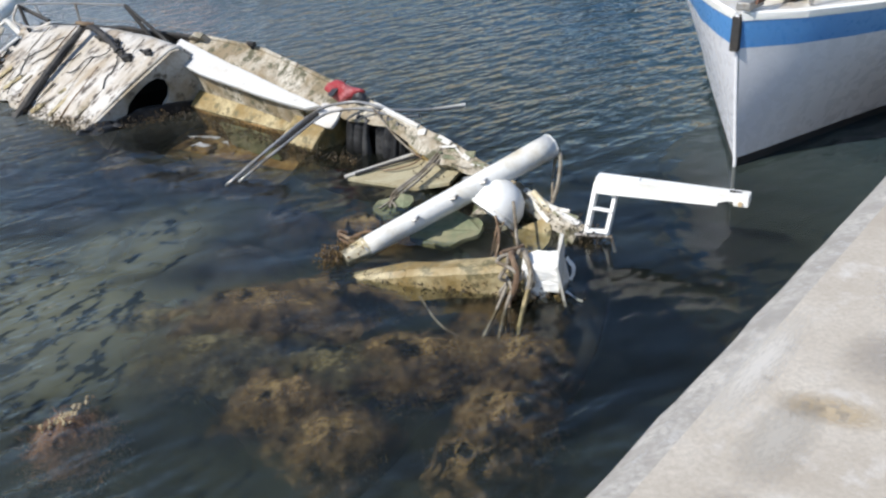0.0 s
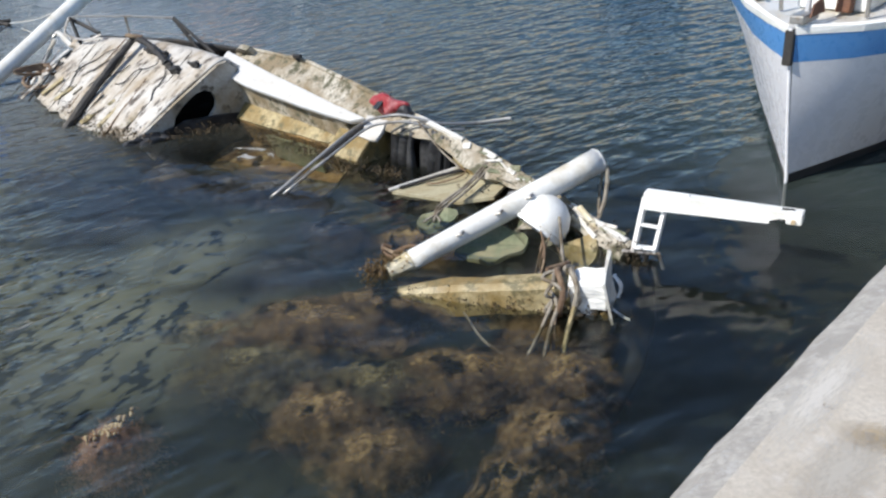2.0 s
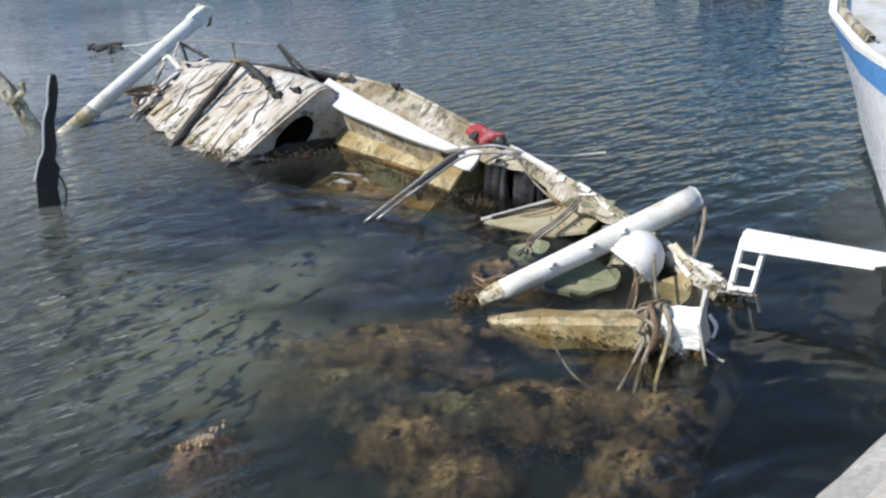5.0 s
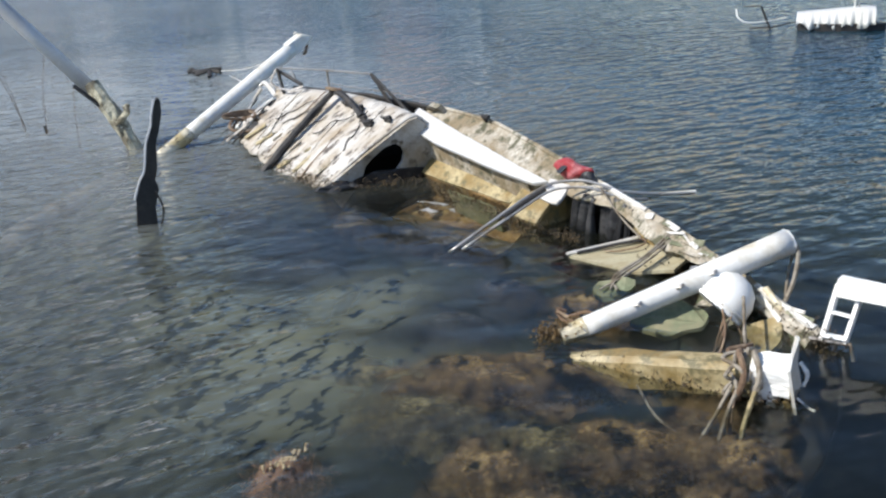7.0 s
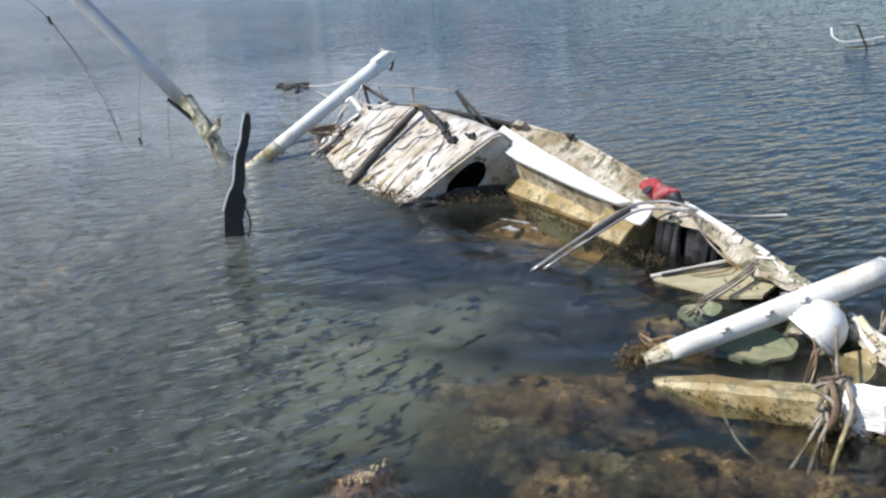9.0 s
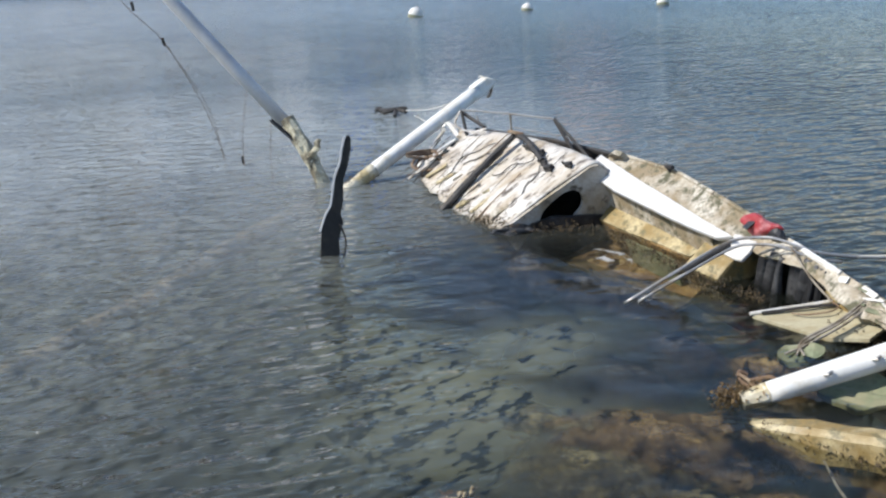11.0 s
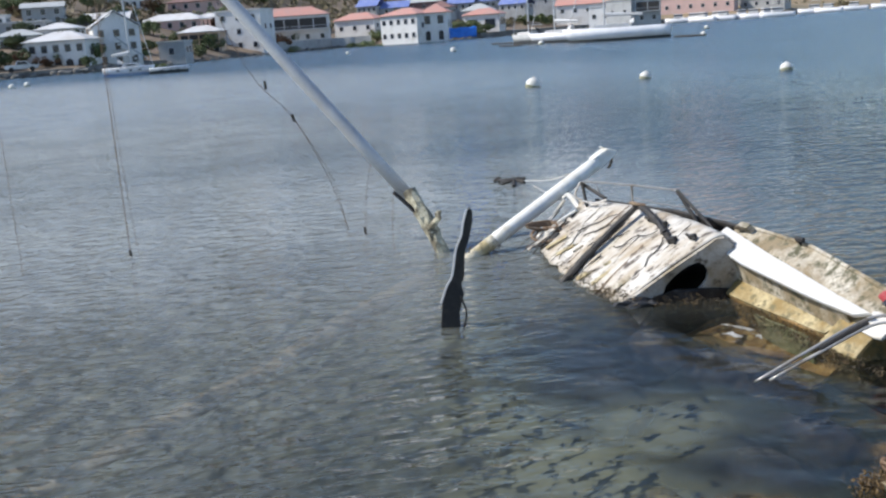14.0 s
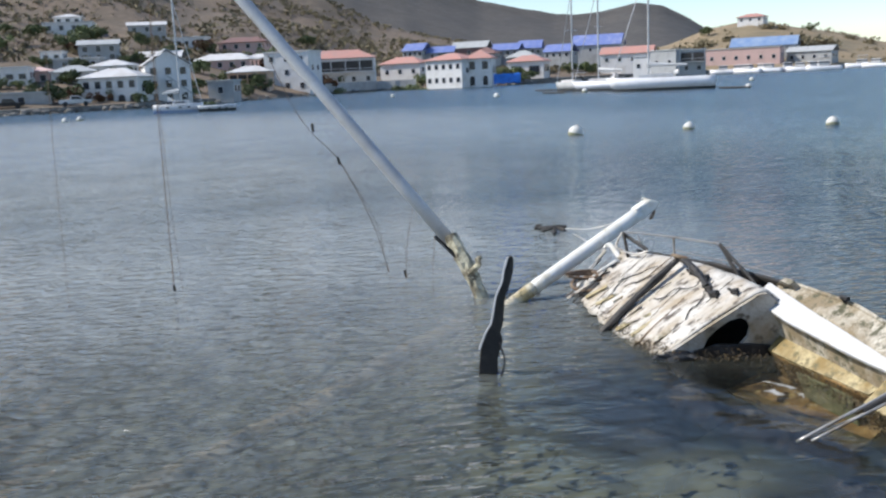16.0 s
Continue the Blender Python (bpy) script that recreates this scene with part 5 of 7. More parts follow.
def gable(w, d, h, over=0.4, axis="x"):
    """A pitched roof with its ridge along x or y, 0.15 thick."""
    w, d = w + 2 * over, d + 2 * over
    if axis == "y":
        w, d = d, w
    pr = [(-d / 2, 0), (0, h), (d / 2, 0), (d / 2, 0.15), (0, h + 0.17), (-d / 2, 0.15)]
    rows = [[(x, y, z) if axis == "x" else (y, x, z) for y, z in pr] for x in (-w / 2, w / 2)]
    return loft(rows, True, True)


def hip(w, d, h, over=0.5):
    w, d = w / 2 + over, d / 2 + over
    r = max(0.1, w - d)
    bm = bmesh.new()
    base = [bm.verts.new(q) for q in ((-w, -d, 0), (w, -d, 0), (w, d, 0), (-w, d, 0))]
    low = [bm.verts.new(q) for q in ((-w, -d, -0.15), (w, -d, -0.15), (w, d, -0.15), (-w, d, -0.15))]
    a, b = bm.verts.new((-r, 0, h)), bm.verts.new((r, 0, h))
    for f in ((base[0], base[1], b, a), (base[1], base[2], b), (base[2], base[3], a, b), (base[3], base[0], a), low[::-1]):
        bm.faces.new(f)
    for i in range(4):
        bm.faces.new((low[i], low[(i + 1) % 4], base[(i + 1) % 4], base[i]))
    return bm


def house(label, x, y, z, w, h, storeys=2, wall=PLASTER, roof=("hip", RED_ROOF, 1.4), yaw=0.0, depth=7.0, columns=4, balcony=False, arches=False, stairs=False, win=(0.95, 1.15)):
    az = math.degrees(math.atan2(-x, y))
    m = Matrix.Translation((x, y, z)) @ pose(0, 0, 0, 0, 0, az + yaw - 16)  # its front (-y) looks at the harbour
    t = thing("house", label, "house", m)
    kind, rm, rh = roof
    wh = max(2.0, h - (rh if kind != "flat" else 0.3))
    part("wall", box((w, depth, wh + 5), pose(0, depth / 2, wh / 2 - 2.5)), wall, t)
    if kind == "flat":
        part("roof", box((w + 0.4, depth + 0.4, 0.3), pose(0, depth / 2, wh + 0.14), 0.03), rm, t)
    else:
        bm = hip(w, depth, rh) if kind == "hip" else gable(w, depth, rh, 0.4, "y" if kind == "gable_end" else "x")
        bmesh.ops.translate(bm, verts=bm.verts, vec=(0, depth / 2, wh + (0.16 if kind == "hip" else 0.01)))
        part("roof", bm, rm, t)
        if kind == "gable_end":
            part("gable_wall", slab([(-w / 2, 0.02, wh), (w / 2, 0.02, wh), (0, 0.02, wh + rh - 0.15)], 0.2, 0, (0, 1, 0)), wall, t)
    sh = wh / storeys
    ww, hh = win
    for f in range(storeys):
        zc = f * sh + sh * 0.52
        if balcony and f >= storeys - (1 if storeys < 3 else 2):
            part("balcony", box((w, 1.5, 0.18), pose(0, -0.75, f * sh + 0.05)), wall, t)
            part("railing", box((w, 0.08, 0.12), pose(0, -1.45, f * sh + 0.95)), wall, t, "thin balcony rail")
            for k in range(columns + 1):
                part("pillar", box((0.22, 0.22, sh), pose(-w / 2 + 0.12 + (w - 0.24) * k / columns, -1.38, f * sh + sh / 2)), wall, t)
            # flat dark panel paints the shade behind the balcony
            part("back_shade", box((w * 0.94, 0.05, sh * 0.72), pose(0, -0.03, f * sh + sh * 0.45)), SHADOW_ROOM, t, "dark sheet painted as the shade of recessed openings")
            continue
        for k in range(columns):
            xk = -w / 2 + w * (k + 0.5) / columns
            if arches and f == 0:
                pts = [(xk - 0.6, -0.03, 0.1), (xk + 0.6, -0.03, 0.1)] + [(xk + 0.6 * math.cos(a), -0.03, sh * 0.55 + 0.6 * math.sin(a)) for a in np.linspace(0, math.pi, 7)]
                # flat dark panel paints the shade inside the arch
                part("arch", slab(pts, 0.05, 0, (0, 1, 0)), SHADOW_ROOM, t, "dark sheet painted as the shade in an arched opening")
                continue
            fr = part("window", box((ww + 0.2, 0.08, hh + 0.2), pose(xk, -0.02, zc)), WHITE_ROOF, t)
            part("pane", box((ww, 0.06, hh), pose(xk, -0.05, zc)), PANE, fr, "dark glass")
    for k in range(2):
        fr = part("window", box((0.08, ww + 0.2, hh + 0.2), pose(w / 2 + 0.02, depth * (0.3 + 0.4 * k), wh * 0.6)), WHITE_ROOF, t)
        part("pane", box((0.06, ww, hh), pose(w / 2 + 0.05, depth * (0.3 + 0.4 * k), wh * 0.6)), PANE, fr, "dark glass")
    if stairs:
        for k in range(10):
            part("step", box((0.5, 1.0, 0.3), pose(w / 2 - 4.2 + 0.48 * k, -0.6, wh * 0.62 - 0.5 * k)), wall, t)
        part("stair_rail", tube([(w / 2 - 4.4, -1.1, wh * 0.62 + 0.9), (w / 2 + 0.6, -1.1, 0.9)], 0.1, 4), GREY_WALL, t)
    return t


house("white hillside villa with a stepped flat roof", -210.9, 152.1, 15.6, 11.9, 5.4, 2, PLASTER, ("flat", WHITE_ROOF, 0), 8, 8, 4)
house("pale upper terrace of a hillside villa", -214.5, 155.0, 20.4, 6.5, 2.2, 1, PLASTER, ("hip", WHITE_ROOF, 0.8), 8, 5, 3)
house("grey two-storey house on the hillside", -175.1, 133.3, 9.6, 8.3, 4.6, 2, GREY_WALL, ("gable", GREY_ROOF, 1.1), 10, 6, 3)
house("low white house with wide windows", -156.4, 99.7, 4.8, 6.5, 3.3, 1, PLASTER, ("flat", WHITE_ROOF, 0), 4, 6, 3, win=(1.2, 0.9))
house("pink house with a pale roof", -157.8, 105.9, 4.8, 5.0, 3.2, 1, PINK_WALL, ("hip", PINK_WALL, 0.9), 0, 6, 2)
house("cream house under a pale sheet roof", -153.0, 110.5, 4.0, 8.0, 4.0, 1, PLASTER, ("hip", GREY_ROOF, 1.2), 12, 6, 3)
house("white house with arched ground floor at the shore", -133.0, 102.6, 0.5, 9.9, 6.2, 2, PLASTER, ("hip", WHITE_ROOF, 1.5), -8, 7, 5, arches=True)
house("white house with a hipped white roof", -154.2, 119.4, 5.6, 7.4, 3.4, 1, PLASTER, ("hip", WHITE_ROOF, 1.2), -4, 6, 3)
house("long low grey shed with a white roof", -165.0, 119.0, 7.4, 11.0, 2.6, 1, GREY_WALL, ("flat", WHITE_ROOF, 0), 0, 5, 4)
house("small white rooftop house", -170.0, 118.0, 9.0, 4.2, 2.6, 1, PLASTER, ("flat", WHITE_ROOF, 0), 0, 4, 2)
house("tall white gabled house with an outside stair", -130.2, 113.0, 0.5, 7.6, 9.2, 3, PLASTER, ("gable_end", WHITE_ROOF, 2.6), 22, 8, 3, stairs=True)
house("small grey concrete block at the shore", -131.3, 126.1, 0.6, 5.0, 3.6, 1, GREY_WALL, ("flat", GREY_ROOF, 0), -6, 4, 1)
house("long pink house under a white roof", -165.6, 159.6, 7.0, 14.5, 3.6, 1, PINK_WALL, ("hip", WHITE_ROOF, 1.6), -6, 7, 5)
house("white-roofed house standing among green trees", -172.0, 147.0, 8.0, 9.5, 3.6, 1, PLASTER, ("gable", WHITE_ROOF, 1.6), 6, 7, 3)
house("ochre house with pillared balconies", -148.5, 151.3, 0.8, 8.8, 6.3, 2, OCHRE_WALL, ("hip", WHITE_ROOF, 1.3), 4, 6, 4, balcony=True)
house("ochre upper house with a pale roof", -166.5, 172.9, 6.4, 7.5, 4.2, 1, OCHRE_WALL, ("hip", WHITE_ROOF, 1.1), 0, 6, 3)
house("white three-storey block with small square windows", -151.2, 166.7, 0.9, 11.2, 9.6, 3, PLASTER, ("flat", WHITE_ROOF, 0), -8, 8, 3)
house("white apartment house with balconies and a red roof", -157.7, 194.0, 1.6, 19.0, 9.4, 2, PLASTER, ("hip", RED_ROOF, 2.2), 12, 9, 5, balcony=True)
house("white shore house with a red hipped roof", -153.6, 215.9, 2.6, 12.2, 6.2, 1, PLASTER, ("hip", RED_ROOF, 1.8), -10, 7, 3)
house("white two-storey shore house with a row of small windows", -127.6, 198.0, 0.3, 11.0, 8.2, 2, PLASTER, ("hip", RED_ROOF, 1.6), -20, 8, 5)
house("white arcaded end house with a red hipped roof", -119.8, 202.0, 0.3, 6.5, 8.8, 2, PLASTER, ("hip", RED_ROOF, 2.2), 8, 9, 2, arches=True, win=(1.4, 1.9))
house("small white pavilion with a red roof", -126.1, 238.7, 1.4, 10.5, 6.4, 1, PLASTER, ("hip", RED_ROOF, 1.7), 0, 7, 2, win=(3.0, 2.0))
for i, (x, y, z, w_, h_) in enumerate(((-187.5, 271.6, 10.2, 7.5, 4.6), (-180.6, 276.2, 9.2, 12.0, 4.0), (-162.8, 292.8, 9.2, 10.0, 4.2), (-157.3, 301.4, 9.2, 8.0, 5.2), (-144.4, 296.7, 7.6, 9.5, 4.6), (-138.2, 316.1, 8.6, 17.5, 6.8))):
    tagged(house("house under a blue tarpaulin roof", x, y, z, w_, h_, 1, GREY_WALL, ("gable", BLUE_ROOF, h_ * 0.55), (-9, 5, 0, 8, -5, 3)[i], 8, 4), group="blue-roofed houses")
house("house with a grey curved roof", -171.0, 282.2, 9.4, 12.5, 5.2, 1, BROWN_ROOF, ("gable", GREY_ROOF, 2.2), 0, 8, 3)
house("house with a dark brown roof", -158.0, 270.0, 7.2, 8.0, 4.6, 1, GREY_WALL, ("hip", BROWN_ROOF, 2.0), 0, 7, 2)
house("grey-roofed house by the shore road", -140.0, 262.0, 5.4, 9.0, 4.4, 1, GREY_WALL, ("hip", GREY_ROOF, 2.0), 0, 7, 3)
house("long shed with a red roof", -111.8, 278.4, 4.0, 16.0, 5.6, 1, PLASTER, ("gable", RED_ROOF, 2.2), 6, 8, 4)
house("grey concrete workshop with dark openings", -88.5, 246.6, 0.6, 8.0, 6.8, 1, GREY_WALL, ("flat", GREY_ROOF, 0), -18, 8, 2)
house("white workshop annexe with dark shutters", -81.0, 248.5, 0.6, 6.5, 6.6, 2, GREY_WALL, ("flat", GREY_ROOF, 0), 14, 6, 2, balcony=True)
house("plain white boatyard store with a flat roof", -96.0, 252.0, 0.6, 6.0, 5.6, 1, PLASTER, ("flat", WHITE_ROOF, 0), 0, 6, 2)
house("long pink boatyard shed with a flat roof", -86.2, 308.1, 1.6, 27.0, 6.2, 1, PINK_WALL, ("flat", GREY_ROOF, 0), 4, 8, 7)
house("boatyard shed under a pale blue roof", -82.0, 324.8, 3.4, 21.0, 7.8, 1, GREY_WALL, ("gable", BLUE_PALE, 3.0), 8, 9, 5)
house("grey boatyard shed with a pitched roof", -66.0, 318.0, 2.2, 14.0, 5.0, 1, GREY_WALL, ("gable", GREY_ROOF, 1.6), 0, 8, 4)
house("orange and white villa on the hilltop", -110.4, 415.5, 20.0, 11.0, 3.6, 1, PLASTER, ("hip", RED_ROOF, 1.4), 0, 7, 3)
house("low white flat-roofed house on the slope", -190.0, 172.0, 13.0, 9.5, 3.2, 1, PLASTER, ("flat", WHITE_ROOF, 0), 0, 6, 5)
house("pink house with a brown roof on the slope", -185.0, 187.0, 12.5, 13.0, 3.4, 1, PINK_WALL, ("hip", BROWN_ROOF, 1.4), 0, 6, 4)
house("grey-roofed cottage on the hillside", -200.0, 168.0, 17.6, 9.5, 2.8, 1, GREY_WALL, ("gable", WHITE_ROOF, 1.0), 14, 5, 3)
house("grey storage container at the shore", -138.5, 89.8, 0.9, 9.0, 2.6, 1, GREY_WALL, ("flat", GREY_ROOF, 0), 6, 3, 1)


# shore walls and rubble, tarpaulin, car
def shore_wall(label, a0, a1, h, mt):
    rows = []
    for az in np.linspace(a0, a1, 24):
        ds = interp(SHORE, az) - 0.8
        rows.append([(*polar(az, ds), -0.6), (*polar(az, ds), h + 0.15 * noise.noise((az * 9, 0, 0))), (*polar(az, ds + 1.2), h), (*polar(az, ds + 1.2), -0.6)])
    solo("sea_wall", loft(rows), mt, label, "wall", kind="structure")


shore_wall("low grey stone sea wall along the shore", 45, 62, 0.9, ROCK)
shore_wall("dark sea wall with a pale parapet", 34.5, 40, 2.6, GREY_WALL)
shore_wall("low dark quay wall in front of the boatyard", 2, 30, 1.3, ROCK)
random.seed(21)
bm = bmesh.new()
for i in range(420):
    az = random.uniform(20, 66)
    x, y = polar(az, interp(SHORE, az) - random.uniform(0.2, 2.2))
    bmesh.ops.create_icosphere(bm, subdivisions=1, radius=random.uniform(0.25, 0.75), matrix=Matrix.Translation((x, y, random.uniform(-0.2, 0.4))) @ Matrix.Diagonal((1, random.uniform(0.6, 1.3), random.uniform(0.5, 0.9), 1)))
solo("shore_rubble", roughen(bm, 0.12, 2.0), ROCK, "grey boulders and rubble at the waterline", "rubble", kind="stuff")
rows = [[(-124 + k * 12, 203.4 + k * 6 + 0.4 * noise.noise((k * 9, j, 0)), 0.6 + j * 2.4 + 0.25 * noise.noise((k * 11, j * 3, 4))) for j in np.linspace(0, 1, 8)] for k in np.linspace(0, 1, 30)]
solo("tarpaulin", solidify(loft(rows), 0.05), SKY_TARP, "bright blue tarpaulin draped along the shore wall", "tarpaulin", smooth=True)


def car(x, y, z, yaw, body, label):
    m = Matrix.Translation((x, y, z)) @ pose(0, 0, 0, 0, 0, yaw)
    c = thing("pickup_truck", label, "truck", m)
    prof = [(-2.4, 0.45), (2.4, 0.45), (2.4, 0.95), (1.3, 1.05), (0.75, 1.65), (-0.6, 1.68), (-0.8, 1.08), (-2.4, 1.05)]
    part("body", slab([(a, -0.85, b) for a, b in prof], 1.7, 0.06, (0, 1, 0)), body, c)
    part("side_window", slab([(1.05, -0.87, 1.08), (0.68, -0.87, 1.55), (-0.5, -0.87, 1.58), (-0.62, -0.87, 1.1)], 0.03, 0, (0, 1, 0)), PANE, c, "dark glass")
    for sx in (-1.5, 1.5):
        for sy in (-0.8, 0.8):
            part("wheel", tube([(sx, sy - 0.12, 0.38), (sx, sy + 0.12, 0.38)], 0.38, 14), DARK, c, "black tyre")


car(-129.9, 93.5, 0.9, 54, WHITE_ROOF, "white pickup truck parked by the water")
car(-136.5, 86.0, 0.9, 58, DARK, "dark pickup truck parked by the water")


# plants
def foliage(n, spread, leaf, seed):
    """A crown of leaf clumps: many small tilted blades gathered round uneven centres."""
    rng = random.Random(seed)
    verts, faces = [], []
    centres = [(Vector((rng.gauss(0, 0.45), rng.gauss(0, 0.45), rng.gauss(0, 0.33))), rng.uniform(0.25, 0.5)) for _ in range(14)]
    for i in range(n):
        c, r = rng.choice(centres)
        d = Vector((rng.gauss(0, 1), rng.gauss(0, 1), rng.gauss(0, 1))).normalized() * r * rng.uniform(0.6, 1.0)
        q = Vector(((c + d).x * spread[0], (c + d).y * spread[1], (c + d).z * spread[2]))
        u = Vector((rng.gauss(0, 1), rng.gauss(0, 1), rng.gauss(0, 0.7))).normalized() * leaf * rng.uniform(0.6, 1.3)
        v = u.cross(Vector((rng.gauss(0, 1), rng.gauss(0, 1), rng.gauss(0, 1)))).normalized() * leaf * 0.6
        k = len(verts)
        verts += [q - u, q + v, q + u, q - v]
        faces.append((k, k + 1, k + 2, k + 3))
    me = bpy.data.meshes.new("crown")
    me.from_pydata(verts, [], faces)
    return me


def limbs(h):
    bm = tube(smooth_line([(0, 0, -0.5), (0.05 * h, 0, h * 0.4), (0, 0.04 * h, h * 0.8)], 4), lambda k: 0.06 * h * (1 - 0.6 * k), 7)
    for a in (0.3, 2.3, 4.4):
        add_tube(bm, smooth_line([(0.03 * h, 0, h * 0.4), (0.2 * h * math.cos(a), 0.2 * h * math.sin(a), h * 0.65), (0.34 * h * math.cos(a), 0.34 * h * math.sin(a), h * 0.9)], 3), lambda k: 0.028 * h * (1 - 0.6 * k), 5)
    return mesh_of("trunk", bm)


CROWNS = [foliage(900, (1.0, 1.0, 0.75), 0.13, s) for s in (1, 2, 3)]
TRUNK = limbs(1.0)


def tree(az, d, size, mt=LEAF, label="leafy green tree between the shore houses"):
    x, y = polar(az, d)
    t = thing("tree", label, "tree", Matrix.Translation((x, y, ground_z(x, y) - 0.2)), "shore trees")
    size *= 0.62
    tr = part("trunk", TRUNK, BARK, t)
    tr.scale = (size, size, size)
    me = random.choice(CROWNS)
    if mt is not LEAF:
        me = me.copy()
        me.materials.clear()
        me.materials.append(mt)
    cr = part("crown", me, mt, t)
    cr.location, cr.scale, cr.rotation_euler = (0, 0, size * 1.0), (size, size, size), (0, 0, random.uniform(0, 6))


random.seed(5)
for az, d, s in ((53.3, 245, 4.6), (48.5, 232, 4.0), (48.8, 222, 3.2), (52.6, 186, 2.6), (51.6, 183, 2.6), (55.5, 205, 2.6), (47.2, 168, 2.4), (46.6, 166, 2.0), (48.0, 165, 1.6), (46.0, 196, 3.0), (44.5, 194, 2.0),
                 (39.3, 233, 2.4), (40.2, 236, 2.0), (34.9, 240, 3.4), (35.6, 242, 3.0), (34.2, 238, 2.4), (29.4, 258, 4.0), (28.6, 262, 4.2), (27.6, 256, 3.2), (30.2, 262, 3.0), (28.0, 252, 2.6), (24.3, 300, 4.0), (25.2, 300, 4.0), (23.6, 305, 3.4),
                 (59.0, 178, 2.6), (58.0, 182, 2.2), (57.2, 181, 2.0), (60.2, 190, 3.0), (50.4, 238, 3.2), (46.8, 250, 3.6), (43.5, 260, 4.0), (42, 270, 4.0), (38.0, 300, 4.4), (32.5, 330, 4.0), (17.2, 425, 4.2), (11.6, 430, 3.6), (44.6, 212, 2.0)):
    tree(az, d, s)
for az, d, s in ((53.0, 172, 3.0), (54.0, 170, 2.6), (52.2, 170, 2.4), (54.6, 172, 2.2)):
    tree(az, d, s, RUSSET if s > 2.5 else LEAF, "russet and green tree beside the shore houses")
for i in range(75):
    az = random.uniform(33, 64)
    tree(az, interp(SHORE, az) + random.choice((4, 12, 25, 40, 55, 70, 90)) + random.uniform(-3, 3), random.uniform(1.6, 4.2), LEAF if i % 6 else RUSSET, "green tree on the slope above the shore" if i % 6 else "russet dry tree on the slope above the shore")
# scrub over the slopes
rng = np.random.default_rng(3)
verts, faces = [], []


def shrub(x, y, z, r, n, blade=0.22):
    for _ in range(n):
        c = np.array((x, y, z)) + rng.normal(0, 0.45, 3) * (r, r, r * 0.55)
        u, v = rng.normal(0, 1, 3) * r * blade, rng.normal(0, 1, 3) * r * blade
        k = len(verts)
        verts.extend((tuple(c - u), tuple(c + v), tuple(c + u), tuple(c - v)))
        faces.append((k, k + 1, k + 2, k + 3))


for i in range(9000):
    az = float(rng.uniform(20, 68)) if i < 8300 else float(rng.uniform(0, 21))
    ds = interp(SHORE, az)
    d = ds + (450 - ds) * float(rng.uniform(0.12, 1.03)) ** 0.8
    x, y = polar(az, d)
    if noise.noise((x * 0.035, y * 0.035, 1)) + 0.15 * float(rng.normal()) < (-0.16 if i < 8300 else 0.12):
        continue
    shrub(x, y, ground_z(x, y) + 0.5, float(rng.uniform(0.5, 1.6)), 12)
for az, d, r, n in ((14.0, 425, 6, 160), (13.2, 425, 5, 120), (11.0, 380, 9, 300), (12.2, 376, 9, 300), (13.2, 374, 7, 200), (17.5, 390, 8, 240), (18.6, 385, 7, 200), (16.0, 400, 6, 150), (8.6, 420, 5, 120), (9.6, 425, 5, 120), (7.5, 350, 5, 120), (19.5, 340, 6, 150)):
    x, y = polar(az, d)
    shrub(x, y, ground_z(x, y) + 0.5, r * 0.55, n * 2, 0.09)
me = bpy.data.meshes.new("scrub")
me.from_pydata(verts, [], faces)
solo("scrub", me, SCRUB, "olive-brown dry scrub scattered over the slopes", "scrub", kind="stuff")


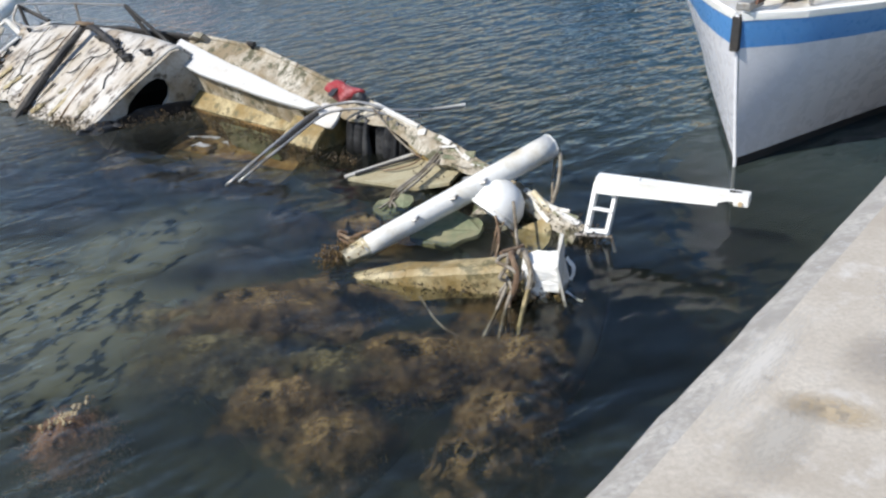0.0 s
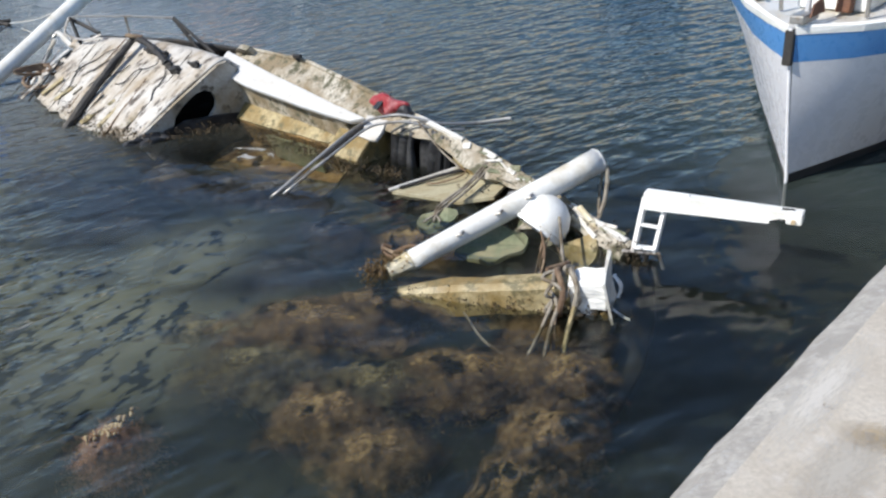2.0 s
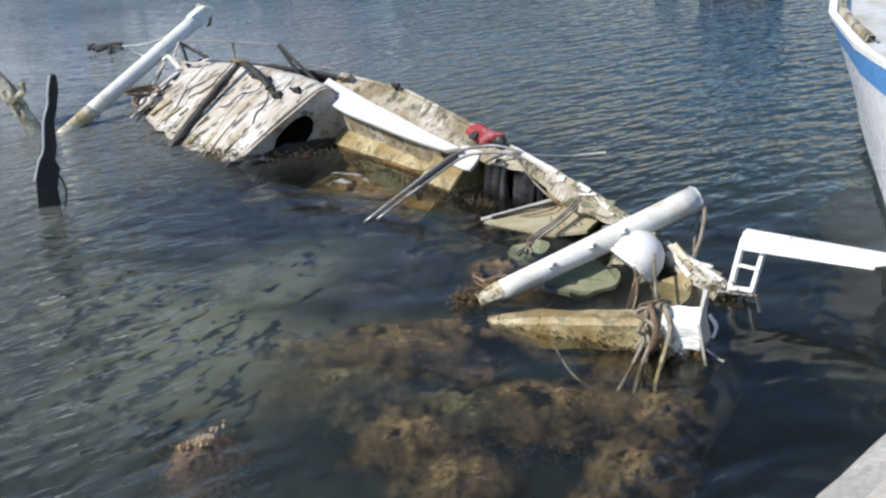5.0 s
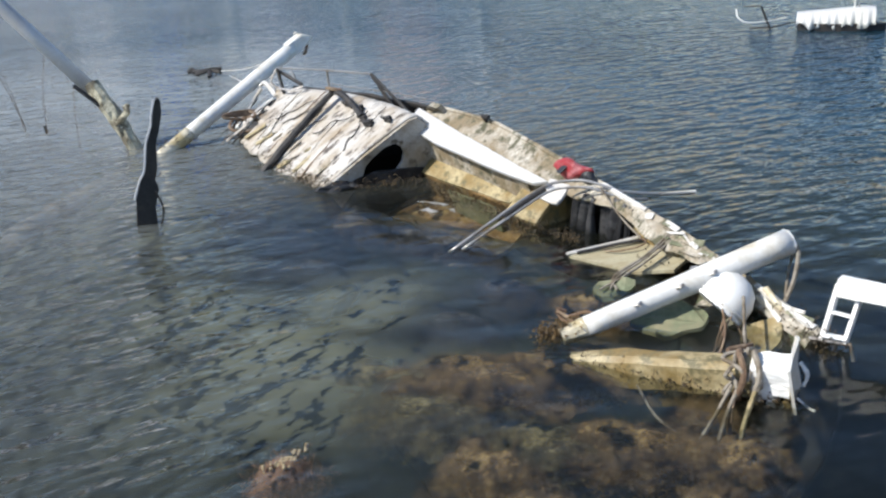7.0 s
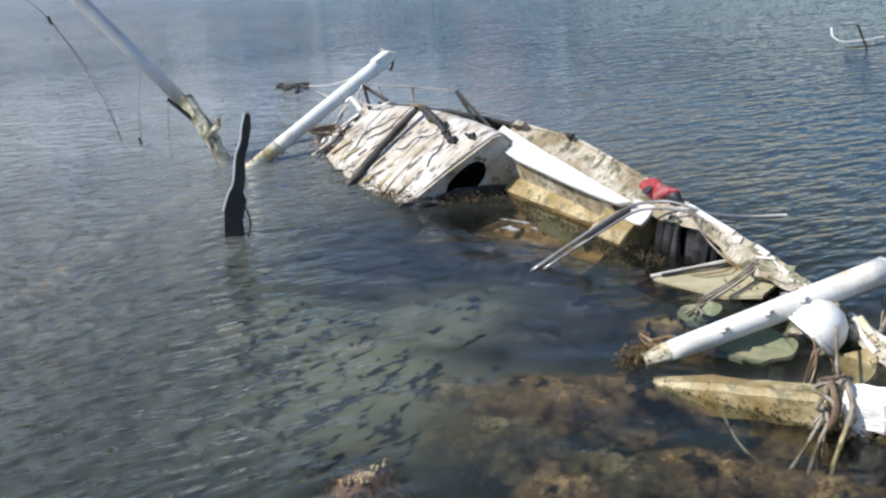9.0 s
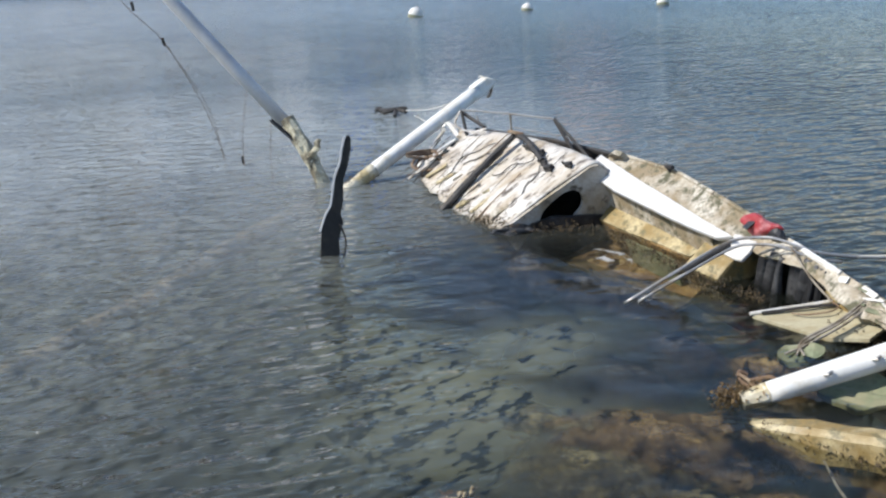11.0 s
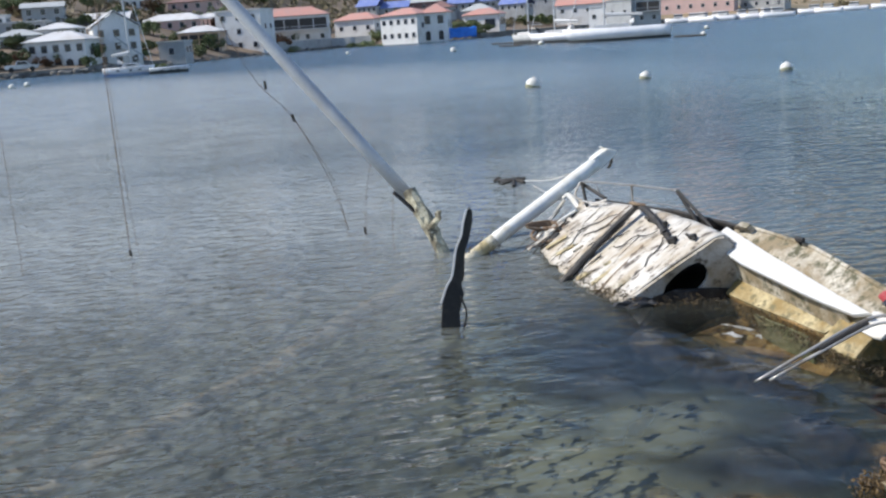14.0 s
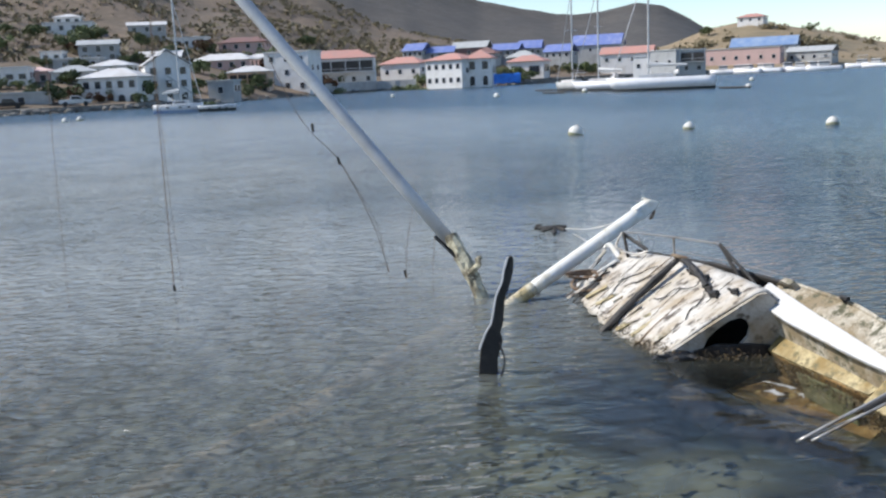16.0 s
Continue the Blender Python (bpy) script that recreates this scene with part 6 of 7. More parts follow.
# boats, buoys and wreckage on the water
def yacht(label, x, y, yaw, L, beam=1.6, free=1.0, mast=13.0, mast_at=0.1, paint=HULL, boom=True, cover=None, cabin=True, keel=None):
    m = Matrix.Translation((x, y, 0)) @ pose(0, 0, 0, 0, 0, yaw)
    b = thing("sailing_yacht", label, "boat", m)
    S = np.linspace(-0.5, 0.5, 13)
    half = [(-0.5, 0.72), (-0.2, 0.97), (0.0, 1.0), (0.25, 0.75), (0.42, 0.32), (0.5, 0.03)]
    def sec(s, z0, z1, k=1.0):
        h = interp(half, s) * beam
        rake = 0.04 * L * max(0, (s - 0.3) / 0.2)
        return [(s * L - rake * (1 - z1), -h * k, z1), (s * L - rake, -h * 0.9 * k, z0), (s * L - rake, h * 0.9 * k, z0), (s * L - rake * (1 - z1), h * k, z1)]
    part("hull", loft([sec(s, 0.3, free + 0.25 * max(0, s)) for s in S], True, True), paint, b, "", True)
    part("bottom", loft([sec(s, -0.4, 0.31, 1.005) for s in S], True, True), keel or ANTIFOUL, b, "painted waterline")
    part("rubbing_strake", tube([(s * L, -interp(half, s) * beam * 1.01, free - 0.12) for s in S[:-1]], 0.04, 5), GREY_ROOF, b, "grey rubbing strake")
    for s in (-0.2, 0.05, 0.22):
        part("porthole", box((0.35, 0.05, 0.14), pose(s * L, -interp(half, s) * beam, free - 0.35)), PANE, b, "dark glass")
    part("pulpit", tube(smooth_line([(0.36 * L, -beam * 0.45, free + 0.75), (0.49 * L, 0, free + 0.85), (0.36 * L, beam * 0.45, free + 0.75)], 4), 0.03, 5), STEEL, b)
    if cabin:
        part("cabin", slab([(-0.12 * L, -beam * 0.5, free), (0.25 * L, -beam * 0.4, free), (0.2 * L, -beam * 0.35, free + 0.4), (-0.1 * L, -beam * 0.45, free + 0.45)], beam * 0.9, 0.05, (0, 1, 0)), WHITE_ROOF, b)
        part("cabin_window", box((0.2 * L, 0.03, 0.14), pose(0.04 * L, -beam * 0.5 + 0.0, free + 0.24)), PANE, b, "dark glass")
    if mast:
        part("mast", tube([(mast_at * L, 0, free), (mast_at * L, 0, free + mast)], 0.11, 8), ALLOY, b)
        part("forestay", tube([(0.47 * L, 0, free + 0.2), (mast_at * L, 0, free + mast * 0.95)], 0.05, 5), ALLOY, b)
        part("spreader", tube([(mast_at * L, -0.9, free + mast * 0.55), (mast_at * L, 0.9, free + mast * 0.55)], 0.04, 5), ALLOY, b)
        if boom:
            part("boom", tube([(mast_at * L, 0, free + 1.4), (mast_at * L - 0.36 * L, 0, free + 1.3)], 0.09, 6), ALLOY, b)
            part("sail_cover", tube(smooth_line([(mast_at * L - 0.1, 0, free + 1.6), (mast_at * L - 0.2 * L, 0, free + 1.5), (mast_at * L - 0.36 * L, 0, free + 1.4)], 4), lambda k: 0.24 - 0.12 * k, 8), cover or WHITE_ROOF, b, "furled sail in its cover")
        part("sprayhood", loft([[(-0.12 * L - 0.5 * k, math.cos(a) * beam * 0.5, free + 0.4 + 0.6 * math.sin(a) * (0.5 + 0.5 * k)) for a in np.linspace(0, math.pi, 9)] for k in (0, 0.5, 1)]), cover or WHITE_ROOF, b, "cloth sprayhood", True)
    for i in range(5):
        s = -0.45 + 0.22 * i
        part("stanchion", tube([(s * L, -interp(half, s) * beam * 0.95, free), (s * L, -interp(half, s) * beam * 0.95, free + 0.6)], 0.025, 5), STEEL, b)
    return b


yacht("white sailing yacht with a black waterline on a mooring", -40.1, 110.9, 180 + 20, 12.6, 1.7, 1.55, 14.0, 0.12, HULL)
yacht("grey-white sailing yacht on a mooring", -50.0, 117.0, 178, 9.5, 1.5, 1.25, 13.0, 0.1, HULL)
yacht("pale sailing yacht with a furled headsail", -56.5, 121.0, 150, 8.5, 1.4, 1.2, 13.0, 0.02, GREY_WALL, cover=DARK)
yacht("white and blue sailing yacht near the shore", -88.0, 77.5, 40, 5.8, 1.2, 1.0, 13.0, 0.05, HULL, cabin=True, keel=BLUE_PALE)
yacht("small white launch tied beside a yacht", -84.0, 80.0, 40, 4.5, 1.0, 0.7, 0, 0, HULL, cabin=False)


def motorboat(label, x, y, yaw, L, fly=True):
    m = Matrix.Translation((x, y, 0)) @ pose(0, 0, 0, 0, 0, yaw)
    b = thing("motor_boat", label, "boat", m, "boatyard motor boats")
    half = [(-0.5, 0.85), (0.0, 1.0), (0.3, 0.7), (0.5, 0.04)]
    part("hull", loft([[(s * L, -interp(half, s) * 1.5, 1.2 + 0.4 * max(0, s)), (s * L - 0.2, -interp(half, s) * 1.2, -0.2), (s * L - 0.2, interp(half, s) * 1.2, -0.2), (s * L, interp(half, s) * 1.5, 1.2 + 0.4 * max(0, s))] for s in np.linspace(-0.5, 0.5, 11)], True, True), HULL, b, "", True)
    part("wheelhouse", box((L * 0.32, 2.0, 1.2), pose(0, 0, 1.9), 0.12), WHITE_ROOF, b)
    part("windscreen", box((L * 0.33, 2.04, 0.4), pose(0.02, 0, 2.1), 0.05), PANE, b, "dark glass")
    if fly:
        part("hardtop", box((L * 0.3, 2.1, 0.12), pose(-0.3, 0, 3.6), 0.03), WHITE_ROOF, b)
        for sx in (-1, 1):
            for sy in (-0.9, 0.9):
                part("hardtop_post", tube([(sx * L * 0.12, sy, 2.4), (sx * L * 0.12 - 0.3, sy, 3.6)], 0.05, 5), STEEL, b)


for i, (x, y, yaw, L) in enumerate(((-51.2, 265.1, 200, 9.0), (-48.3, 306.2, 190, 9.5), (-58.0, 268.8, 185, 7.5), (-72.0, 268.5, 170, 8.5), (-79.0, 269.5, 195, 7.5), (-66.0, 269.0, 182, 6.5), (-38.0, 312.0, 190, 8.0), (-30.0, 318.0, 188, 8.0), (-62.0, 272.0, 205, 7.0), (-69.0, 273.5, 160, 7.0), (-55.0, 271.0, 215, 8.0), (-43.5, 300.0, 175, 8.0), (-75.5, 272.5, 185, 7.0))):
    motorboat("white motor boat moored along the boatyard" if i else "white motor boat with a flying bridge at the boatyard", x, y, yaw, L, i in (0, 1))
for x, y, L in ((-54.5, 111.0, 3.4), (-30.5, 108.5, 3.6), (-64.0, 128.0, 4.0)):
    solo("floating_boom", tube([(x - L / 2, y, 0.1), (x + L / 2, y - 0.6, 0.1)], 0.16, 7, 0.8, 0.1), DARK, "dark log-like float lying on the water", "float", group="dark floats")


def buoy(x, y, r, label):
    b = thing("mooring_buoy", label, "buoy", Matrix.Translation((x, y, r * 0.25)) @ pose(0, 0, 0, random.uniform(-12, 12), random.uniform(-12, 12), 0), "mooring buoys")
    bm = bmesh.new()
    bmesh.ops.create_uvsphere(bm, u_segments=20, v_segments=12, radius=r)
    part("ball", bm, TARP_WHITE, b, "", True)
    part("collar", tube([(0, 0, -r * 0.4), (0, 0, 0.02 * r)], r * 1.01, 20), GREENISH, b, "weed-stained waterline band")
    part("ring", tube([(0.12 * r * math.cos(t), 0, r + 0.1 * r * math.sin(t)) for t in np.linspace(0, 2 * math.pi, 14)], r * 0.07, 6), STEEL, b, "steel ring")


random.seed(8)
buoy(-17.3, 37.0, 0.33, "large white round mooring buoy with a stained waterline")
buoy(-13.3, 40.0, 0.25, "white round mooring buoy floating on the water")
buoy(-7.8, 42.1, 0.27, "white round mooring buoy floating on the water")
for x, y, r in ((-58.8, 103.3, 0.4), (-89.8, 123.7, 0.35), (-29.5, 110.4, 0.35), (-40.5, 153.6, 0.4), (-50.6, 111.8, 0.4), (-52.4, 173.3, 0.4), (-83.6, 58.7, 0.35), (-85.5, 61.8, 0.35)):
    buoy(x, y, r, "small white mooring buoy far off")


def build_hulk():
    """Another sunken boat under a white cover."""
    h = thing("covered_hulk", "sunken dark boat hull under a draped dirty-white tarpaulin", "boat", Matrix.Translation((3.24, 18.4, 0)) @ pose(0, 0, 0, 0, 0, -8) @ Matrix.Diagonal((0.88, 0.88, 0.8, 1)))
    rows = []
    for k in np.linspace(0, 1, 46):
        x = -0.78 + 1.5 * k
        fold = 0.035 * math.sin(k * 61) + 0.03 * math.sin(k * 27)
        ragged = 0.09 * noise.noise((k * 9, 0, 0)) + 0.05 * math.sin(k * 21)
        top = 0.36 + 0.16 * k - 0.25 * max(0, k - 0.85)
        rows.append([(x, -0.32 + fold, 0.1 + ragged), (x, -0.3 + fold * 0.8, 0.2), (x, -0.24 + fold * 0.3, top * 0.8), (x, -0.1, top), (x, 0.15, top + 0.02), (x, 0.34, top * 0.6), (x, 0.4, 0.05)])
    part("cover", solidify(loft(rows), 0.01), TARP_WHITE, h, "draped dirty-white tarpaulin", True)
    part("hull", roughen(loft([[(x, -0.34 * w_, 0.16), (x, -0.3 * w_, -0.3), (x, 0.3 * w_, -0.3), (x, 0.34 * w_, 0.16)] for x, w_ in ((-0.75, 0.5), (-0.4, 0.9), (0.1, 1.0), (0.6, 0.8), (0.95, 0.1))], True, True), 0.03, 3), DARK, h, "black weedy hull")
    part("mast_stub", tube([(0.32, 0.0, 0.4), (0.3, 0.0, 0.95)], 0.02, 6), SPAR, h)
    part("mast_stub", tube([(0.4, 0.05, 0.4), (0.42, 0.05, 0.95)], 0.012, 6), STEEL, h)
    p = thing("bent_pulpit", "bent steel pulpit of a sunken boat above the water", "rail", Matrix.Translation((1.75, 18.6, 0)))
    part("bow_tube", tube(smooth_line([(-0.25, 0.1, 0.36), (-0.22, 0, 0.22), (-0.05, -0.05, 0.13), (0.3, 0, 0.14), (0.65, 0.05, 0.2)], 5), 0.014, 6), SPAR, p)
    part("post", tube([(0.18, 0, 0.42), (0.3, 0, 0.15), (0.42, 0, -0.1)], 0.022, 6), DARK, p)
    part("post", tube([(0.16, 0.02, 0.42), (-0.1, 0.1, 0.4)], 0.012, 6), DARK, p)
    part("lower_bar", tube([(0.0, -0.05, 0.02), (0.4, 0, 0.03), (0.85, 0.05, 0.12)], 0.014, 6), DARK, p)


build_hulk()

# weed on and round the submerged wreck
def weed_mesh(name, n, radius, height, leaf, seed, droop=0.5):
    """Branching fronds grown from a root patch, with small blades along them."""
    g = np.random.default_rng(seed)
    vs, fs = [], []
    for _ in range(n):
        a, r = g.uniform(0, 2 * math.pi), radius * math.sqrt(g.uniform(0, 1)) * (0.7 + 0.5 * noise.noise((seed, 2.2 * math.cos(_), 2.2 * math.sin(_))))
        p = np.array((r * math.cos(a), r * math.sin(a), -height + 0.3 * height * g.uniform()))
        d = np.array((math.cos(a) * droop, math.sin(a) * droop, 1.0)) + g.normal(0, 0.35, 3)
        for k in range(8):
            d = d + g.normal(0, 0.4, 3)
            d /= np.linalg.norm(d)
            q = p + d * height * g.uniform(0.07, 0.14)
            if q[2] > -0.015:
                q[2] = -0.015
                d[2] = -0.1
            for _b in range(2):
                u = g.normal(0, 1, 3)
                u /= np.linalg.norm(u)
                w = np.cross(u, d) * leaf * 0.13
                c = p + (q - p) * g.uniform()
                b = c + u * leaf * g.uniform(0.6, 1.6)
                b[2] = min(b[2], -0.006)
                i = len(vs)
                vs += [tuple(c - w), tuple(c + w), tuple(b)]
                fs.append((i, i + 1, i + 2))
            p = q
    me = bpy.data.meshes.new(name)
    me.from_pydata(vs, [], fs)
    return me


def weed_mass(radius, height, seed):
    """The soft heart of a clump: bumpy mats one above another that droop towards a ragged rim."""
    n, vs, fs, rs = 34, [], [], []
    for layer in range(4):
        k0, turn = len(vs), layer * 1.3 + seed
        size = radius * (1.35 - 0.12 * layer)
        for i in range(n + 1):
            for j in range(n + 1):
                u, v = 2 * i / n - 1, 2 * j / n - 1
                # square grid drawn into a disc
                px, py = u * math.sqrt(1 - v * v / 2), v * math.sqrt(1 - u * u / 2)
                r = math.hypot(px, py)
                rim = 1 + 0.35 * noise.noise((px * 1.6 + seed, py * 1.6, layer))
                x, y = (px * math.cos(turn) - py * math.sin(turn)) * size * rim, (px * math.sin(turn) + py * math.cos(turn)) * size * rim
                z = 0.0 - 0.03 * (3 - layer) - 0.22 * height * r ** 2
                z += 0.035 * noise.noise((x * 5, y * 5, seed + layer * 4)) + 0.022 * noise.noise((x * 13, y * 13, seed)) + 0.015 * noise.noise((x * 30, y * 30, seed))
                vs.append((x, y, z))
                rs.append(r)
        for i in range(n):
            for j in range(n):
                q = k0 + i * (n + 1) + j
                fs.append((q, q + 1, q + n + 2, q + n + 1))
    me = bpy.data.meshes.new("heart")
    me.from_pydata(vs, [], fs)
    rim = me.uv_layers.new(name="rim")  # u runs from the middle of the mat to its rim
    for loop in me.loops:
        rim.data[loop.index].uv = (rs[loop.vertex_index], 0.0)
    return me


def weed(x, y, z, n, radius, height, leaf, mt, seed, label, squash=(1, 1), turn=0):
    c, s = math.cos(radians(turn)), math.sin(radians(turn))
    z = max(z * 0.5, -0.14) if y < 5.4 else max(z * 0.9 - 0.06, -0.3)
    x, y = (x * 0.96, y * 0.957) if y < 5.4 and z > -0.25 else (x, y)
    if x < -1.2 and 4.2 < y < 7.2:
        z -= 0.14  # lower, under the drifting silt
    radius *= 0.86 if y < 5.4 else 0.8
    t = thing("seaweed_clump", label, "seaweed", Matrix.Translation((x, y, 0)), "seaweed clumps", "stuff")
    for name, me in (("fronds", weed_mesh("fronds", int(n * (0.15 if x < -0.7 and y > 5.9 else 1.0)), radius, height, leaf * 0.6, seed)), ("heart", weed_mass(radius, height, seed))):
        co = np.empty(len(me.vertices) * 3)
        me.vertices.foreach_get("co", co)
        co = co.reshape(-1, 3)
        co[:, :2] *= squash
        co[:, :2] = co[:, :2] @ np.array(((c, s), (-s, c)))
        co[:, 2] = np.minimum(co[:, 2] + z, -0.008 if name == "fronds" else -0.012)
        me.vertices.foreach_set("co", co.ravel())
        part(name, me, mt if name == "fronds" else (FUZZ_RUST if mt is REDDISH else FUZZ_DARK_SKY if x < -0.7 and y > 5.9 else FUZZ_BROWN if mt is WEED else FUZZ_OLIVE), t, "", name == "heart")


BR, OL = "rust-brown feathery seaweed under the water surface", "olive seaweed under murky water"
weed(-0.45, 5.18, -0.03, 420, 0.36, 0.25, 0.03, WEED, 1, BR, (1.5, 0.8))
weed(-0.95, 5.1, -0.1, 420, 0.42, 0.3, 0.032, WEED, 2, BR, (1.5, 0.8))
weed(0.02, 4.42, -0.06, 700, 0.4, 0.3, 0.032, WEED, 3, BR, (1.3, 0.75), 10)
weed(-0.45, 4.4, -0.14, 500, 0.36, 0.3, 0.032, GREEN_WEED, 4, OL, (1.4, 0.8), 10)
weed(0.42, 3.85, -0.05, 800, 0.33, 0.35, 0.03, WEED, 5, BR, (0.8, 1.25), -15)
weed(0.25, 3.45, -0.1, 500, 0.28, 0.3, 0.03, WEED, 6, BR, (0.9, 1.1))
weed(-0.75, 4.15, -0.2, 500, 0.34, 0.18, 0.032, WEED, 7, BR, (0.9, 1.1))
weed(-0.45, 3.75, -0.2, 400, 0.28, 0.18, 0.03, WEED, 8, BR, (0.9, 1.2))
weed(-1.7, 5.3, -0.3, 420, 0.5, 0.3, 0.036, GREEN_WEED, 9, OL, (1.6, 0.8), -10)
weed(-1.2, 4.75, -0.34, 360, 0.4, 0.3, 0.036, GREEN_WEED, 10, OL, (1.3, 0.9))
weed(-0.35, 6.15, -0.12, 420, 0.36, 0.25, 0.032, WEED, 11, BR, (1.2, 0.8), -40)
weed(-1.0, 6.5, -0.2, 460, 0.42, 0.3, 0.034, WEED, 12, BR, (1.4, 0.7), -40)
weed(-1.6, 7.3, -0.1, 420, 0.4, 0.3, 0.034, WEED, 13, BR, (1.6, 0.6), -40)
weed(-2.2, 6.9, -0.34, 420, 0.5, 0.3, 0.036, GREEN_WEED, 14, OL, (1.4, 0.9), -40)
weed(-2.6, 7.75, -0.12, 360, 0.35, 0.3, 0.034, WEED, 15, BR, (1.5, 0.6), -40)
weed(-3.3, 7.7, -0.3, 420, 0.5, 0.3, 0.036, GREEN_WEED, 16, OL, (1.4, 0.8), -40)
weed(-3.0, 6.4, -0.5, 420, 0.6, 0.35, 0.04, GREEN_WEED, 17, OL, (1.4, 0.9), -30)
weed(-1.9, 6.0, -0.4, 420, 0.5, 0.3, 0.036, GREEN_WEED, 18, OL, (1.3, 0.8), -20)
weed(0.55, 4.95, -0.08, 300, 0.3, 0.25, 0.03, WEED, 19, BR, (1.2, 0.8))
weed(0.55, 4.4, -0.12, 300, 0.26, 0.3, 0.03, WEED, 20, BR, (1.0, 1.0))
weed(0.4, 6.75, -0.06, 420, 0.25, 0.25, 0.026, WEED, 23, "red-brown weed along the sunken gunwale", (2.6, 0.35), -53)
weed(-0.9, 8.55, -0.1, 360, 0.25, 0.25, 0.026, GREEN_WEED, 24, "olive weed along the sunken hull side", (3.0, 0.35), -53)
for i, (x, y) in enumerate(((-1.3, 6.0), (-2.0, 7.5), (-2.7, 7.0), (-3.3, 7.1), (-3.9, 8.0))):
    weed(x, y, -0.12 - 0.02 * (i % 5), 260, 0.42, 0.28, 0.032, (WEED, GREEN_WEED)[(i * 2) % 3 == 0], 40 + i, (BR, OL)[(i * 2) % 3 == 0], (1.5, 0.7), -40 + 9 * (i % 4))
# round coral-like growth with pale flecks
weed(-1.8, 3.84, -0.012, 1100, 0.16, 0.3, 0.022, REDDISH, 21, "round rust-brown growth with pale shell flecks under the water", (1.0, 1.1))
PALE = surface("pale_shell", (0.62, 0.5, 0.33), (0.45, 0.33, 0.2), 20, (0.4, 0.6), 60, 0.3, 0.7)
rng = random.Random(9)
bm = bmesh.new()
for i in range(70):
    x, y = rng.gauss(0, 0.025), rng.gauss(0, 0.05)
    bmesh.ops.create_icosphere(bm, subdivisions=1, radius=rng.uniform(0.006, 0.014), matrix=Matrix.Translation((-1.72 + x + 0.4 * y, 3.69 + y, -0.016 + rng.uniform(-0.006, 0.004))))
solo("shell_flecks", bm, PALE, "pale shells caught in the round growth", "shells", kind="stuff")
SUNKEN = surface("growth_covered_spar", (0.5, 0.39, 0.27), (0.3, 0.23, 0.15), 5, (0.42, 0.6), 30, 0.3, 0.9, 0, 0.004, (1, 1, 1), (0.25, 0.22, 0.14), (0.58, 0.68))
# sunken spar that runs off under the surface, with growth on it
sp = thing("sunken_spar", "weed-grown spar lying under the water surface", "spar")
rows = smooth_line([(-6.05, 9.3, -0.42), (-5.94, 8.0, -0.42), (-5.81, 6.6, -0.43), (-5.82, 5.4, -0.43), (-5.7, 3.6, -0.45)], 14)
part("spar", roughen(tube(rows, 0.21, 14, 1, 0.03), 0.07, 1.1), SUNKEN, sp, "weed-stained sunken spar", True)
# sunken low side of the deck
sunk = roughen(slab([BOAT @ Vector(q) for q in ((0.2, 0.5, -0.5), (0.3, 2.6, -0.45), (4.4, 2.7, -0.5), (4.4, 1.0, -0.5), (3.0, 0.8, -0.5), (1.6, 0.5, -0.45))], 0.05), 0.08, 1.4, 5)
solo("sunken_deck", sunk, MUD, "dark silt-covered sunken deck of the wreck", "deck")


# ragged growth along waterlines
def fringe(points, n, size, mt, seed, label, spread=0.04):
    g = np.random.default_rng(seed)
    pts = [Vector(q) for q in points]
    vs, fs = [], []
    for _ in range(n):
        i = int(g.integers(0, len(pts) - 1))
        c = pts[i].lerp(pts[i + 1], float(g.uniform())) + Vector(g.normal(0, spread, 3)) * 0.7
        c.z = float(np.clip(c.z + g.normal(0, spread * 0.4), -0.08, 0.2))
        for _b in range(3):
            u, w = Vector(g.normal(0, 1, 3)).normalized() * size * float(g.uniform(0.5, 1.6)), Vector(g.normal(0, 1, 3)).normalized() * size * 0.4
            u.z -= size * 0.4
            k = len(vs)
            vs += [c - w, c + w, c + u]
            fs.append((k, k + 1, k + 2))
    me = bpy.data.meshes.new("waterline_growth")
    me.from_pydata(vs, [], fs)
    solo("waterline_growth", me, mt, label, "weed", kind="stuff")


MUSSEL = surface("black_brown_growth", (0.05, 0.038, 0.022), (0.12, 0.08, 0.035), 8, (0.45, 0.6), 50, 0.4, 0.8)
fringe([(-2.9, 8.1, 0.03), (-3.34, 8.35, 0.0), (-3.9, 8.95, 0.02), (-4.35, 9.6, 0.02), (-4.75, 10.0, 0.05)], 2200, 0.018, MUSSEL, 1, "black-brown growth along the cabin roof's waterline", 0.06)
fringe([(-2.7, 8.15, 0.02), (-2.2, 8.4, 0.0), (-1.4, 7.75, 0.0), (-0.95, 7.15, 0.0), (-0.5, 6.9, 0.0)], 1500, 0.016, MUSSEL, 2, "brown weed along the flooded cockpit's edge", 0.05)
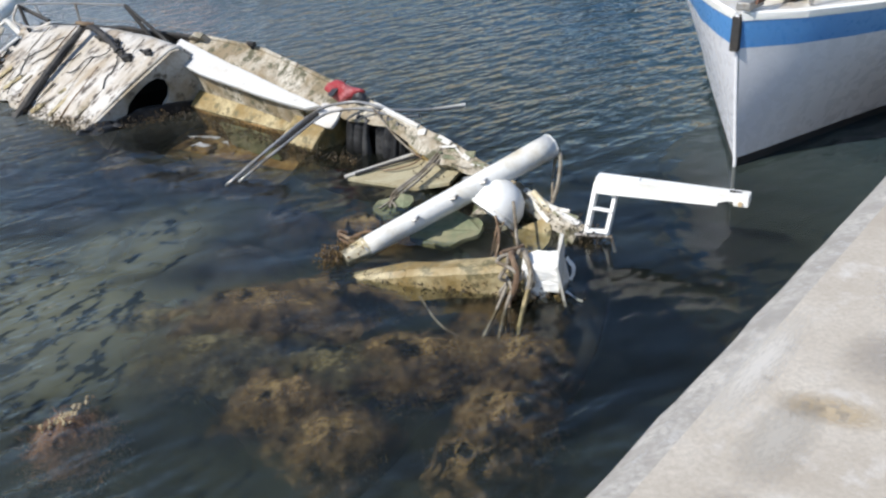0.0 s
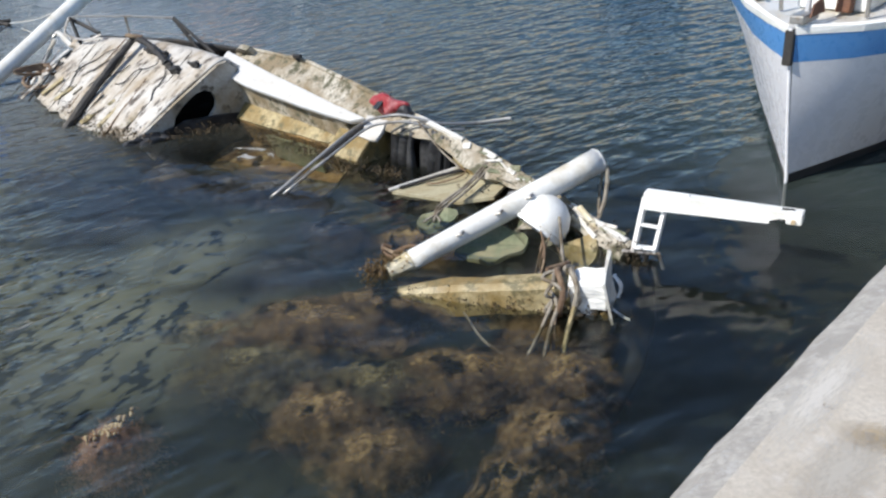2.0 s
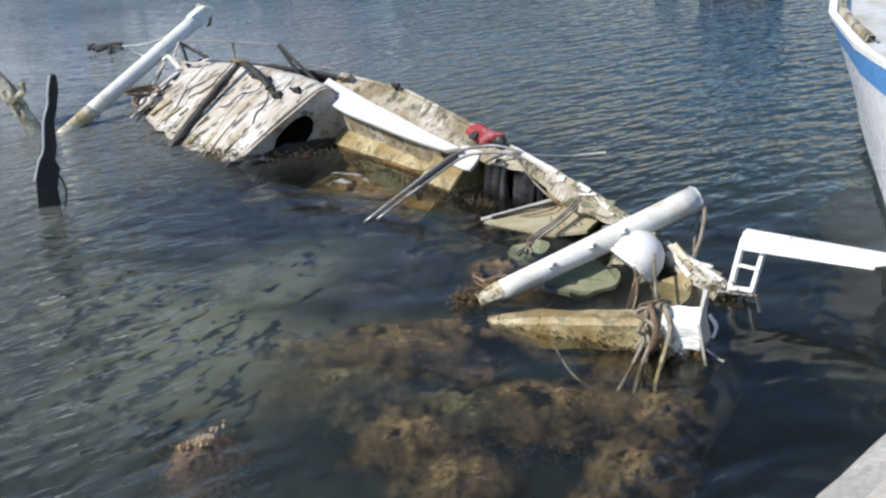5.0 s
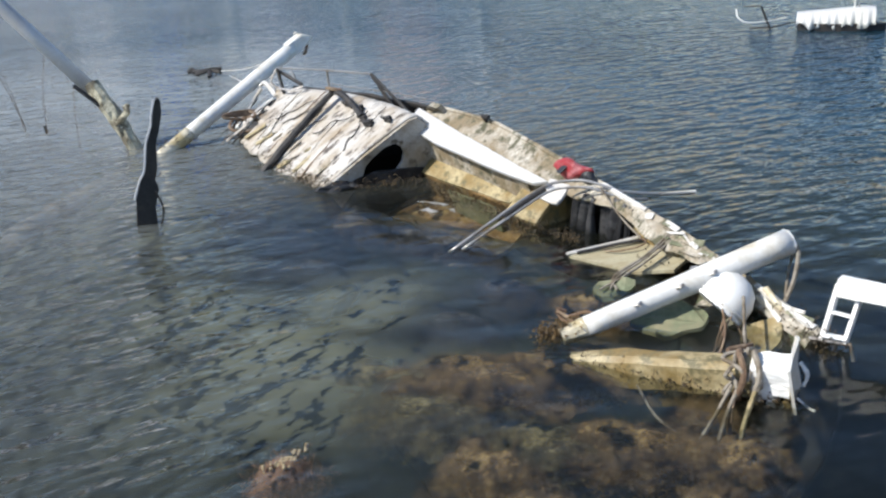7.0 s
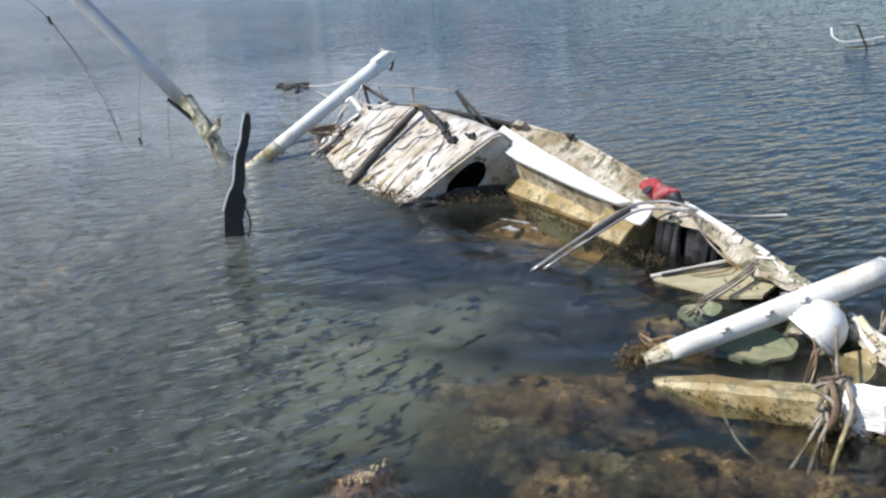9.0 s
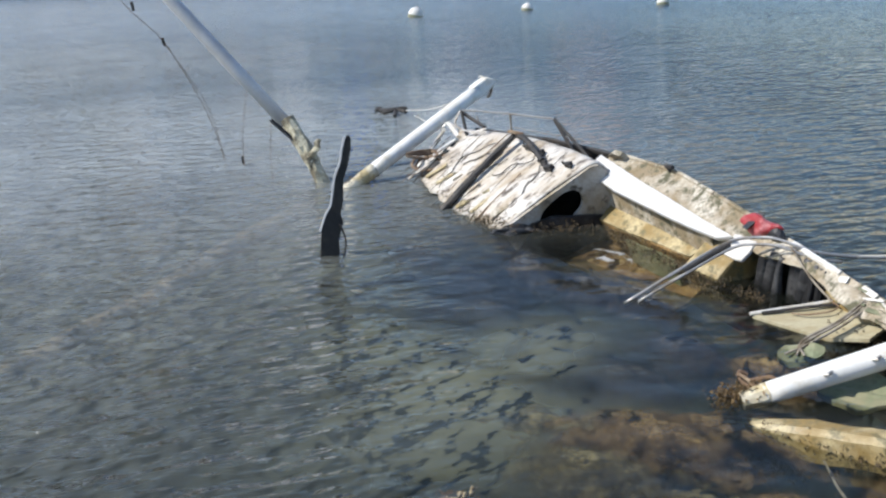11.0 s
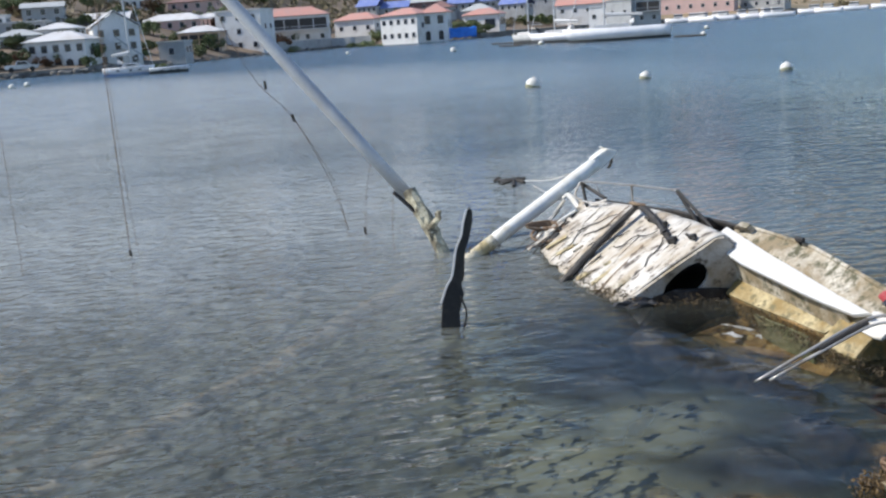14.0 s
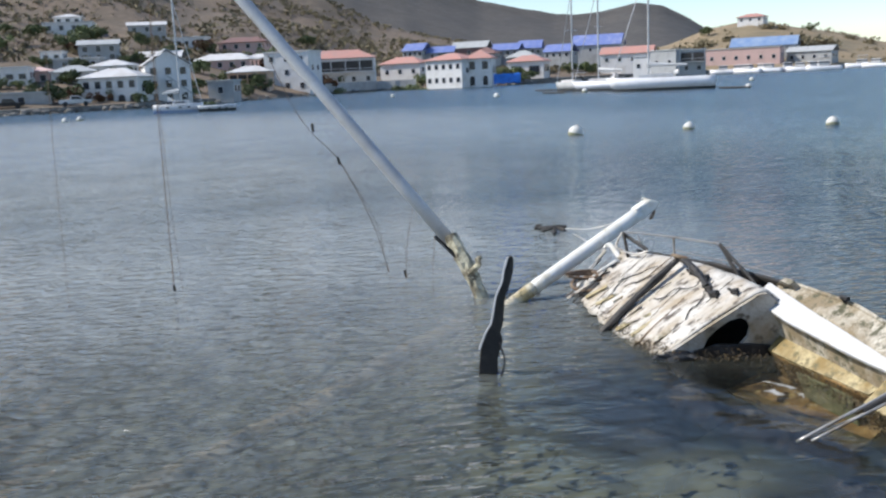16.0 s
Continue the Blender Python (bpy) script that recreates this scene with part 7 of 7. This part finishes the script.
fringe([(0.0, 6.5, 0.0), (0.5, 6.0, 0.0), (0.9, 5.5, 0.0), (1.1, 5.25, 0.0)], 1500, 0.016, MUSSEL, 3, "black-brown growth along the sunken stern", 0.07)
fringe([(-0.4, 4.95, 0.0), (0.1, 4.72, 0.0), (0.55, 4.58, 0.0), (0.85, 4.55, -0.02)], 350, 0.016, MUSSEL, 4, "dark growth under the broken beam", 0.04)
fringe([(-0.62, 5.2, 0.0), (-0.4, 5.3, 0.03)], 500, 0.016, WEED, 5, "brown weed at the boom's foot", 0.05)
fringe([(-5.5, 9.35, 0.0), (-5.2, 9.75, 0.1)], 500, 0.016, MUSSEL, 6, "dark growth at the bow spar's foot", 0.06)

FILM = surface("pale_film", (0.38, 0.37, 0.34), (0.2, 0.19, 0.16), 6, (0.4, 0.6), 40, 0.2, 0.3)
for pts in (((-2.05, 7.79), (-1.9, 7.8), (-1.74, 7.74), (-1.78, 7.71), (-1.92, 7.76)), ((-1.97, 7.56), (-1.9, 7.6), (-1.78, 7.52), (-1.8, 7.49), (-1.9, 7.53)), ((-1.74, 7.66), (-1.66, 7.6), (-1.64, 7.52), (-1.68, 7.56))):
    solo("plastic_film", roughen(slab([(x, y, 0.004) for x, y in pts], 0.004), 0.022, 16, 3), FILM, "scrap of pale plastic film floating in the flooded cockpit", "film", group="film scraps")


# black sodden cloth and slime caught at the wreck's cabin
def sodden_heap(x, y, w, d, h, turn, seed):
    bm = bmesh.new()
    bmesh.ops.create_icosphere(bm, subdivisions=4, radius=1.0)
    for vtx in bm.verts:
        q = vtx.co
        q += noise.noise_vector(q * 1.6 + Vector((seed, 0, 0))) * 0.45 + noise.noise_vector(q * 4.5 + Vector((0, seed, 0))) * 0.14
        q.x, q.y, q.z = q.x * w, q.y * d, max(q.z, -0.6) * h
    solo("sodden_cloth", bm, BLACK, "black sodden cloth heaped at the cabin waterline", "cloth", pose(x, y, h * 0.3, 0, 0, turn), "sodden cloths", smooth=True)



sodden_heap(-2.9, 8.12, 0.2, 0.07, 0.05, 30, 2.0)
